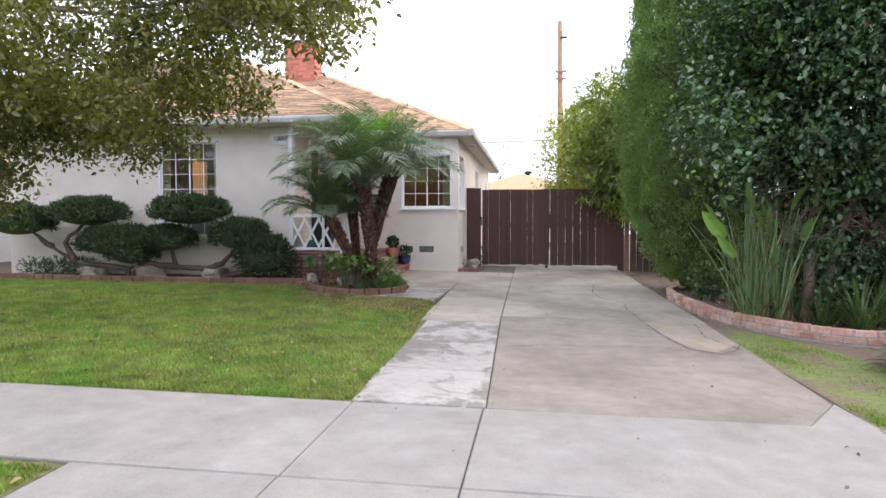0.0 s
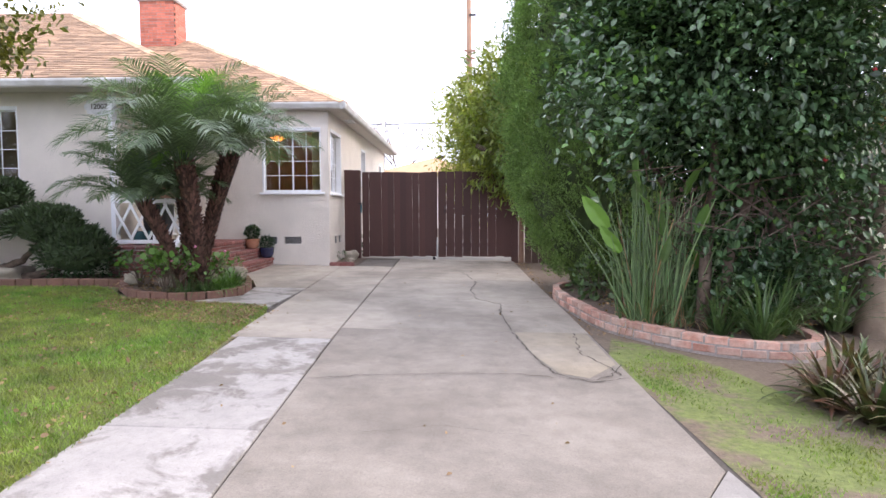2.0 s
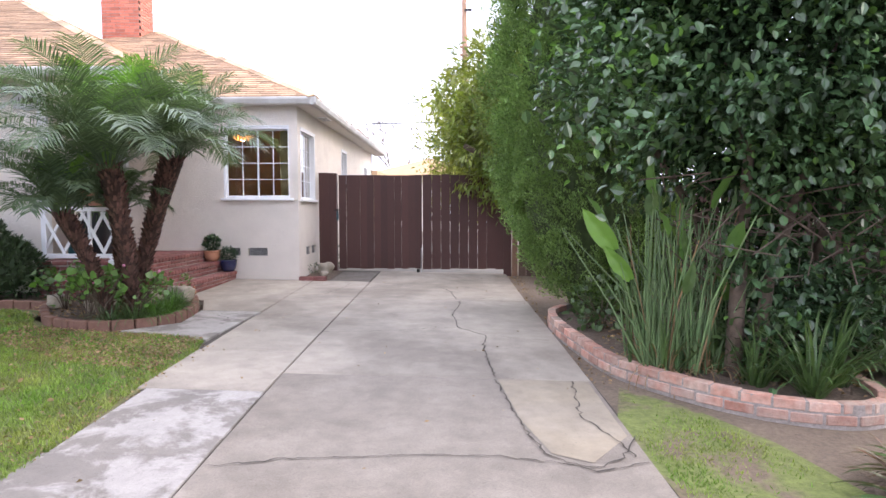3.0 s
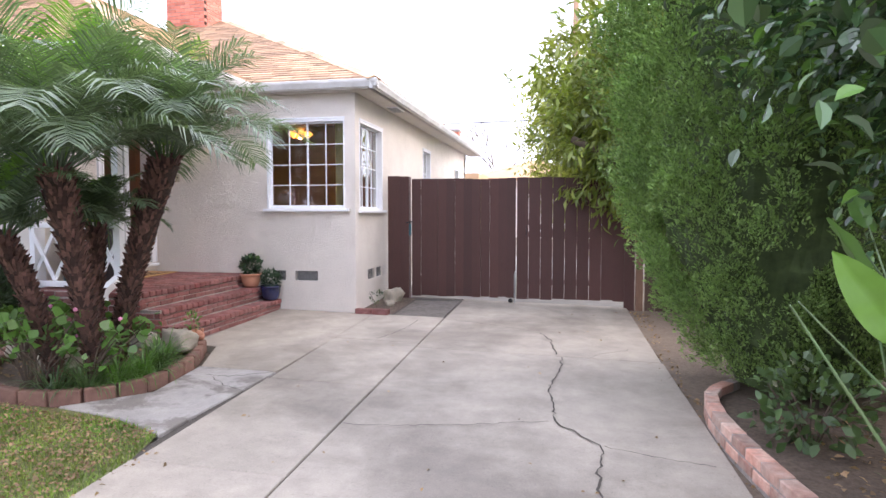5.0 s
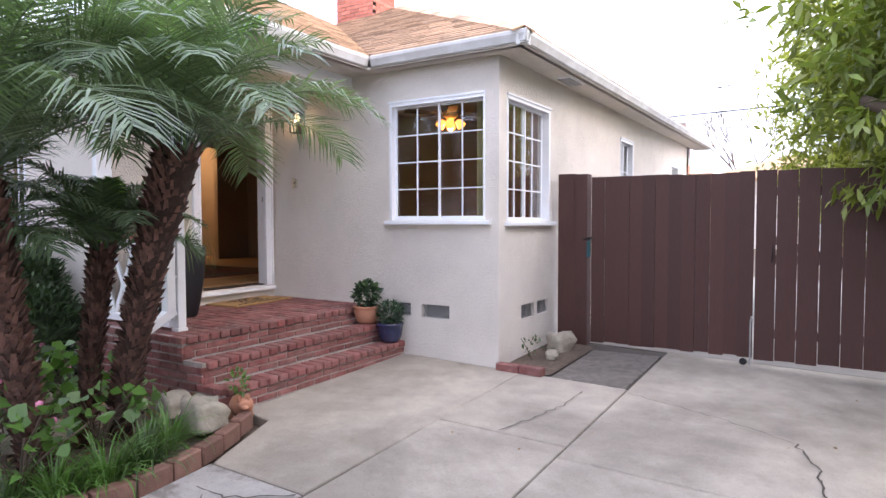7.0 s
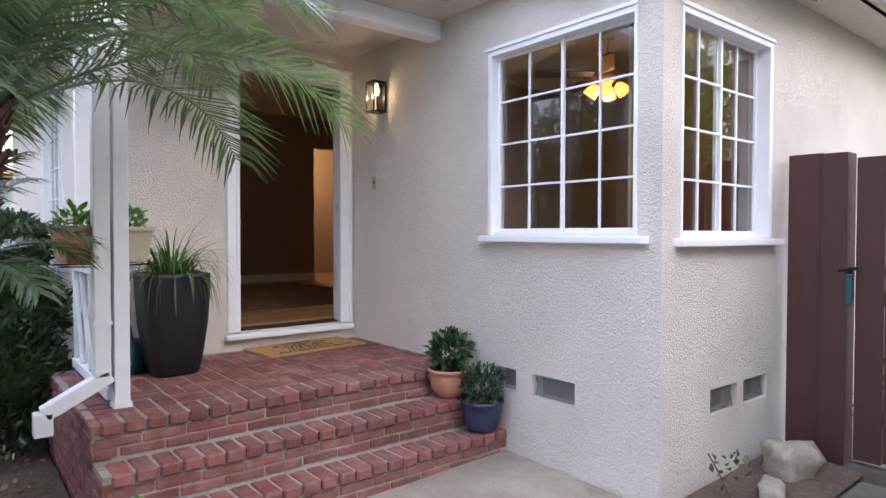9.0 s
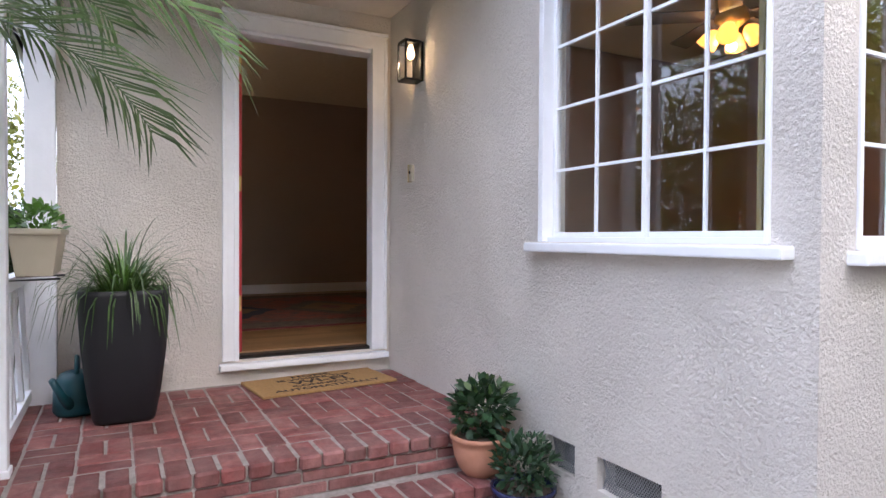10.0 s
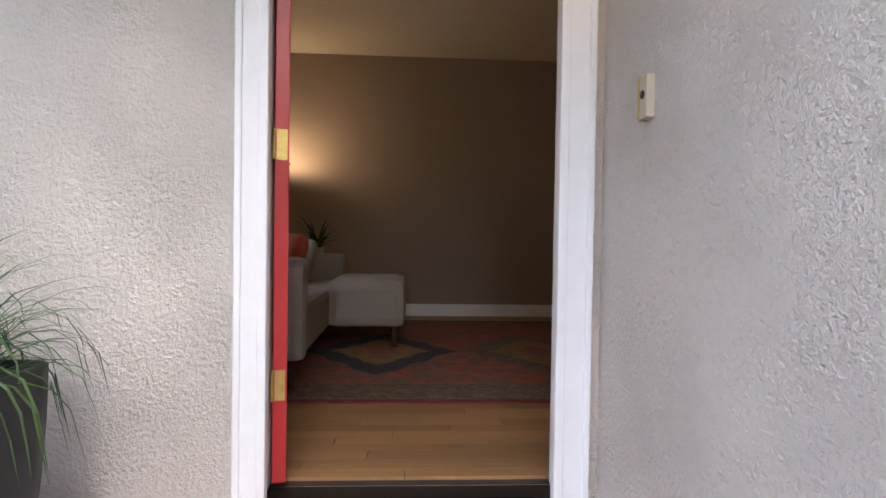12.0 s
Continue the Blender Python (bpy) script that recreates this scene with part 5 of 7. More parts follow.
def rail_box(x, y, material, label, seed):
    o = thing("rail_planter", label, "planter", x, y, 1.30)
    bm = bmesh.new()
    for v in box(bm, -0.24, 0.24, -0.09, 0.09, 0, 0.18, 0.008).verts:
        if v.co.z < 0.05:
            v.co.x *= 0.88
            v.co.y *= 0.75
    part("trough", bm, material, o)
    boxed("rim", -0.255, 0.255, -0.10, 0.10, 0.175, 0.20, material, o, 0.005)
    leafy("foliage", (0, 0, 0.22), (0.24, 0.09, 0.08), 160, 0.05, BRIGHTLEAF, o, 0.5, 0.5, seed)
    for sx in (-0.15, 0.15):
        br = bmesh.new()
        tube(br, [(sx, 0.10, 0.23), (sx, 0.10, -0.02), (sx, -0.09, -0.015)] if y < 11.9 else [(sx, -0.10, 0.23), (sx, -0.10, -0.02), (sx, 0.09, -0.015)], 0.005, 6)
        part("bracket", br, BLACKMETAL, o)
    return o


rail_box(-3.25, 11.76, TERRACOTTA, "terracotta trough hung outside the porch railing", 31)
rail_box(-3.35, 12.04, BEIGE, "beige trough hung inside the porch railing", 32)

# ---- living room, dining room, hall ----
rug = thing("rug", "worn red and blue patterned oriental rug on the floor", "rug", -6.75, 13.55, 0.7075)
RUGM = mat("rug_field", (0.30, 0.075, 0.045), 0.98, vary=0.25, scale=18, second=(0.10, 0.085, 0.075), second_scale=6, second_amount=0.9, bump=0.3, bump_scale=200, distort=1.0)
RUGB = mat("rug_border", (0.16, 0.125, 0.085), 0.98, vary=0.4, scale=22, second=(0.07, 0.05, 0.045), second_scale=11, second_amount=0.9, distort=1.5)
RUGN = mat("rug_navy", (0.035, 0.04, 0.06), 0.98, vary=0.3, scale=18)
RUGG = mat("rug_gold", (0.22, 0.14, 0.06), 0.98, vary=0.3, scale=18, second=(0.14, 0.07, 0.05), second_scale=9)
RUGR = mat("rug_red_edge", (0.14, 0.025, 0.028), 0.98, vary=0.2, scale=18)
boxed("pile_edge", -1.48, 1.48, -1.3, 1.9, 0, 0.008, RUGR, rug)
boxed("pile_border", -1.42, 1.42, -1.24, 1.84, 0.008, 0.010, RUGB, rug)
boxed("pile_field", -1.10, 1.10, -0.92, 1.52, 0.010, 0.012, RUGM, rug)


def diamond(cx, cy, rx, ry, z, material):
    n = 20
    pts = []
    for k in range(n):
        a = 2 * math.pi * k / n
        c, s = math.cos(a), math.sin(a)
        f = 1 / (abs(c) + abs(s)) * (1 + 0.10 * (k % 2))
        pts.append((cx + rx * f * c, cy + ry * f * s, z))
    raw("pile_medallion", pts, [tuple(range(n))], material, rug)


for cy, o in ((-0.25, 0.0), (0.85, 0.1)):
    diamond(0.15, cy, 0.75, 0.50, 0.0135, RUGN if not o else RUGB)
    diamond(0.15, cy, 0.48, 0.32, 0.0150, RUGG)
    diamond(0.15, cy, 0.20, 0.13, 0.0165, RUGM)

sofa = thing("sofa", "pale grey fabric chaise sofa on short dark legs", "sofa", -6.6, 12.75, 0.71)
boxed("arm", 1.0, 1.16, -0.48, 0.20, 0.16, 0.70, FABRIC, sofa, 0.05)
boxed("seat", -0.85, 1.0, -0.3, 0.18, 0.16, 0.44, FABRIC, sofa, 0.05)
boxed("chaise", -0.92, -0.05, 0.16, 0.72, 0.16, 0.50, FABRIC, sofa, 0.07)
boxed("back", -0.92, 1.0, -0.5, -0.28, 0.16, 0.78, FABRIC, sofa, 0.06)
boxed("far_arm", -1.08, -0.92, -0.48, 0.20, 0.16, 0.66, FABRIC, sofa, 0.05)
for x, y in ((1.08, 0.12), (1.08, -0.42), (-0.15, 0.64), (-0.85, 0.64), (-1.0, -0.42)):
    bm = bmesh.new()
    tube(bm, [(x, y, 0.0), (x, y, 0.17)], 0.025, 10, [0.018, 0.03])
    part("leg", bm, DARKWOOD, sofa, "short dark wooden leg")
for x, y, z, m_, s in ((-0.55, -0.14, 0.60, FABRIC, 4), (0.55, -0.05, 0.64, CORAL, 5)):
    cu = thing("cushion", "soft square cushion leaning on the sofa" if m_ is FABRIC else "coral red cushion leaning on the sofa", "cushion", -6.6 + x, 12.75 + y, 0.71 + z - 0.18)
    cu.rotation_euler = (radians(-18), 0, radians(s * 4))
    bm = bmesh.new()
    bmesh.ops.create_uvsphere(bm, u_segments=24, v_segments=14, radius=1)
    for v in bm.verts:
        e = 0.55
        v.co = Vector((0.22 * math.copysign(abs(v.co.x) ** 0.4, v.co.x), 0.065 * v.co.y, 0.18 * math.copysign(abs(v.co.z) ** e, v.co.z) + 0.2))
    part("cushion_cover", bm, m_, cu, "", True)
sidet = thing("side_table", "small dark side table in the far corner", "side table", -8.30, 12.62, 0.7075)
boxed("tabletop", -0.2, 0.2, -0.2, 0.2, 0.55, 0.58, DARKWOOD, sidet, 0.005)
for x in (-0.17, 0.17):
    for y in (-0.17, 0.17):
        boxed("leg", x - 0.015, x + 0.015, y - 0.015, y + 0.015, 0, 0.55, DARKWOOD, sidet)
hp = thing("house_plant", "dark leafy house plant on the side table", "plant", -8.25, 12.62, 1.2875)
bm = bmesh.new()
lathe(bm, [(0.05, 0), (0.07, 0.1), (0.075, 0.12), (0.06, 0.12)], 0, 0, 0, 18)
part("pot_body", bm, BEIGE, hp, "", True)
straps("foliage", 0, 0, 0.11, 16, 0.34, 0.028, CAMELLIA, hp, 0.9, 41, 0.7, 0.03)
fl = thing("floor_lamp", "lit floor lamp with a small shade in the corner", "floor lamp", -8.32, 12.24, 0.7075)
bm = bmesh.new()
lathe(bm, [(0.12, 0), (0.12, 0.015), (0.02, 0.03), (0.011, 0.05), (0.011, 1.4), (0.011, 1.42)], 0, 0, 0, 18)
part("stand", bm, BLACKMETAL, fl)
bm = bmesh.new()
lathe(bm, [(0.05, 1.40), (0.09, 1.46), (0.11, 1.50)], 0, 0, 0, 20)
part("shade", bm, BLACKMETAL, fl, "small dark uplighter shade")

hall = thing("hall_door", "pale panelled hall door in warm lamplight", "door", -10.42, 15.95, 0.7075)
boxed("leaf", 0.0, 0.03, 0.02, 0.58, 0.0, 1.98, INNER, hall, 0.003)
for z0, z1 in ((0.15, 0.9), (1.0, 1.8)):
    boxed("panel", 0.03, 0.036, 0.1, 0.5, z0, z1, INNER, hall, 0.002)
for y0, y1 in ((-0.08, 0.0), (0.6, 0.68)):
    boxed("casing", 0.02, 0.045, y0, y1, -0.005, 2.06, TRIM, hall, 0.003)
boxed("head_casing", 0.02, 0.045, -0.08, 0.68, 2.0, 2.08, TRIM, hall, 0.003)
wall("wall_hall_end", "y", 17.3, 17.35, -10.4, -8.76, 0.6, 3.36, [], INNER, "plain warm hall end wall")
wall("wall_hall_start", "y", 15.2, 15.15, -10.4, -8.76, 0.6, 3.36, [], INNER, "plain warm hall wall")

fan = thing("ceiling_fan", "brown ceiling fan with four lit amber tulip shades", "ceiling fan", -2.60, 15.65, 3.00)
bm = bmesh.new()
lathe(bm, [(0.05, 0.158), (0.06, 0.14), (0.015, 0.12), (0.015, -0.12), (0.09, -0.14), (0.10, -0.2), (0.05, -0.24), (0.03, -0.27)][::-1], 0, 0, 0, 18)
part("motor", bm, BRASS, fan, "", True)
for k in range(5):
    m = Matrix.Rotation(2 * math.pi * k / 5 + 0.3, 4, "Z") @ Matrix.Translation((0, 0, -0.17)) @ Matrix.Rotation(0.2, 4, "X")
    part("blade", box(bmesh.new(), 0.12, 0.62, -0.065, 0.065, -0.005, 0.005, 0.003, m), DARKWOOD, fan)
for k in range(4):
    a = 2 * math.pi * k / 4 + 0.5
    m = Matrix.Translation((0.12 * math.cos(a), 0.12 * math.sin(a), -0.30)) @ Matrix.Rotation(a, 4, "Z") @ Matrix.Rotation(radians(-38), 4, "Y")
    bm = bmesh.new()
    lathe(bm, [(0.018, 0.06), (0.04, 0.04), (0.055, 0.0), (0.062, -0.05), (0.058, -0.052)][::-1], 0, 0, 0, 16)
    bmesh.ops.transform(bm, matrix=m, verts=bm.verts)
    part("shade", bm, AMBER, fan, "glowing amber glass shade", True)


def curtain(x0, x1, y, z0, z1, label, axis="y"):
    bm = bmesh.new()
    prev = None
    n = 60
    for k in range(n + 1):
        u = x0 + (x1 - x0) * k / n
        d = y + 0.025 * math.sin(k * 1.1) + 0.01 * math.sin(k * 0.37)
        p = (u, d) if axis == "y" else (d, u)
        pair = (bm.verts.new((*p, z0)), bm.verts.new((*p, z1)))
        if prev:
            bm.faces.new((prev[0], pair[0], pair[1], prev[1]))
        prev = pair
    ob = tagged(part("curtain", bm, CURTAIN, None, "", True), label, "curtain")
    mod = ob.modifiers.new("thickness", "SOLIDIFY")
    mod.thickness = 0.004
    return ob


curtain(-6.0, -5.72, LY + 0.26, 0.75, 2.9, "cream curtain drawn aside in the front window")
curtain(-7.25, -7.0, LY + 0.26, 0.75, 2.9, "cream curtain drawn aside in the front window")
curtain(-1.48, -1.30, BY + 0.26, 0.71, 2.85, "cream curtain drawn aside in the dining window")

# ---- beds and edgings ----
def along(points, step):
    """Points and headings at even steps along a smooth line through the given ones."""
    pts = [Vector((x, y, 0)) for x, y in points]
    fine = []
    for i in range(len(pts) - 1):
        p0, p1, p2, p3 = pts[max(i - 1, 0)], pts[i], pts[i + 1], pts[min(i + 2, len(pts) - 1)]
        for k in range(16):
            t = k / 16
            fine.append(0.5 * (2 * p1 + (p2 - p0) * t + (2 * p0 - 5 * p1 + 4 * p2 - p3) * t * t + (3 * p1 - p0 - 3 * p2 + p3) * t ** 3))
    fine.append(pts[-1])
    out, dist, want = [], 0.0, step / 2
    for a, b in zip(fine, fine[1:]):
        d = (b - a).length
        while dist + d >= want:
            p = a.lerp(b, (want - dist) / d)
            out.append((p.x, p.y, math.degrees(math.atan2(b.y - a.y, b.x - a.x))))
            want += step
        dist += d
    return out, fine


BED = [(-1.98, 11.78), (-1.74, 11.25), (-1.64, 10.75), (-1.72, 10.32), (-2.02, 10.02), (-2.45, 9.95), (-2.95, 10.15), (-3.35, 10.65), (-3.75, 11.02), (-5.4, 10.98), (-7.9, 11.1), (-10.4, 11.4)]
bed_edge = thing("bed_edging", "brown brick edging curving round the planting bed", "edging")
row, line = along(BED, 0.232)
for x, y, h in row:
    brick(0.222, 0.085, 0.13, x, y, gz(x, y) + 0.045, h, bed_edge, EDGEBRICK, bev=0.01)
sheet("bed_soil", [(p.x, p.y) for p in line[::6]] + [(-10.4, 12.04), (FX, 12.04), (FX, 11.71), (-2.0, 11.71)], lambda x, y: gz(x, y) + 0.045 + 0.03 * noise.noise(Vector((x * 2, y * 2, 0))), SOIL, "dark mulched soil in the planting bed", "ground", step=0.3)
PLANTER = [(3.15, 11.45), (2.90, 11.1), (2.84, 10.5), (2.95, 9.6), (3.12, 8.8), (3.5, 8.22), (3.95, 7.82), (4.45, 7.66), (4.82, 7.78), (4.95, 8.15), (4.9, 8.8)]
planter = thing("brick_planter", "low planter wall of two weathered brick courses", "planter wall")
for c in range(2):
    row, line2 = along(PLANTER, 0.212)
    for x, y, h in (row if c == 0 else [(0.5 * (a[0] + b[0]), 0.5 * (a[1] + b[1]), 0.5 * (a[2] + b[2])) for a, b in zip(row, row[1:]) if abs(a[2] - b[2]) < 90]):
        brick(0.202, 0.10, 0.072, x, y, gz(x, y) + 0.045 + c * 0.085, h, planter, PLANTERBRICK)
core = bmesh.new()
prev = None
for i in range(0, len(line2), 2):
    p = line2[i]
    q = line2[min(i + 1, len(line2) - 1)] if i + 1 < len(line2) else p
    d = ((q - p) if (q - p).length > 0 else (p - line2[i - 1])).normalized()
    n = Vector((-d.y, d.x, 0)) * 0.044
    z = gz(p.x, p.y)
    ring = [core.verts.new((p + n) + Vector((0, 0, z - 0.03))), core.verts.new((p + n) + Vector((0, 0, z + 0.160))), core.verts.new((p - n) + Vector((0, 0, z + 0.160))), core.verts.new((p - n) + Vector((0, 0, z - 0.03)))]
    if prev:
        for k in range(4):
            core.faces.new((prev[k], prev[(k + 1) % 4], ring[(k + 1) % 4], ring[k]))
    prev = ring
bmesh.ops.recalc_face_normals(core, faces=core.faces)
part("mortar_bed", core, MORTAR, planter)
sheet("planter_soil", [(p.x, p.y) for p in line2[::6]] + [(6.7, 8.9), (6.7, 12.5), (3.6, 12.5)], lambda x, y: gz(x, y) + 0.10 + 0.03 * noise.noise(Vector((x * 2, y * 2, 0))), SOIL, "dark soil inside the brick planter", "ground", step=0.4)


# ---- lawn blades and litter ----
def inside(poly, x, y):
    hit = np.zeros(len(x), bool)
    for (x0, y0), (x1, y1) in zip(poly, poly[1:] + poly[:1]):
        c = ((y0 > y) != (y1 > y)) & (x < (x1 - x0) * (y - y0) / (y1 - y0 + 1e-12) + x0)
        hit ^= c
    return hit


def ground_z(x, y):
    x = np.clip(x, -4.0, 4.5)
    return np.where(y < 4.5, 0.03 * (4.5 - 14) - 0.022 * (x + 1.1) + 0.012 * (y - 4.5), 0.03 * (np.minimum(y, 15.6) - 14) - 0.022 * (x + 1.1))


def turf(name, poly, count, seed, label, hgt=0.035, gaps=0.0):
    g = np.random.default_rng(seed)
    xs, ys = [p[0] for p in poly], [p[1] for p in poly]
    x, y = g.uniform(min(xs), max(xs), count * 3), min(ys) + (max(ys) - min(ys)) * g.random(count * 3) ** 1.35
    ok = inside(poly, x, y)
    if gaps:
        patch = np.sin(x * 2.3 + 1) * np.sin(y * 2.9) + 0.5 * np.sin(x * 5.1 + y * 3.7)
        ok &= patch + g.normal(0, 0.35, len(x)) > gaps
    x, y = x[ok][:count], y[ok][:count]
    n = len(x)
    z = ground_z(x, y) - 0.003
    a = g.uniform(0, 2 * np.pi, n)
    h = hgt * g.uniform(0.5, 1.3, n)
    w = g.uniform(0.003, 0.006, n)
    lean = g.normal(0, 0.5, (n, 2)) * h[:, None]
    p = np.stack([x, y, z], 1)
    s = np.stack([np.cos(a) * w, np.sin(a) * w, np.zeros(n)], 1)
    tip = p + np.stack([lean[:, 0], lean[:, 1], h], 1)
    ob = quads(name, np.stack([p - s, p + s, tip], 1), BLADE, None, per=3)
    return tagged(ob, label, "grass", kind="stuff")


turf("lawn_grass", [(-8.5, 4.5), (-5, 4.5), (-0.71, 4.62), (-0.71, 6.8), (-0.81, 8.0), (-0.85, 9.25), (-0.95, 9.64), (-1.4, 9.8), (-2.5, 9.84), (-3.05, 10.05), (-3.5, 10.65), (-3.85, 10.9), (-5.4, 10.88), (-10.4, 11.3), (-10.4, 7)], 260000, 5, "short green lawn grass blades", 0.042)
turf("strip_grass", [(3.02, 4.8), (5.0, 4.88), (4.3, 5.5), (3.9, 6.4), (3.7, 7.3), (3.4, 7.9), (2.95, 8.2), (2.88, 7.6)], 12000, 6, "sparse grass blades beside the driveway", 0.028, 0.35)
turf("parkway_grass", [(-4.5, 2.2), (-1.95, 2.3), (-1.95, 3.10), (-4.5, 3.02)], 30000, 7, "grass blades on the parkway strip", 0.045)


def litter(name, poly, count, size, material, seed, label, lift=0.02):
    g = np.random.default_rng(seed)
    xs, ys = [p[0] for p in poly], [p[1] for p in poly]
    x, y = g.uniform(min(xs), max(xs), count * 4), g.uniform(min(ys), max(ys), count * 4)
    ok = inside(poly, x, y)
    x, y = x[ok][:count], y[ok][:count]
    p = np.stack([x, y, ground_z(x, y) + lift], 1)
    d = np.stack([g.normal(size=len(x)), g.normal(size=len(x)), np.zeros(len(x))], 1)
    ob = leaves_at(name, p, d * 2, size, material, None, 0.05, 0.55, g)
    return tagged(ob, label, "leaf litter", kind="stuff")


litter("leaf_litter", [(-8, 4.5), (-0.8, 4.6), (-0.9, 9.5), (-3.5, 10.5), (-8, 10.5)], 1500, 0.045, DRYLEAF, 8, "dry fallen leaves on the lawn", 0.03)
litter("leaf_litter", [(-0.88, 8.4), (-0.95, 9.6), (-1.4, 9.75), (-2.5, 9.85), (-3.1, 10.0), (-3.0, 9.3), (-1.8, 8.6)], 2600, 0.028, DRYLEAF, 18, "brown crumbled leaves on the thin grass by the bed", 0.035)
litter("leaf_litter", [(-0.7, 3.4), (2.9, 3.5), (2.7, 15.3), (-0.8, 14)], 70, 0.035, DRYLEAF, 9, "a few dry leaves on the driveway", 0.02)
litter("leaf_litter", [(2.75, 8.3), (3.1, 8.6), (2.85, 10.8), (2.9, 15.3), (2.6, 15.3)], 260, 0.04, DRYLEAF, 10, "dry leaves on the soil beside the driveway", 0.0)
litter("leaf_litter", [(-0.66, 4.62), (-0.72, 9.4), (-1.15, 9.5), (-1.1, 4.62)], 380, 0.03, DRYLEAF, 14, "dry leaf crumbs along the lawn edge", 0.02)
litter("leaf_litter", [(-3.4, 10.3), (-2.0, 10.2), (-1.8, 11.5), (-4.0, 11.7)], 420, 0.05, DRYLEAF, 15, "dry leaf mulch in the planting bed", 0.07)
litter("leaf_litter", [(-4.5, 2.4), (-1.9, 2.4), (-1.9, 3.2), (-4.5, 3.2)], 60, 0.06, DRYLEAF, 16, "dry leaves on the parkway", 0.04)
litter("leaf_litter", [(3.2, 8.4), (4.8, 7.9), (6, 9.5), (3.2, 11)], 500, 0.05, DRYLEAF, 17, "dry leaves on the planter soil", 0.13)


# ---- pygmy palms ----
def palm(x0, y0, z0, x1, y1, z1, fronds, length, radius, seed, label, newer=5, low=-0.35):
    """A leaning trunk with ragged leaf bases and a crown of arching feather fronds."""
    g = random.Random(seed)
    o = thing("palm", label, "palm", x0, y0, z0, group="palms in the front bed")
    top = Vector((x1 - x0, y1 - y0, z1 - z0))
    bm = bmesh.new()
    n = 10
    spine = []
    for i in range(n + 1):
        s = i / n
        bend = math.sin(s * math.pi) * 0.05
        spine.append(Vector((top.x * s ** 1.2 - bend * top.x, top.y * s ** 1.2, -0.1 + (top.z + 0.1) * s)))
    # trunk under the leaf bases, coloured dark to deepen the gaps between them
    tube(bm, spine, radius, 14, [radius * (0.60 + 0.62 * (i / n) ** 1.3) for i in range(n + 1)])
    part("trunk", bm, PALMCORE, o, "", True)
    faces = []
    count = int(420 * top.z)
    for k in range(count):
        s = (k + 0.5) / count
        i = min(int(s * n), n - 1)
        c = spine[i].lerp(spine[i + 1], s * n - i)
        a = k * 2.399
        r = radius * (0.60 + 0.62 * s ** 1.3)
        d = Vector((math.cos(a), math.sin(a), 0))
        t = Vector((-d.y, d.x, 0))
        w, h = g.uniform(0.014, 0.03), g.uniform(0.05, 0.10) * (0.8 + 0.5 * s)
        b = c + d * r * 0.9
        tip = b + d * g.uniform(0.025, 0.065) + Vector((0, 0, h))
        faces.append([b - t * w, b + t * w, tip + t * w * 0.5, tip - t * w * 0.5])
        faces.append([b - t * w, tip - t * w * 0.5, b + Vector((0, 0, h * 0.8)), b + Vector((0, 0, h * 0.4))])
    tagged(quads("leaf_base_mass", np.array([[tuple(v) for v in f] for f in faces]), PALMBARK, o), "ragged brown leaf bases", kind="stuff")
    for k in range(fronds):
        a = k * 2.399 + g.uniform(-0.25, 0.25)
        s = (k + 0.5) / fronds
        tilt = 0.08 + 1.55 * s ** 1.15 + g.uniform(-0.14, 0.14)
        L = length * (0.85 + 0.2 * g.random()) * (0.8 if s < 0.12 else 1.0)
        d = Vector((math.cos(a), math.sin(a), 0))
        side = Vector((-d.y, d.x, 0))
        p = top + Vector((0, 0, 0.0)) + d * radius * 0.7
        ang, pts, m = tilt * 0.60, [], 16
        for i in range(m + 1):
            pts.append((p.copy(), ang))
            p = p + (d * math.sin(ang) + Vector((0, 0, math.cos(ang)))) * (L / m)
            ang += (0.03 + 0.16 * (i / m)) * (0.5 + 0.48 * min(1.0, tilt))
        fr = bmesh.new()
        tube(fr, [q for q, _ in pts], 0.006, 4, [0.009 * (1 - 0.85 * i / m) for i in range(m + 1)])
        mt = FRONDNEW if k < newer else FROND
        stem = part("frond", fr, mt, o)
        fc = []
        nl = 58
        for j in range(nl):
            u = 0.16 + 0.84 * (j + 0.5) / nl
            i = min(int(u * m), m - 1)
            c = pts[i][0].lerp(pts[i + 1][0], u * m - i)
            an = pts[i][1]
            fwd = d * math.sin(an) + Vector((0, 0, math.cos(an)))
            upv = d * -math.cos(an) + Vector((0, 0, math.sin(an)))
            ll = L * 0.30 * math.sin(math.pi * (0.12 + 0.80 * (u - 0.16) / 0.84)) ** 0.7 * g.uniform(0.85, 1.1)
            for sg in (1, -1):
                dr = (side * sg * 0.80 + fwd * (0.42 + 0.35 * u) + upv * g.uniform(0.08, 0.34) + Vector((g.uniform(-.08, .08), g.uniform(-.08, .08), -0.05))).normalized()
                w = 0.0070
                wv = fwd.cross(dr).cross(dr).normalized() * w
                mid = c + dr * ll * 0.55
                tip = c + dr * ll + Vector((0, 0, -ll * g.uniform(0.12, 0.42)))
                fc.append([c - wv * 0.6, c + wv * 0.6, mid + wv - Vector((0, 0, ll * 0.03)), mid - wv - Vector((0, 0, ll * 0.03))])
                fc.append([mid - wv - Vector((0, 0, ll * 0.03)), mid + wv - Vector((0, 0, ll * 0.03)), tip + wv * 0.1, tip - wv * 0.1])
        tagged(quads("leaflet_mass", np.array([[tuple(v) for v in f] for f in fc]), mt, stem), "", kind="stuff")
    return o


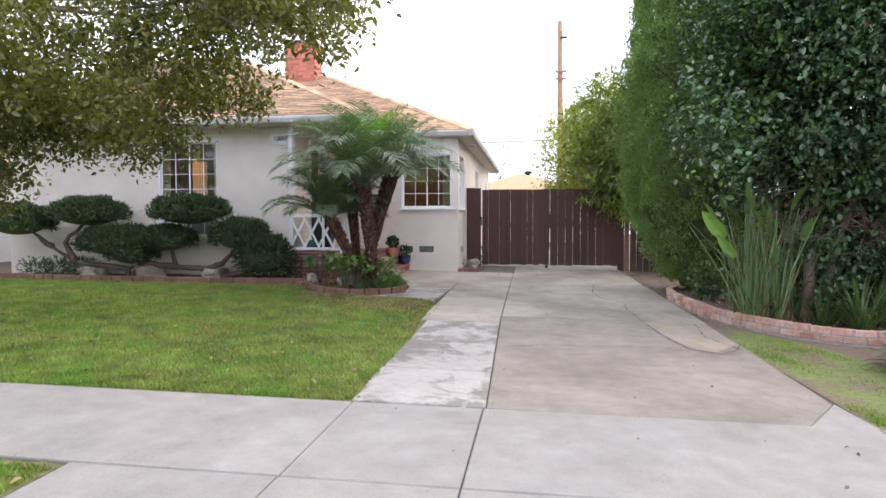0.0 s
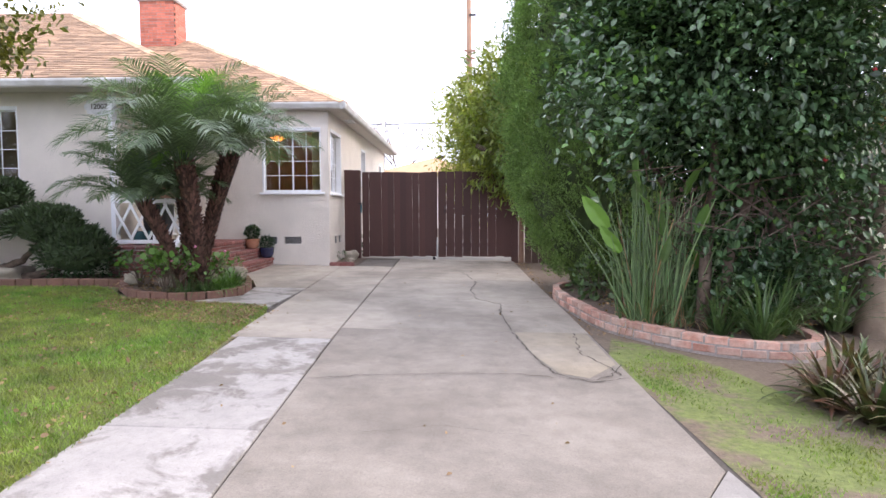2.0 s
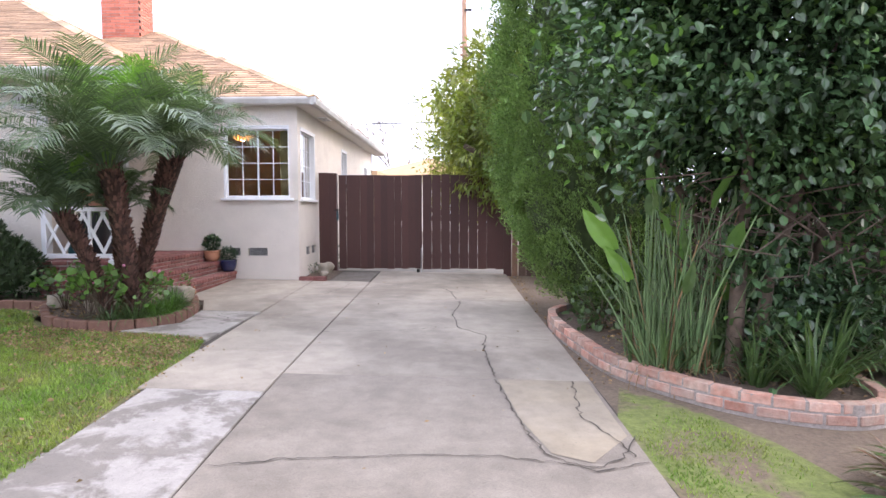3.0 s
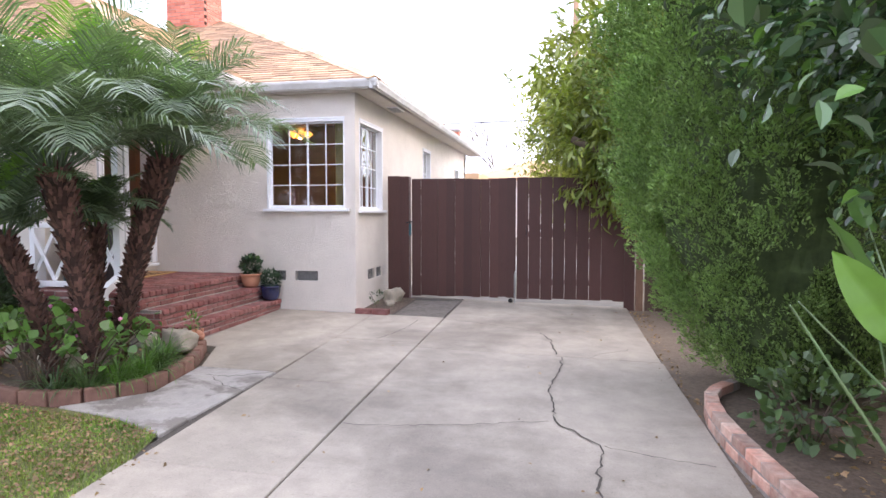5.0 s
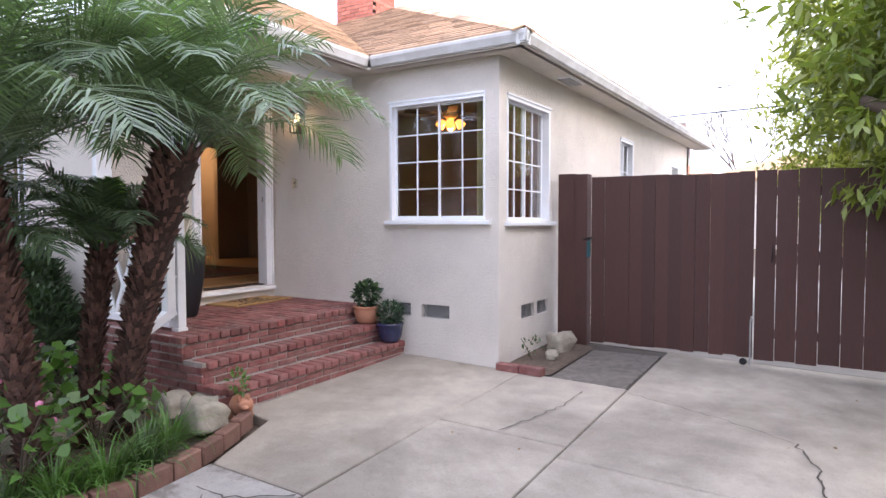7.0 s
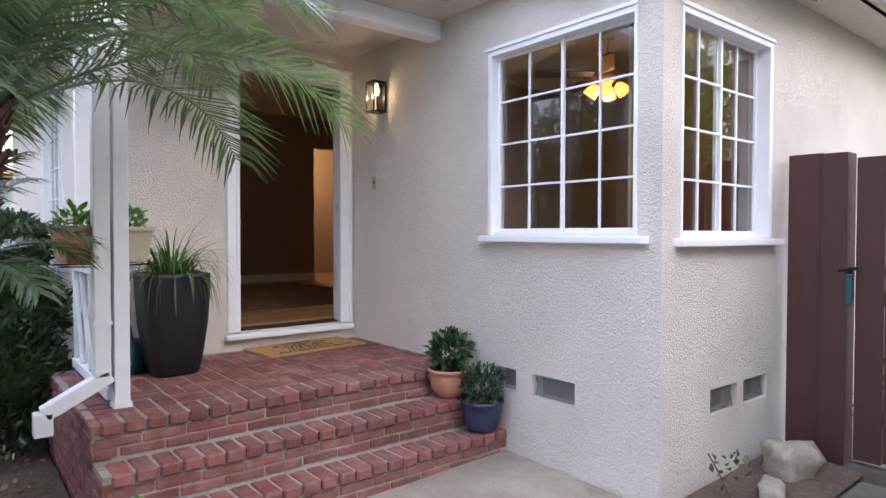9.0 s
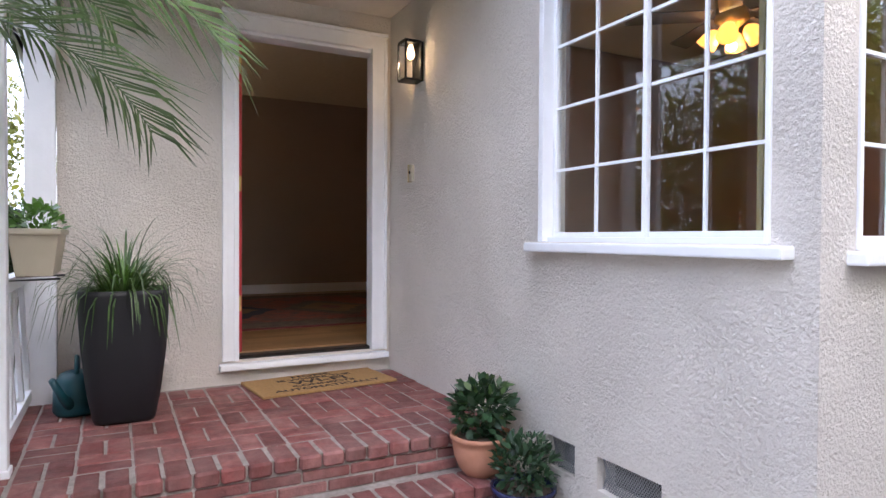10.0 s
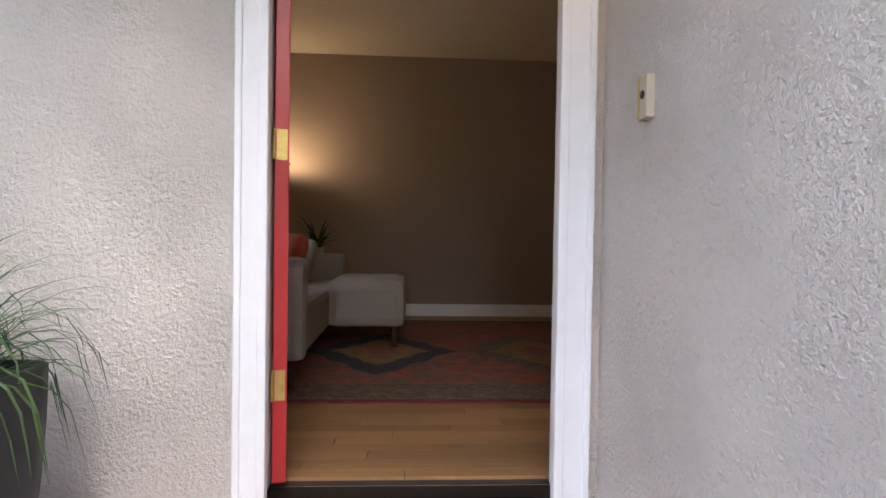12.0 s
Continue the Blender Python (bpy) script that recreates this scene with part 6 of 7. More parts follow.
palm(-2.07, 10.40, 0.0, -2.21, 10.17, 1.68, 40, 1.54, 0.086, 51, "tall pygmy date palm with arching feathery fronds", 7)
palm(-2.42, 11.06, 0.0, -1.98, 11.25, 1.86, 36, 1.46, 0.100, 52, "leaning pygmy date palm beside the brick steps", 4)
palm(-2.26, 10.22, 0.0, -2.80, 10.22, 1.15, 26, 1.12, 0.064, 53, "short leaning pygmy date palm with silvery fronds", 3)
palm(-2.50, 10.86, 0.0, -2.66, 11.12, 1.20, 18, 0.80, 0.050, 54, "small young pygmy date palm behind the others", 2)

# ---- planting under the palms ----
for k, (x, y, n) in enumerate(((-1.86, 10.38, 130), (-1.98, 10.18, 110), (-1.80, 10.62, 130), (-1.84, 10.88, 110), (-1.98, 11.12, 90), (-2.2, 10.09, 70))):
    c = thing("grass_clump", "glossy green strap-leaf border grass in the bed", "plant", x, y, gz(x, y) + 0.05, group="border grass clumps")
    straps("foliage", 0, 0, 0, n, 0.36, 0.0085, STRAP if k % 2 else BRIGHTLEAF, c, 0.9, 60 + k, 1.2, 0.10)
for k, (x, y, h) in enumerate(((-2.50, 10.14, 0.46), (-2.02, 10.28, 0.46), (-2.34, 10.12, 0.52), (-2.72, 10.52, 0.45), (-3.15, 10.75, 0.5), (-2.85, 11.0, 0.5), (-2.28, 10.85, 0.40))):
    c = thing("geranium", "woody geranium with round green leaves", "plant", x, y, gz(x, y) + 0.05, group="geraniums under the palms")
    g = random.Random(70 + k)
    ends = []
    st = bmesh.new()
    for j in range(15):
        a, r = g.uniform(0, 6.28), g.uniform(0.1, 0.36)
        e = Vector((r * math.cos(a), r * math.sin(a), h * g.uniform(0.6, 1.1)))
        tube(st, [(0, 0, -0.03), (e.x * 0.3, e.y * 0.3, e.z * 0.55), e], 0.005, 5)
        ends.append(e)
    tagged(part("stem_mass", st, BARK, c), "bare woody stems", kind="stuff")
    gp = np.random.default_rng(80 + k)
    p = np.concatenate([np.array(e) + gp.normal(0, 0.05, (4, 3)) for e in ends])
    leaves_at("foliage", p, gp.normal(size=p.shape), 0.085, BRIGHTLEAF, c, 0.2, 1.05, gp)
    for j in (0, 1):
        fb = bmesh.new()
        bmesh.ops.create_icosphere(fb, subdivisions=1, radius=0.02, matrix=Matrix.Translation(ends[j] + Vector((0, 0, 0.07))))
        part("bloom", fb, PINK, c, "small pink bloom")
rock(-2.02, 11.42, 0.10, 0.17, 0.13, 0.14, 3)
rock(-2.62, 10.62, 0.07, 0.2, 0.13, 0.1, 4)
rock(-3.35, 10.95, 0.07, 0.2, 0.12, 0.11, 5)
rock(-2.5, 11.55, 0.07, 0.16, 0.12, 0.09, 6)
rock(-7.0, 11.55, 0.12, 0.3, 0.2, 0.16, 7)
rock(-5.6, 11.55, 0.10, 0.35, 0.2, 0.13, 8)
rock(-8.3, 11.6, 0.10, 0.35, 0.2, 0.15, 9)
animal = thing("animal_pot", "small terracotta animal-shaped pot with a sprig", "plant pot", -2.08, 11.80, gz(-2.1, 11.8) + 0.02)
bm = bmesh.new()
for cx, cy, cz, rx, ry, rz in ((0, 0, 0.10, 0.10, 0.08, 0.085), (0.09, -0.05, 0.13, 0.05, 0.045, 0.045), (0.13, -0.075, 0.12, 0.025, 0.025, 0.02), (0.07, -0.08, 0.18, 0.018, 0.012, 0.03), (0.10, -0.02, 0.18, 0.018, 0.012, 0.03), (0.05, 0.04, 0.03, 0.025, 0.025, 0.04), (0.05, -0.05, 0.03, 0.025, 0.025, 0.04), (-0.06, 0.04, 0.03, 0.025, 0.025, 0.04), (-0.06, -0.05, 0.03, 0.025, 0.025, 0.04)):
    bmesh.ops.create_uvsphere(bm, u_segments=16, v_segments=10, radius=1, matrix=Matrix.Translation((cx, cy, cz)) @ Matrix.Diagonal((rx, ry, rz, 1)))
part("pot_body", bm, TERRACOTTA, animal, "", True)
leafy("sprig", (-0.02, 0, 0.26), (0.07, 0.07, 0.10), 60, 0.05, BRIGHTLEAF, animal, 0.5, 0.5, 90)
weed = thing("rose_stem", "thin bare weedy stem beside the rock", "plant", -0.92, 14.5, gz(-0.9, 14.5))
bm = bmesh.new()
tube(bm, [(0, 0, 0), (-0.06, -0.02, 0.14), (-0.12, -0.03, 0.24)], 0.004, 5)
part("stem", bm, BARK, weed)
leafy("foliage", (-0.02, 0, 0.16), (0.12, 0.08, 0.10), 26, 0.05, STRAP, weed, 0.2, 0.6, 91)
gp_ = thing("back_plant", "green potted plant just behind the gate post", "plant", -0.62, 16.0, 0.05)
leafy("foliage", (0, 0, 0.3), (0.18, 0.15, 0.28), 120, 0.08, CAMELLIA, gp_, 0.3, 0.5, 92)


# ---- cloud-pruned junipers along the front wall ----
def needles(name, centre, radii, count, size, material, parent, seed):
    g = np.random.default_rng(seed)
    d = g.normal(size=(count, 3))
    d /= np.linalg.norm(d, axis=1, keepdims=True)
    d[:, 2] = np.where(d[:, 2] < -0.45, -d[:, 2], d[:, 2])
    lump = 1 + 0.15 * np.sin(d[:, :1] * 7 + seed) * np.cos(d[:, 1:2] * 6) + g.normal(0, 0.03, (count, 1))
    p = np.asarray(centre) + d * lump * np.asarray(radii) * g.uniform(0.82, 1.0, (count, 1))
    return leaves_at(name, p, d + np.array([0, 0, 0.4]), size, material, parent, 0.2, 0.28, g)


def cloud_tree(x, y, pads, limbs, seed, label):
    o = thing("topiary", label, "shrub", x, y, gz(x, y) + 0.03, group="cloud-pruned shrubs by the front wall")
    for i, pts in enumerate(limbs):
        bm = bmesh.new()
        g = random.Random(seed + i)
        path = []
        for a, b in zip(pts, pts[1:]):
            for k in range(4):
                s = k / 4
                path.append(tuple(a[j] + (b[j] - a[j]) * s + g.uniform(-0.02, 0.02) for j in range(3)))
        path.append(pts[-1])
        tube(bm, path, 0.05, 8, [0.068 - 0.042 * k / (len(path) - 1) for k in range(len(path))])
        part("limb", bm, BARK, o, "twisted grey-brown limb", True)
    for i, (cx, cz, rx, rz, cy) in enumerate(pads):
        core_ = bmesh.new()
        bmesh.ops.create_icosphere(core_, subdivisions=3, radius=1, matrix=Matrix.Translation((cx, cy, cz)) @ Matrix.Diagonal((rx * 0.84, 0.36, rz * 0.78, 1)))
        pad = part("pad", core_, TOPIARY, o, "dense clipped needle pad", True)
        tagged(needles("needle_mass", (cx, cy, cz), (rx, 0.46, rz), int(5200 * rx), 0.10, TOPIARY, pad, seed * 10 + i), kind="stuff")
    return o


cloud_tree(-7.35, 11.5, [(-0.95, 1.28, 0.80, 0.30, 0.0), (-0.2, 0.68, 0.95, 0.32, -0.05), (-2.45, 1.12, 0.75, 0.34, -0.1), (0.15, 0.52, 0.5, 0.30, -0.2)],
           [[(0, 0, -0.05), (-0.15, 0, 0.2), (-1.2, -0.05, 0.3), (-1.75, -0.05, 0.62)], [(-1.2, -0.05, 0.3), (-1.5, 0, 0.7), (-0.95, 0, 1.15)], [(-1.75, -0.05, 0.62), (-2.2, 0, 0.9)], [(0, 0, 0.0), (0.2, 0, 0.3), (-0.1, 0, 0.6)]], 101, "cloud-pruned dark juniper with twisting limbs")
cloud_tree(-5.64, 11.5, [(-0.45, 1.30, 0.80, 0.30, 0.0), (0.62, 0.82, 0.58, 0.32, 0.0), (1.12, 0.42, 0.55, 0.38, -0.05), (-0.9, 0.75, 0.5, 0.26, -0.05)],
           [[(0.1, 0, -0.05), (-0.1, 0, 0.18), (-0.75, 0, 0.22), (-0.85, 0, 0.55), (-0.45, 0, 1.1)], [(-0.1, 0, 0.18), (0.3, 0, 0.35), (0.6, 0, 0.7)], [(-0.75, 0, 0.22), (-1.4, -0.02, 0.3), (-1.9, 0, 0.15)], [(0.1, 0, 0.0), (0.8, 0, 0.15), (1.1, 0, 0.3)]], 102, "cloud-pruned dark juniper below the front window")
for k, (x, y) in enumerate(((-9.6, 11.6), (-9.0, 11.5), (-8.6, 11.7), (-4.2, 11.5), (-4.6, 11.35))):
    c = thing("low_shrub", "low leafy shrub at the foot of the wall", "shrub", x, y, gz(x, y) + 0.05, group="low shrubs by the wall")
    leafy("foliage", (0, 0, 0.16), (0.38, 0.25, 0.20), 420, 0.075, STRAP if k < 3 else CAMELLIA, c, 0.5, 0.35, 110 + k, 0.7)

# ---- tall juniper beside the drive ----
jun = thing("juniper_tree", "tall dense columnar juniper in feathery green plumes", "tree", 3.46, 11.62, gz(3.4, 11.6))
bm = bmesh.new()
tube(bm, [(0, 0, -0.1), (0.05, 0, 1.5), (0, 0.1, 5.0)], 0.12, 10, [0.14, 0.11, 0.03])
tube(bm, [(0.0, -0.1, 0.05), (-0.2, -0.5, 0.03), (-0.3, -0.9, 0.0)], 0.05, 8, [0.07, 0.05, 0.02])
part("trunk", bm, BARK, jun)


def jun_r(z):
    return np.interp(z, [0.0, 0.5, 1.3, 2.2, 3.6, 5.2, 6.2, 7.0], [0.50, 0.72, 0.94, 1.0, 0.99, 0.80, 0.5, 0.1])


# added solid core, coloured dark so the gaps between tufts look shaded
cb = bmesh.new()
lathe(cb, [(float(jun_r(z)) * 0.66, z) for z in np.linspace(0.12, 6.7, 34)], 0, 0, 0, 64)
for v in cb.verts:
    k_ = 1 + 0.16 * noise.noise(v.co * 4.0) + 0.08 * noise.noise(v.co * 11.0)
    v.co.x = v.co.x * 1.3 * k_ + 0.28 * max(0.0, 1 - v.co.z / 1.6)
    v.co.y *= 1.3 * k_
part("inner_mass", cb, SHADED_CORE, jun, "solid core coloured dark for shade between tufts")
# upright flame-shaped tufts in loose vertical columns
g = np.random.default_rng(120)
P, D = [], []
for k in range(1850):
    z = 0.12 + 6.5 * g.random() ** 0.95
    a = g.uniform(0, 2 * np.pi)
    if np.cos(a - 0.5) > 0.35 and g.random() < 0.40:
        continue
    column = 0.5 + 0.5 * np.sin(a * 13 + 1.2 * np.sin(z * 1.3))
    lobe = 0.5 + 0.5 * np.sin(a * 5 + 1.3 * np.sin(z * 1.7)) * np.sin(z * 3.1 + 2 * np.sin(a * 2))
    r = jun_r(z) * (0.69 + 0.13 * lobe + 0.12 * column + g.uniform(-0.03, 0.03))
    out = np.array([np.cos(a), np.sin(a), 0.0])
    axis = out * g.uniform(0.35, 0.75) + np.array([0, 0, 1.0]) + g.normal(0, 0.16, 3)
    axis /= np.linalg.norm(axis)
    tall_, wide = g.uniform(0.24, 0.46), g.uniform(0.085, 0.15)
    n = 220
    h_ = g.random((n, 1)) ** 0.8
    u = g.normal(size=(n, 3))
    u -= axis * (u @ axis)[:, None]
    u /= np.linalg.norm(u, axis=1, keepdims=True)
    girth = wide * np.sin(np.pi * (0.12 + 0.84 * h_)) ** 0.7 * (1 + 0.25 * np.sin(h_ * 9 + u[:, :1] * 5))
    P.append(np.array([r * np.cos(a) * 1.36 + 0.28 * max(0.0, 1 - z / 1.6), r * np.sin(a) * 1.35, z]) + axis * h_ * tall_ + u * girth)
    D.append(u * 0.8 + axis * 0.9 + out * 0.3)
P, D = np.concatenate(P), np.concatenate(D)
tagged(leaves_at("foliage", P, D, 0.036, JUNIPER, jun, 0.35, 0.40, g), "feathery green scale foliage in tufts", kind="stuff")

# ---- glossy hedge tree over the planter ----
cam_tree = thing("camellia_tree", "large dark glossy-leaved shrub tree with red blooms", "tree", 4.55, 8.9, gz(4.5, 8.9))
for pts, r in (([(-0.55, -0.45, 0), (-0.5, -0.4, 0.8), (-0.3, -0.1, 2.0), (-0.6, 0, 3.2)], 0.075), ([(-0.35, -0.4, 0), (-0.25, -0.4, 0.9), (0.3, -0.1, 2.2), (0.6, 0.1, 3.6)], 0.06), ([(0.3, 0.2, 0), (0.5, 0.2, 1.2), (1.0, 0.1, 2.6)], 0.06), ([(-0.1, 0.4, 0), (-0.5, 0.5, 1.4), (-1.2, 0.3, 2.4)], 0.05)):
    bm = bmesh.new()
    tube(bm, pts, r, 9, [r, r * 0.85, r * 0.6, r * 0.3][:len(pts)])
    part("trunk", bm, BARK, cam_tree, "", True)
g = np.random.default_rng(130)
tw = bmesh.new()
for k in range(90):
    x, y, z = g.uniform(-1.0, 1.8), g.uniform(-0.6, 0.5), g.uniform(0.9, 1.7)
    tube(tw, [(x, y, z), (x + g.uniform(-.25, .25), y - 0.15, z + g.uniform(-.2, .15)), (x + g.uniform(-.5, .5), y - 0.3, z + g.uniform(-.25, .25))], 0.006, 4)
tagged(part("twig_mass", tw, BARK, cam_tree), "bare brown inner twigs", kind="stuff")
# foliage in boughs: many clumps on an uneven crown
cl = []
while len(cl) < 1250:
    u = g.normal(size=3)
    u /= np.linalg.norm(u)
    r = g.uniform(0.35, 1.02)
    c = np.array([0.25, 0.1, 3.35]) + u * np.array([2.15, 1.55, 2.75]) * r
    low = (1.15 if c[1] < 0.4 else 0.45) + 0.25 * np.sin(c[0] * 3.1) + 0.85 * np.clip(0.6 - c[0], 0, 1)
    if c[2] > low and not (c[0] < -1.1 and c[2] < 2.25) and not (c[0] < -0.45 and c[2] < 1.6) and not (c[0] > 1.0 and c[1] < 0.35):
        cl.append((c, u))
cl += [(np.array([-1.75 - 0.1 * np.sin(k), -0.85 - 0.05 * k, 2.70 - 0.08 * k]) + g.normal(0, 0.16, 3), np.array([-0.8, -0.5, 0.1])) for k in range(9)]
P, D = [], []
for c, u in cl:
    n = 56
    P.append(c + g.normal(0, 0.15, (n, 3)))
    D.append(np.tile(u, (n, 1)) + g.normal(0, 0.6, (n, 3)))
P, D = np.concatenate(P), np.concatenate(D)
# sparse low sprays that hang down in front of the fence
low_p = np.stack([g.uniform(-0.5, 1.2, 130), g.uniform(-0.75, 0.6, 130), g.uniform(0.35, 1.3, 130)], 1)
P = np.concatenate([P, (low_p[:, None, :] + g.normal(0, 0.11, (130, 26, 3))).reshape(-1, 3)])
D = np.concatenate([D, g.normal(0, 0.8, (130 * 26, 3))])
tagged(oval_leaves("foliage", P, D, 0.086, CAMELLIA, cam_tree, 0.62, g), "dark glossy oval leaves", kind="stuff")
pick = g.random(len(P)) < 0.06
left = (P[:, 0] < -1.0) & (g.random(len(P)) < 0.15)
tagged(oval_leaves("young_foliage", P[pick | left] + g.normal(0, 0.05, P[pick | left].shape), D[pick | left], 0.080, BRIGHTLEAF, cam_tree, 0.62, g), "lighter young leaves", kind="stuff")
front = P[(P[:, 1] < -0.6) & (g.random(len(P)) < 0.006)]
fb = bmesh.new()
for p in front[:12]:
    bmesh.ops.create_icosphere(fb, subdivisions=1, radius=0.022, matrix=Matrix.Translation(p + np.array([0, -0.12, 0])))
tagged(part("bloom_mass", fb, REDBERRY, cam_tree), "small red blooms", kind="stuff")

# ---- bird of paradise and strap plants in the planter ----
def paddles(x, y, n, h, seed, label):
    o = thing("bird_of_paradise", label, "plant", x, y, gz(x, y) + 0.09, group="bird of paradise clumps")
    g = random.Random(seed)
    st, dry = bmesh.new(), bmesh.new()
    for k in range(n):
        a = g.uniform(0, 6.28)
        d = Vector((math.cos(a), math.sin(a), 0))
        b = Vector((g.uniform(-0.22, 0.22), g.uniform(-0.20, 0.20), -0.02)) + d * 0.04
        H = h * g.uniform(0.35, 1.12) ** 0.8
        lean = g.uniform(0.02, 0.30) if g.random() < 0.7 else g.uniform(0.30, 0.75)
        e = b + d * H * lean + Vector((g.uniform(-.08, .08), g.uniform(-.08, .08), H))
        withered = g.random() < 0.09
        r0 = g.uniform(0.006, 0.0105)
        tube(dry if withered else st, [b, b.lerp(e, 0.5) - d * H * lean * g.uniform(0.05, 0.22), e], 0.008, 5, [r0 * 1.25, r0 * 0.85, r0 * 0.5])
        if k % 6 == 0 and not withered:
            t = (e - b).normalized() + d * g.uniform(0.1, 0.5)
            blade("leaf", e, t, (g.uniform(-1, 1), g.uniform(-1, 1), 0.3), g.uniform(0.24, 0.42), g.uniform(0.035, 0.065), BRIGHTLEAF if k % 4 else STRAP, o)
    tagged(part("stalk_mass", st, STALK, o), "stiff grey-green stalks", kind="stuff")
    tagged(part("dry_stalk_mass", dry, DRYLEAF, o), "withered tan stalks", kind="stuff")
    straps("dry_skirt", 0, 0, 0, 110, 0.42, 0.009, DRYLEAF, o, 1.3, seed + 1, 1.0, 0.24)
    straps("young_blades", 0, 0, 0, 46, 0.62, 0.016, STRAP, o, 0.75, seed + 2, 0.4, 0.22)
    return o


paddles(3.50, 8.70, 105, 1.42, 141, "bird of paradise clump with stiff stalks and paddle leaves")
paddles(3.88, 8.72, 70, 1.35, 142, "bird of paradise clump with stiff stalks and paddle leaves")
big = thing("banana_leaf_plant", "single upright light green paddle leaf plant", "plant", 3.20, 8.60, gz(3.2, 8.6) + 0.09)
for k, (ex, ey, ez, L, w) in enumerate(((-0.17, -0.10, 1.05, 0.44, 0.085), (-0.04, -0.12, 0.80, 0.36, 0.065))):
    bm = bmesh.new()
    tube(bm, [(0, 0, -0.05), (ex * 0.4, ey * 0.4, ez * 0.6), (ex, ey, ez)], 0.01, 6)
    part("stalk", bm, STRAP, big)
    t, s = Vector((-0.62, -0.05, 0.75)).normalized(), Vector((0.75, -0.25, 0.6)).normalized()
    e = Vector((ex, ey, ez))
    blade("leaf", e, t, s, L, w, FRONDNEW, big, "broad light green blade", 0.15)
for k, (x, y, n, L) in enumerate(((4.42, 8.0, 70, 0.75), (4.75, 8.3, 60, 0.8), (4.1, 8.25, 40, 0.6), (5.4, 8.5, 60, 0.8))):
    c = thing("strap_plant", "dark arching strap-leaf clump in the planter", "plant", x, y, gz(x, y) + 0.09, group="strap-leaf clumps in the planter")
    straps("foliage", 0, 0, 0, n, L, 0.016, STRAP, c, 0.8, 150 + k, 0.8, 0.10)
for k, (x, y) in enumerate(((4.3, 8.5), (4.6, 8.6), (4.9, 8.9), (5.6, 9.2), (3.3, 10.2))):
    c = thing("ground_cover", "leafy shrub filling under the tree", "shrub", x, y, gz(x, y) + 0.09, group="leafy shrubs under the tree")
    st_ = bmesh.new()
    for j in range(7):
        a_ = j * 0.9 + k
        tube(st_, [(0, 0, -0.05), (0.1 * math.cos(a_), 0.1 * math.sin(a_), 0.2), (0.26 * math.cos(a_), 0.2 * math.sin(a_), 0.4)], 0.006, 5)
    tagged(part("stem_mass", st_, BARK, c), "thin woody stems", kind="stuff")
    leafy("foliage", (0, 0, 0.28), (0.38, 0.3, 0.30), 330, 0.085, CAMELLIA if k % 2 else STRAP, c, 0.3, 0.6, 160 + k, 0.7)
for k, (x, y) in enumerate(((4.22, 6.05), (4.55, 6.35), (4.75, 5.95), (4.35, 6.55), (5.0, 6.4), (5.1, 5.95), (4.12, 6.35), (4.65, 6.75), (4.45, 5.75))):
    c = thing("bromeliad", "red-tinged green bromeliad rosette on bare soil", "plant", x, y, gz(x, y) - 0.01, group="bromeliads")
    straps("foliage", 0, 0, 0, 60, 0.52, 0.034, BROMELIAD, c, 1.2, 170 + k, 0.55, 0.05)

# ---- pale trunk with sword leaves at the property edge ----
yp = thing("dracaena_tree", "pale thick trunk with hanging sword-like leaves", "tree", 6.0, 8.75, gz(6, 8.75))
bm = bmesh.new()
tube(bm, [(0, 0, -0.15), (0.08, 0, 0.7), (0.2, 0, 1.8), (0.35, 0, 3.2)], 0.2, 16, [0.24, 0.20, 0.17, 0.14])
part("trunk", bm, PALEBARK, yp, "", True)
straps("sword_leaves", 0.3, -0.1, 3.0, 120, 1.5, 0.030, STRAP, yp, 2.2, 180, 0.45, 0.2)
straps("sword_leaves", 0.35, -1.1, 3.2, 110, 1.35, 0.026, STRAP, yp, 2.3, 181, 0.40, 0.2)

# ---- long-leaved tree over the gate ----
lq = thing("mango_tree", "leafy tree with long drooping leaves over the gate", "tree", 3.7, 14.75, gz(3.7, 14.75))
for pts in ([(0, 0, -0.1), (-0.1, 0, 1.4), (-0.5, 0, 2.6), (-1.2, 0.1, 3.2)], [(-0.1, 0, 1.4), (0.3, 0.1, 2.6), (0.5, 0.1, 3.6)], [(-0.3, 0, 2.0), (-1.1, -0.1, 2.1), (-1.9, 0.1, 2.5)]):
    bm = bmesh.new()
    tube(bm, pts, 0.07, 8, [0.09, 0.07, 0.05, 0.02][:len(pts)])
    part("limb", bm, BARK, lq, "", True)
g = np.random.default_rng(190)
P, D = [], []
for k in range(1700):
    u = g.normal(size=3)
    u /= np.linalg.norm(u)
    c = np.array([-0.72, 0.65, 3.10]) + u * np.array([1.80, 1.6, 1.85]) * g.uniform(0.3, 1.0)
    if c[0] < -2.0 and c[2] < 2.2:
        continue
    n = 16
    P.append(c + g.normal(0, 0.07, (n, 3)))
    D.append(u + g.normal(0, 0.9, (n, 3)))
for k in range(9):
    c = np.array([-1.1 + 0.05 * g.normal(), -0.4 + 0.1 * g.normal(), 1.25 + 0.15 * k])
    P.append(c + g.normal(0, 0.12, (18, 3)))
    D.append(g.normal(0, 0.8, (18, 3)))
for k in range(7):
    c = np.array([-1.6 - 0.17 * k, -0.1, 3.0 + 0.05 * k]) + g.normal(0, 0.06, 3)
    P.append(c + g.normal(0, 0.06, (10, 3)))
    D.append(g.normal(0, 0.8, (10, 3)) + np.array([-0.6, 0, 0]))
P, D = np.concatenate(P), np.concatenate(D)
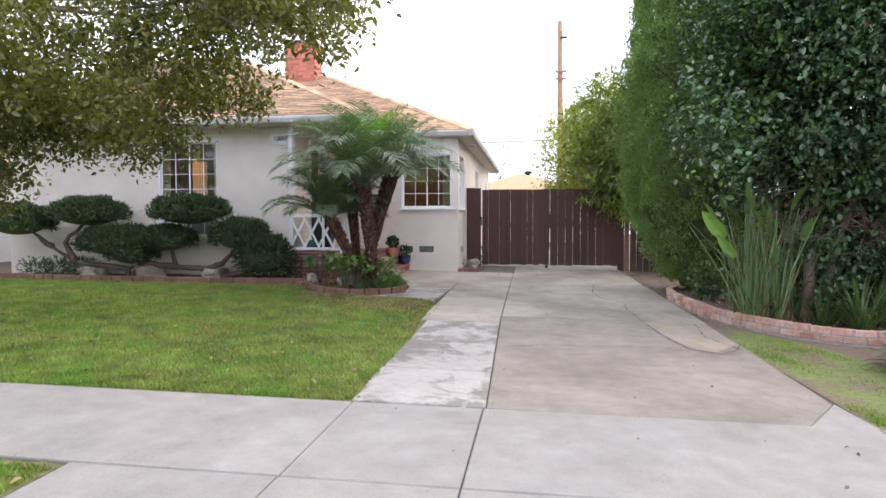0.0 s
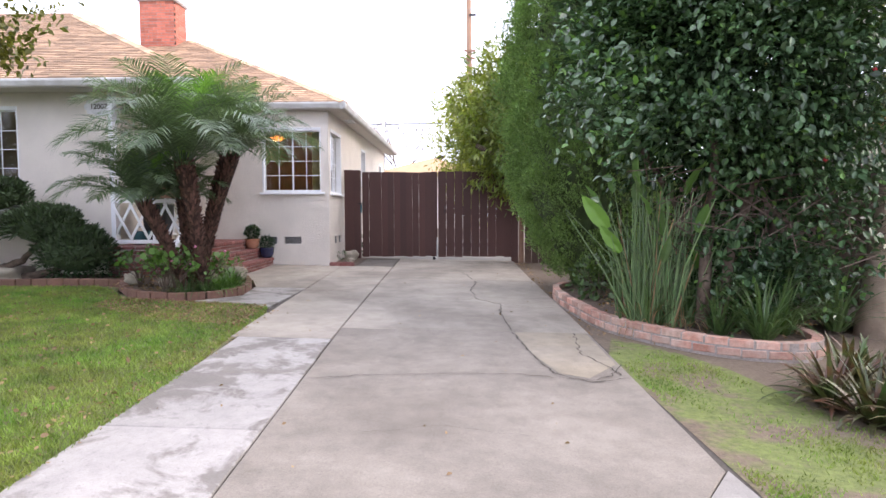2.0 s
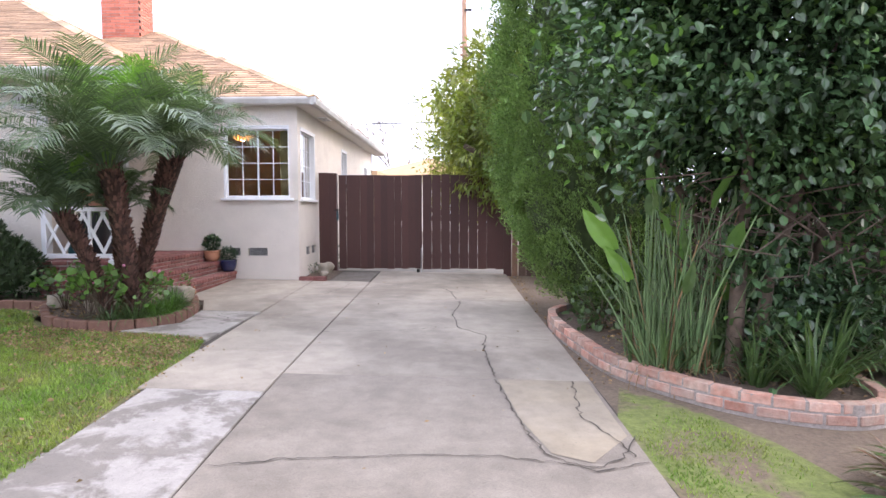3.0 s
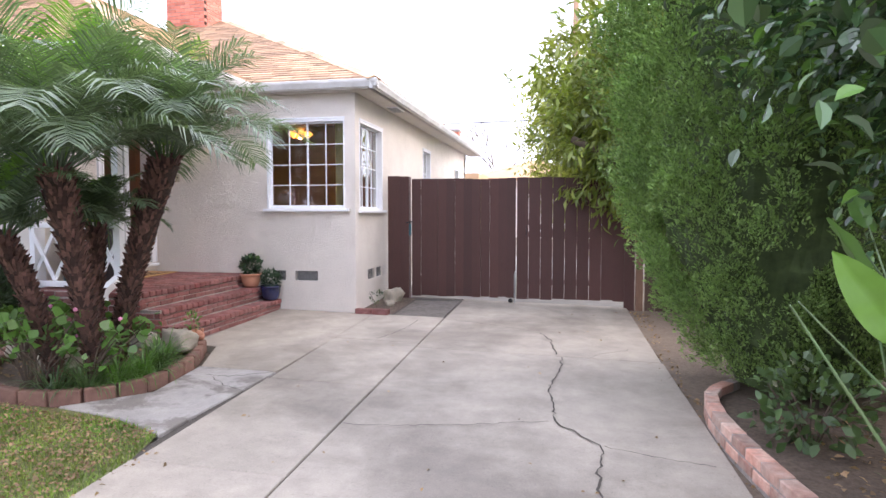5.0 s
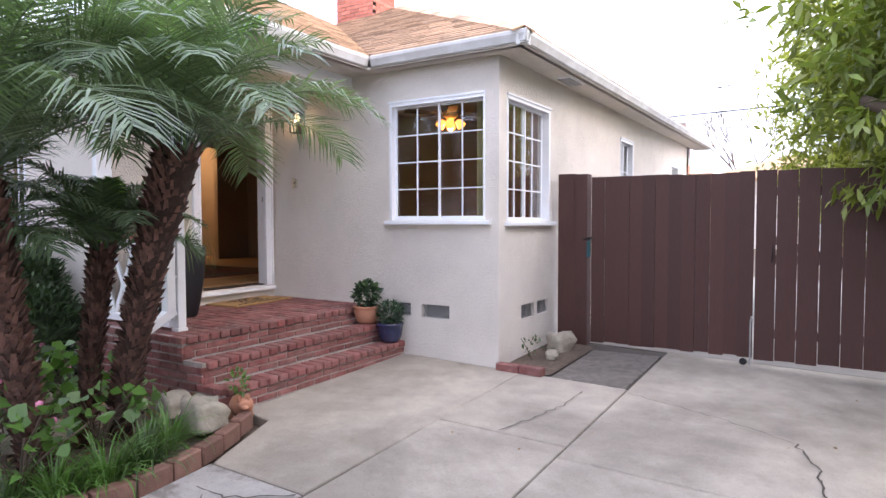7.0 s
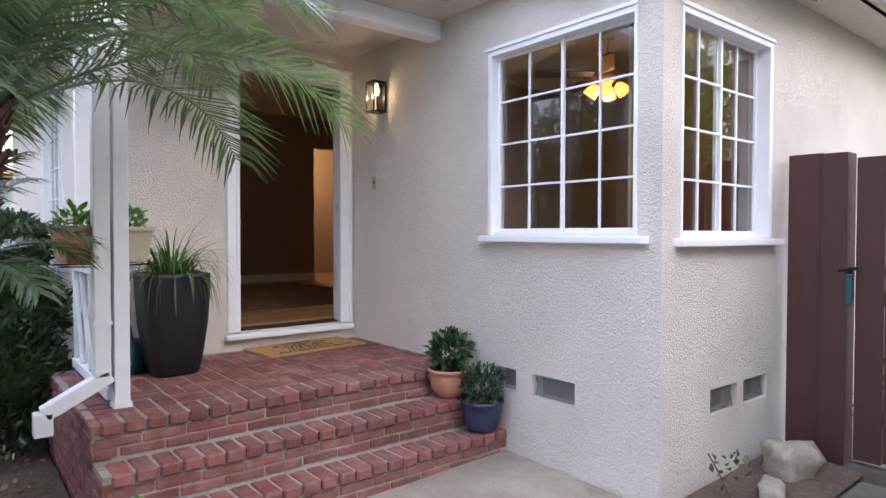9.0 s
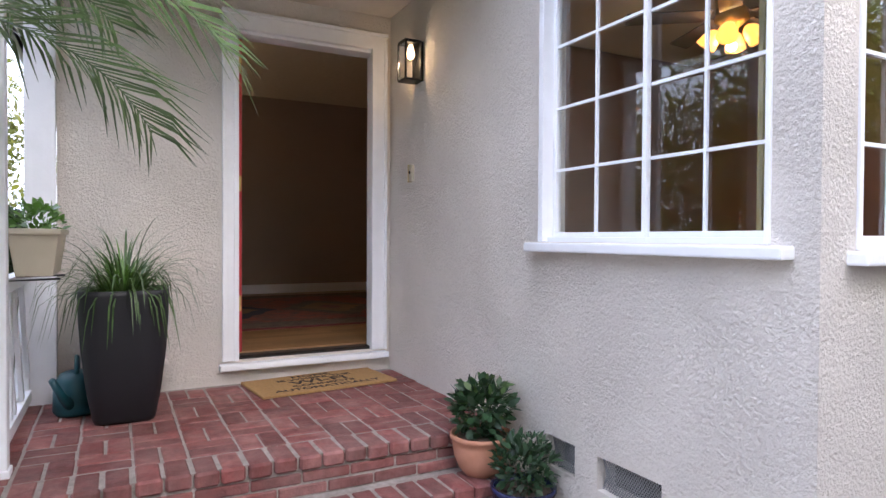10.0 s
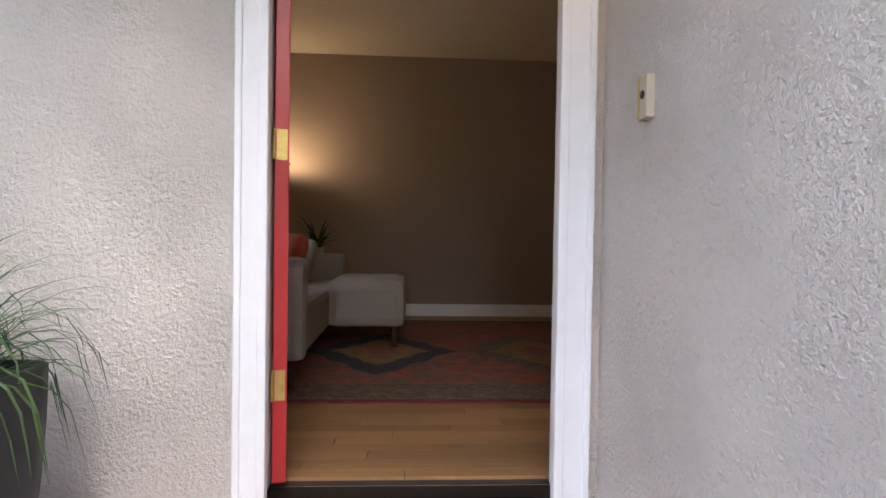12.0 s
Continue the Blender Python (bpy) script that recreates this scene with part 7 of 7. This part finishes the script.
tagged(leaves_at("foliage", P, D, 0.17, LOQUAT, lq, -0.1, 0.27, g, 0.35), "long pointed drooping leaves", kind="stuff")


# ---- street tree overhead, far trees ----
def crown(o, clumps, per, spread, size, wid, material, seed, droop=0.0, label="small leaves in loose sprays"):
    g = np.random.default_rng(seed)
    P = np.concatenate([np.asarray(c) + g.normal(0, spread, (per, 3)) for c in clumps])
    return tagged(leaves_at("foliage", P, g.normal(size=P.shape), size, material, o, 0.1, wid, g, droop), label, kind="stuff")


st = thing("street_tree", "spreading tree with low leafy boughs over the lawn", "tree", -8.2, 5.6, gz(-8.2, 5.6))
bm = bmesh.new()
tube(bm, [(0, 0, -0.1), (0.05, 0.1, 1.3), (0.4, 0.3, 2.4), (1.2, 0.7, 3.2)], 0.22, 12, [0.28, 0.21, 0.17, 0.12])
part("trunk", bm, BARK, st, "", True)
g = np.random.default_rng(200)
clumps = []
bm = bmesh.new()
for k in range(12):
    s = Vector((0.6, 0.5, 2.5 + 0.05 * k))
    e = Vector((g.uniform(2.2, 5.2), g.uniform(0.4, 2.8), g.uniform(2.5, 4.4)))
    tube(bm, [s, s.lerp(e, 0.5) + Vector((0, 0, 0.45)), e], 0.03, 6, [0.06, 0.035, 0.008])
# boughs: short leafy twigs that hang from the underside of the crown
while len(clumps) < 700:
    x, y = g.uniform(0.2, 5.5), g.uniform(0.2, 3.0)
    low = 2.72 + 0.20 * (x - 5.4) + 0.20 * math.sin(x * 2.3 + y) + 0.14 * math.sin(x * 5.1 + 2 * y)
    z = low + abs(g.normal(0, 1.1))
    edge = 5.5 - 0.22 * abs(z - low - 0.7) - 0.25 * math.sin(z * 4 + y * 2) ** 2
    if x < edge and z < 5.6:
        clumps.append(np.array([x, y, z]))
for s, e, n in (((5.0, 2.0, 3.9), (7.35, -0.4, 3.05), 28), ((4.8, 1.6, 3.8), (6.7, 0.7, 3.10), 26), ((4.6, 2.2, 4.1), (6.4, 1.2, 3.3), 18), ((4.8, 1.0, 4.0), (7.1, -0.1, 3.35), 26), ((4.4, 0.8, 3.6), (6.2, 0.4, 3.05), 16), ((4.8, 2.4, 4.4), (6.6, 2.2, 3.75), 16)):
    s, e = Vector(s), Vector(e)
    m_ = s.lerp(e, 0.5) + Vector((0, 0, 0.25))
    tube(bm, [s, m_, e], 0.012, 5, [0.022, 0.014, 0.004])
    for t in np.linspace(0.1, 1.0, n):
        p = s.lerp(m_, t * 2) if t < 0.5 else m_.lerp(e, t * 2 - 1)
        clumps.append(np.array(p) + g.normal(0, 0.13, 3) + np.array([0, 0, 0.02]))
tagged(part("branch_mass", bm, BARK, st), "thin grey branches", kind="stuff")
crown(st, clumps, 54, 0.115, 0.088, 0.48, STREETLEAF, 201)

yt = thing("yard_tree", "yellow-green leafy tree behind the gate", "tree", 2.65, 19.8, 0.2)
bm = bmesh.new()
tube(bm, [(0, 0, -0.3), (0, 0, 2.0), (0.2, 0, 3.6)], 0.12, 8, [0.16, 0.11, 0.05])
part("trunk", bm, BARK, yt)
g = np.random.default_rng(210)
crown(yt, [np.array([0, 0, 2.8]) + (lambda u: u / np.linalg.norm(u))(g.normal(size=3)) * np.array([2.1, 1.9, 2.3]) * g.uniform(0.4, 1) for _ in range(760)], 34, 0.17, 0.13, 0.36, FARTREE, 211)
bare = thing("bare_tree", "bare winter tree with fine twigs far behind", "tree", -3.2, 52, 0.0)
bm = bmesh.new()
rb = random.Random(5)


def fork(p, d, L, r, depth):
    e = p + d * L
    tube(bm, [p, p.lerp(e, 0.5) + Vector((rb.uniform(-.05, .05), 0, rb.uniform(-.05, .05))) * L, e], r, 4, [r, r * 0.8, r * 0.6])
    if depth:
        for _ in range(3):
            fork(e, (d + Vector((rb.uniform(-.8, .8), rb.uniform(-.5, .5), rb.uniform(-.1, .5)))).normalized(), L * 0.68, r * 0.58, depth - 1)


fork(Vector((0, 0, -0.3)), Vector((0, 0, 1)), 3.2, 0.16, 5)
tagged(part("branch_mass", bm, BARK, bare), "bare grey branches", kind="stuff")

# ---- pole, wires, far roofs ----
pole = thing("utility_pole", "tall brown wooden utility pole with crossarm hardware", "utility pole", 1.96, 36.4, 0)
bm = bmesh.new()
tube(bm, [(0, 0, -0.5), (0, 0, 6), (-0.05, 0, 12.6)], 0.15, 12, [0.19, 0.17, 0.13])
part("shaft", bm, POLEWOOD, pole, "", True)
for z in (9.3, 9.7):
    boxed("crossarm", -0.30, 0.30, -0.2, -0.12, z, z + 0.1, POLEWOOD, pole)
for x, z in ((-0.25, 9.8), (0.25, 9.8), (0.05, 11.9)):
    bm = bmesh.new()
    lathe(bm, [(0.03, 0), (0.05, 0.04), (0.03, 0.08), (0.04, 0.12)], x, -0.16, z, 10)
    part("insulator", bm, GALV, pole)
boxed("bracket", -0.03, 0.35, -0.2, -0.1, 11.6, 11.7, BLACKMETAL, pole)


def cable(p0, p1, sag, r=0.012):
    bm = bmesh.new()
    a, b = Vector(p0), Vector(p1)
    tube(bm, [a.lerp(b, k / 12) - Vector((0, 0, sag * 4 * (k / 12) * (1 - k / 12))) for k in range(13)], r, 5)
    return tagged(part("cable", bm, CABLE), "thin black overhead cable", "cable", "overhead cables")


cable((-9.0, 28, 7.2), (1.8, 36.3, 10.3), 0.3, 0.010)
cable((-30, 36.4, 6.7), (1.8, 36.4, 7.0), 0.2, 0.016)
cable((1.8, 36.4, 6.9), (30, 37, 6.6), 0.2, 0.016)
cable((1.9, 36.3, 9.7), (5.5, 22, 6.0), 0.4)
cable((1.9, 36.3, 9.3), (-1.2, 23.9, 4.3), 0.5)
cable((-30, 37, 5.9), (1.9, 36.5, 5.95), 0.1, 0.03)
mast = thing("service_mast", "white service mast pipe on the house roof edge", "mast", -1.22, 23.7, 2.9)
bm = bmesh.new()
tube(bm, [(0, 0, -0.2), (0, 0, 1.5)], 0.05, 10)
part("pipe", bm, TRIM, mast)
bm = bmesh.new()
lathe(bm, [(0.06, 1.48), (0.075, 1.5), (0.06, 1.56)], 0, 0, 0, 12)
part("cap", bm, TRIM, mast)


def far_house(name, x0, x1, y0, y1, zw, zr, walls, roofm, label, vent=False):
    o = thing(name, label, "house", (x0 + x1) / 2, (y0 + y1) / 2, 0)
    cx, cy = (x0 + x1) / 2, (y0 + y1) / 2
    boxed("wall", x0 - cx, x1 - cx, y0 - cy, y1 - cy, -0.8, zw, walls, o)
    h = min(x1 - x0, y1 - y0) / 2 + 0.4
    a, b = (x1 - x0) / 2 + 0.4, (y1 - y0) / 2 + 0.4
    r = (a - h, 0) if a > b else (0, b - h)
    v = [(-a, -b, zw), (a, -b, zw), (a, b, zw), (-a, b, zw), (-r[0], -r[1], zr), (r[0], r[1], zr), (-a, -b, zw - 0.15), (a, -b, zw - 0.15), (a, b, zw - 0.15), (-a, b, zw - 0.15)]
    f = ([(0, 1, 5, 4), (1, 2, 5), (2, 3, 4, 5), (3, 0, 4)] if a > b else [(0, 1, 4), (1, 2, 5, 4), (2, 3, 5), (3, 0, 4, 5)]) + [(0, 6, 7, 1), (1, 7, 8, 2), (2, 8, 9, 3), (3, 9, 6, 0), (6, 9, 8, 7)]
    raw("house_roof", v, f, roofm, o)
    if vent:
        bm = bmesh.new()
        lathe(bm, [(0.12, 0), (0.12, 0.25), (0.28, 0.28), (0.30, 0.42), (0.2, 0.5)], 0.5, -0.5, zr - 0.35, 14)
        part("roof_vent", bm, BLACKMETAL, o, "round dark roof vent")
    for k, x in enumerate((x0 - cx + 1.2, x1 - cx - 2.2)):
        w = boxed("house_window", x, x + 1.1, y0 - cy - 0.03, y0 - cy, 0.8, 2.1, TRIM, o)
        # opaque panes, coloured black for the unlit rooms behind them
        boxed("house_pane", x + 0.06, x + 1.04, y0 - cy - 0.045, y0 - cy - 0.03, 0.86, 2.04, VOID, w)
        wb = boxed("house_window", x, x + 1.1, y1 - cy, y1 - cy + 0.03, 0.8, 2.1, TRIM, o)
        boxed("house_pane", x + 0.06, x + 1.04, y1 - cy + 0.03, y1 - cy + 0.045, 0.86, 2.04, VOID, wb)
    return o


far_house("far_house", -4.2, 3.2, 44, 52, 3.6, 5.0, STUCCO, TANROOF, "tan-roofed low house behind the yards", True)
far_house("neighbour_house", -24, -14.2, 12.5, 24, 2.7, 4.4, SIDING, TANROOF, "white-sided neighbouring house with a brown roof")
far_house("neighbour_house", 10, 20, 10, 22, 2.9, 4.8, STUCCO, TANROOF, "pale stucco neighbouring house beyond the hedge")
far_house("street_house", -16, -4, -28, -19, 2.9, 5.0, STUCCO, TANROOF, "pale stucco house across the street")
far_house("street_house", 2, 15, -28, -19, 2.9, 5.0, SIDING, TANROOF, "white-sided house across the street")
fc = thing("far_chimney", "small red brick chimney far behind", "chimney", -4.55, 40, 4.2)
boxed("stack", -0.3, 0.3, -0.3, 0.3, -1.2, 1.7, CHIMNEYBRICK, fc)
boxed("cap", -0.36, 0.36, -0.36, 0.36, 1.7, 1.85, MORTAR, fc, 0.02)
boxed("base_roof", -3, 1.5, -1.0, 3, -4.6, -0.6, TANROOF, fc)
for k, (x, y, h) in enumerate(((-9, -14, 6.5), (3, -13, 7.5), (11, -15, 6), (9.3, 3.0, 6.5), (-14, 8, 5), (9.5, 15, 7), (-11.5, 1.5, 7), (-17, 4, 8), (-21, 9, 8), (-13, 4.5, 6))):
    t_ = thing("garden_tree", "leafy green tree along the street", "tree", x, y, -0.5, group="trees along the street")
    bm = bmesh.new()
    tube(bm, [(0, 0, -0.2), (0.1, 0, h * 0.35), (0, 0.1, h * 0.7)], 0.15, 8, [0.24, 0.16, 0.05])
    part("trunk", bm, BARK, t_)
    g = np.random.default_rng(220 + k)
    crown(t_, [np.array([0, 0, h * 0.62]) + (lambda u: u / np.linalg.norm(u))(g.normal(size=3)) * np.array([2.3, 2.3, h * 0.36]) * g.uniform(0.35, 1) for _ in range(150)], 20, 0.25, 0.2, 0.45, STREETLEAF, 230 + k)
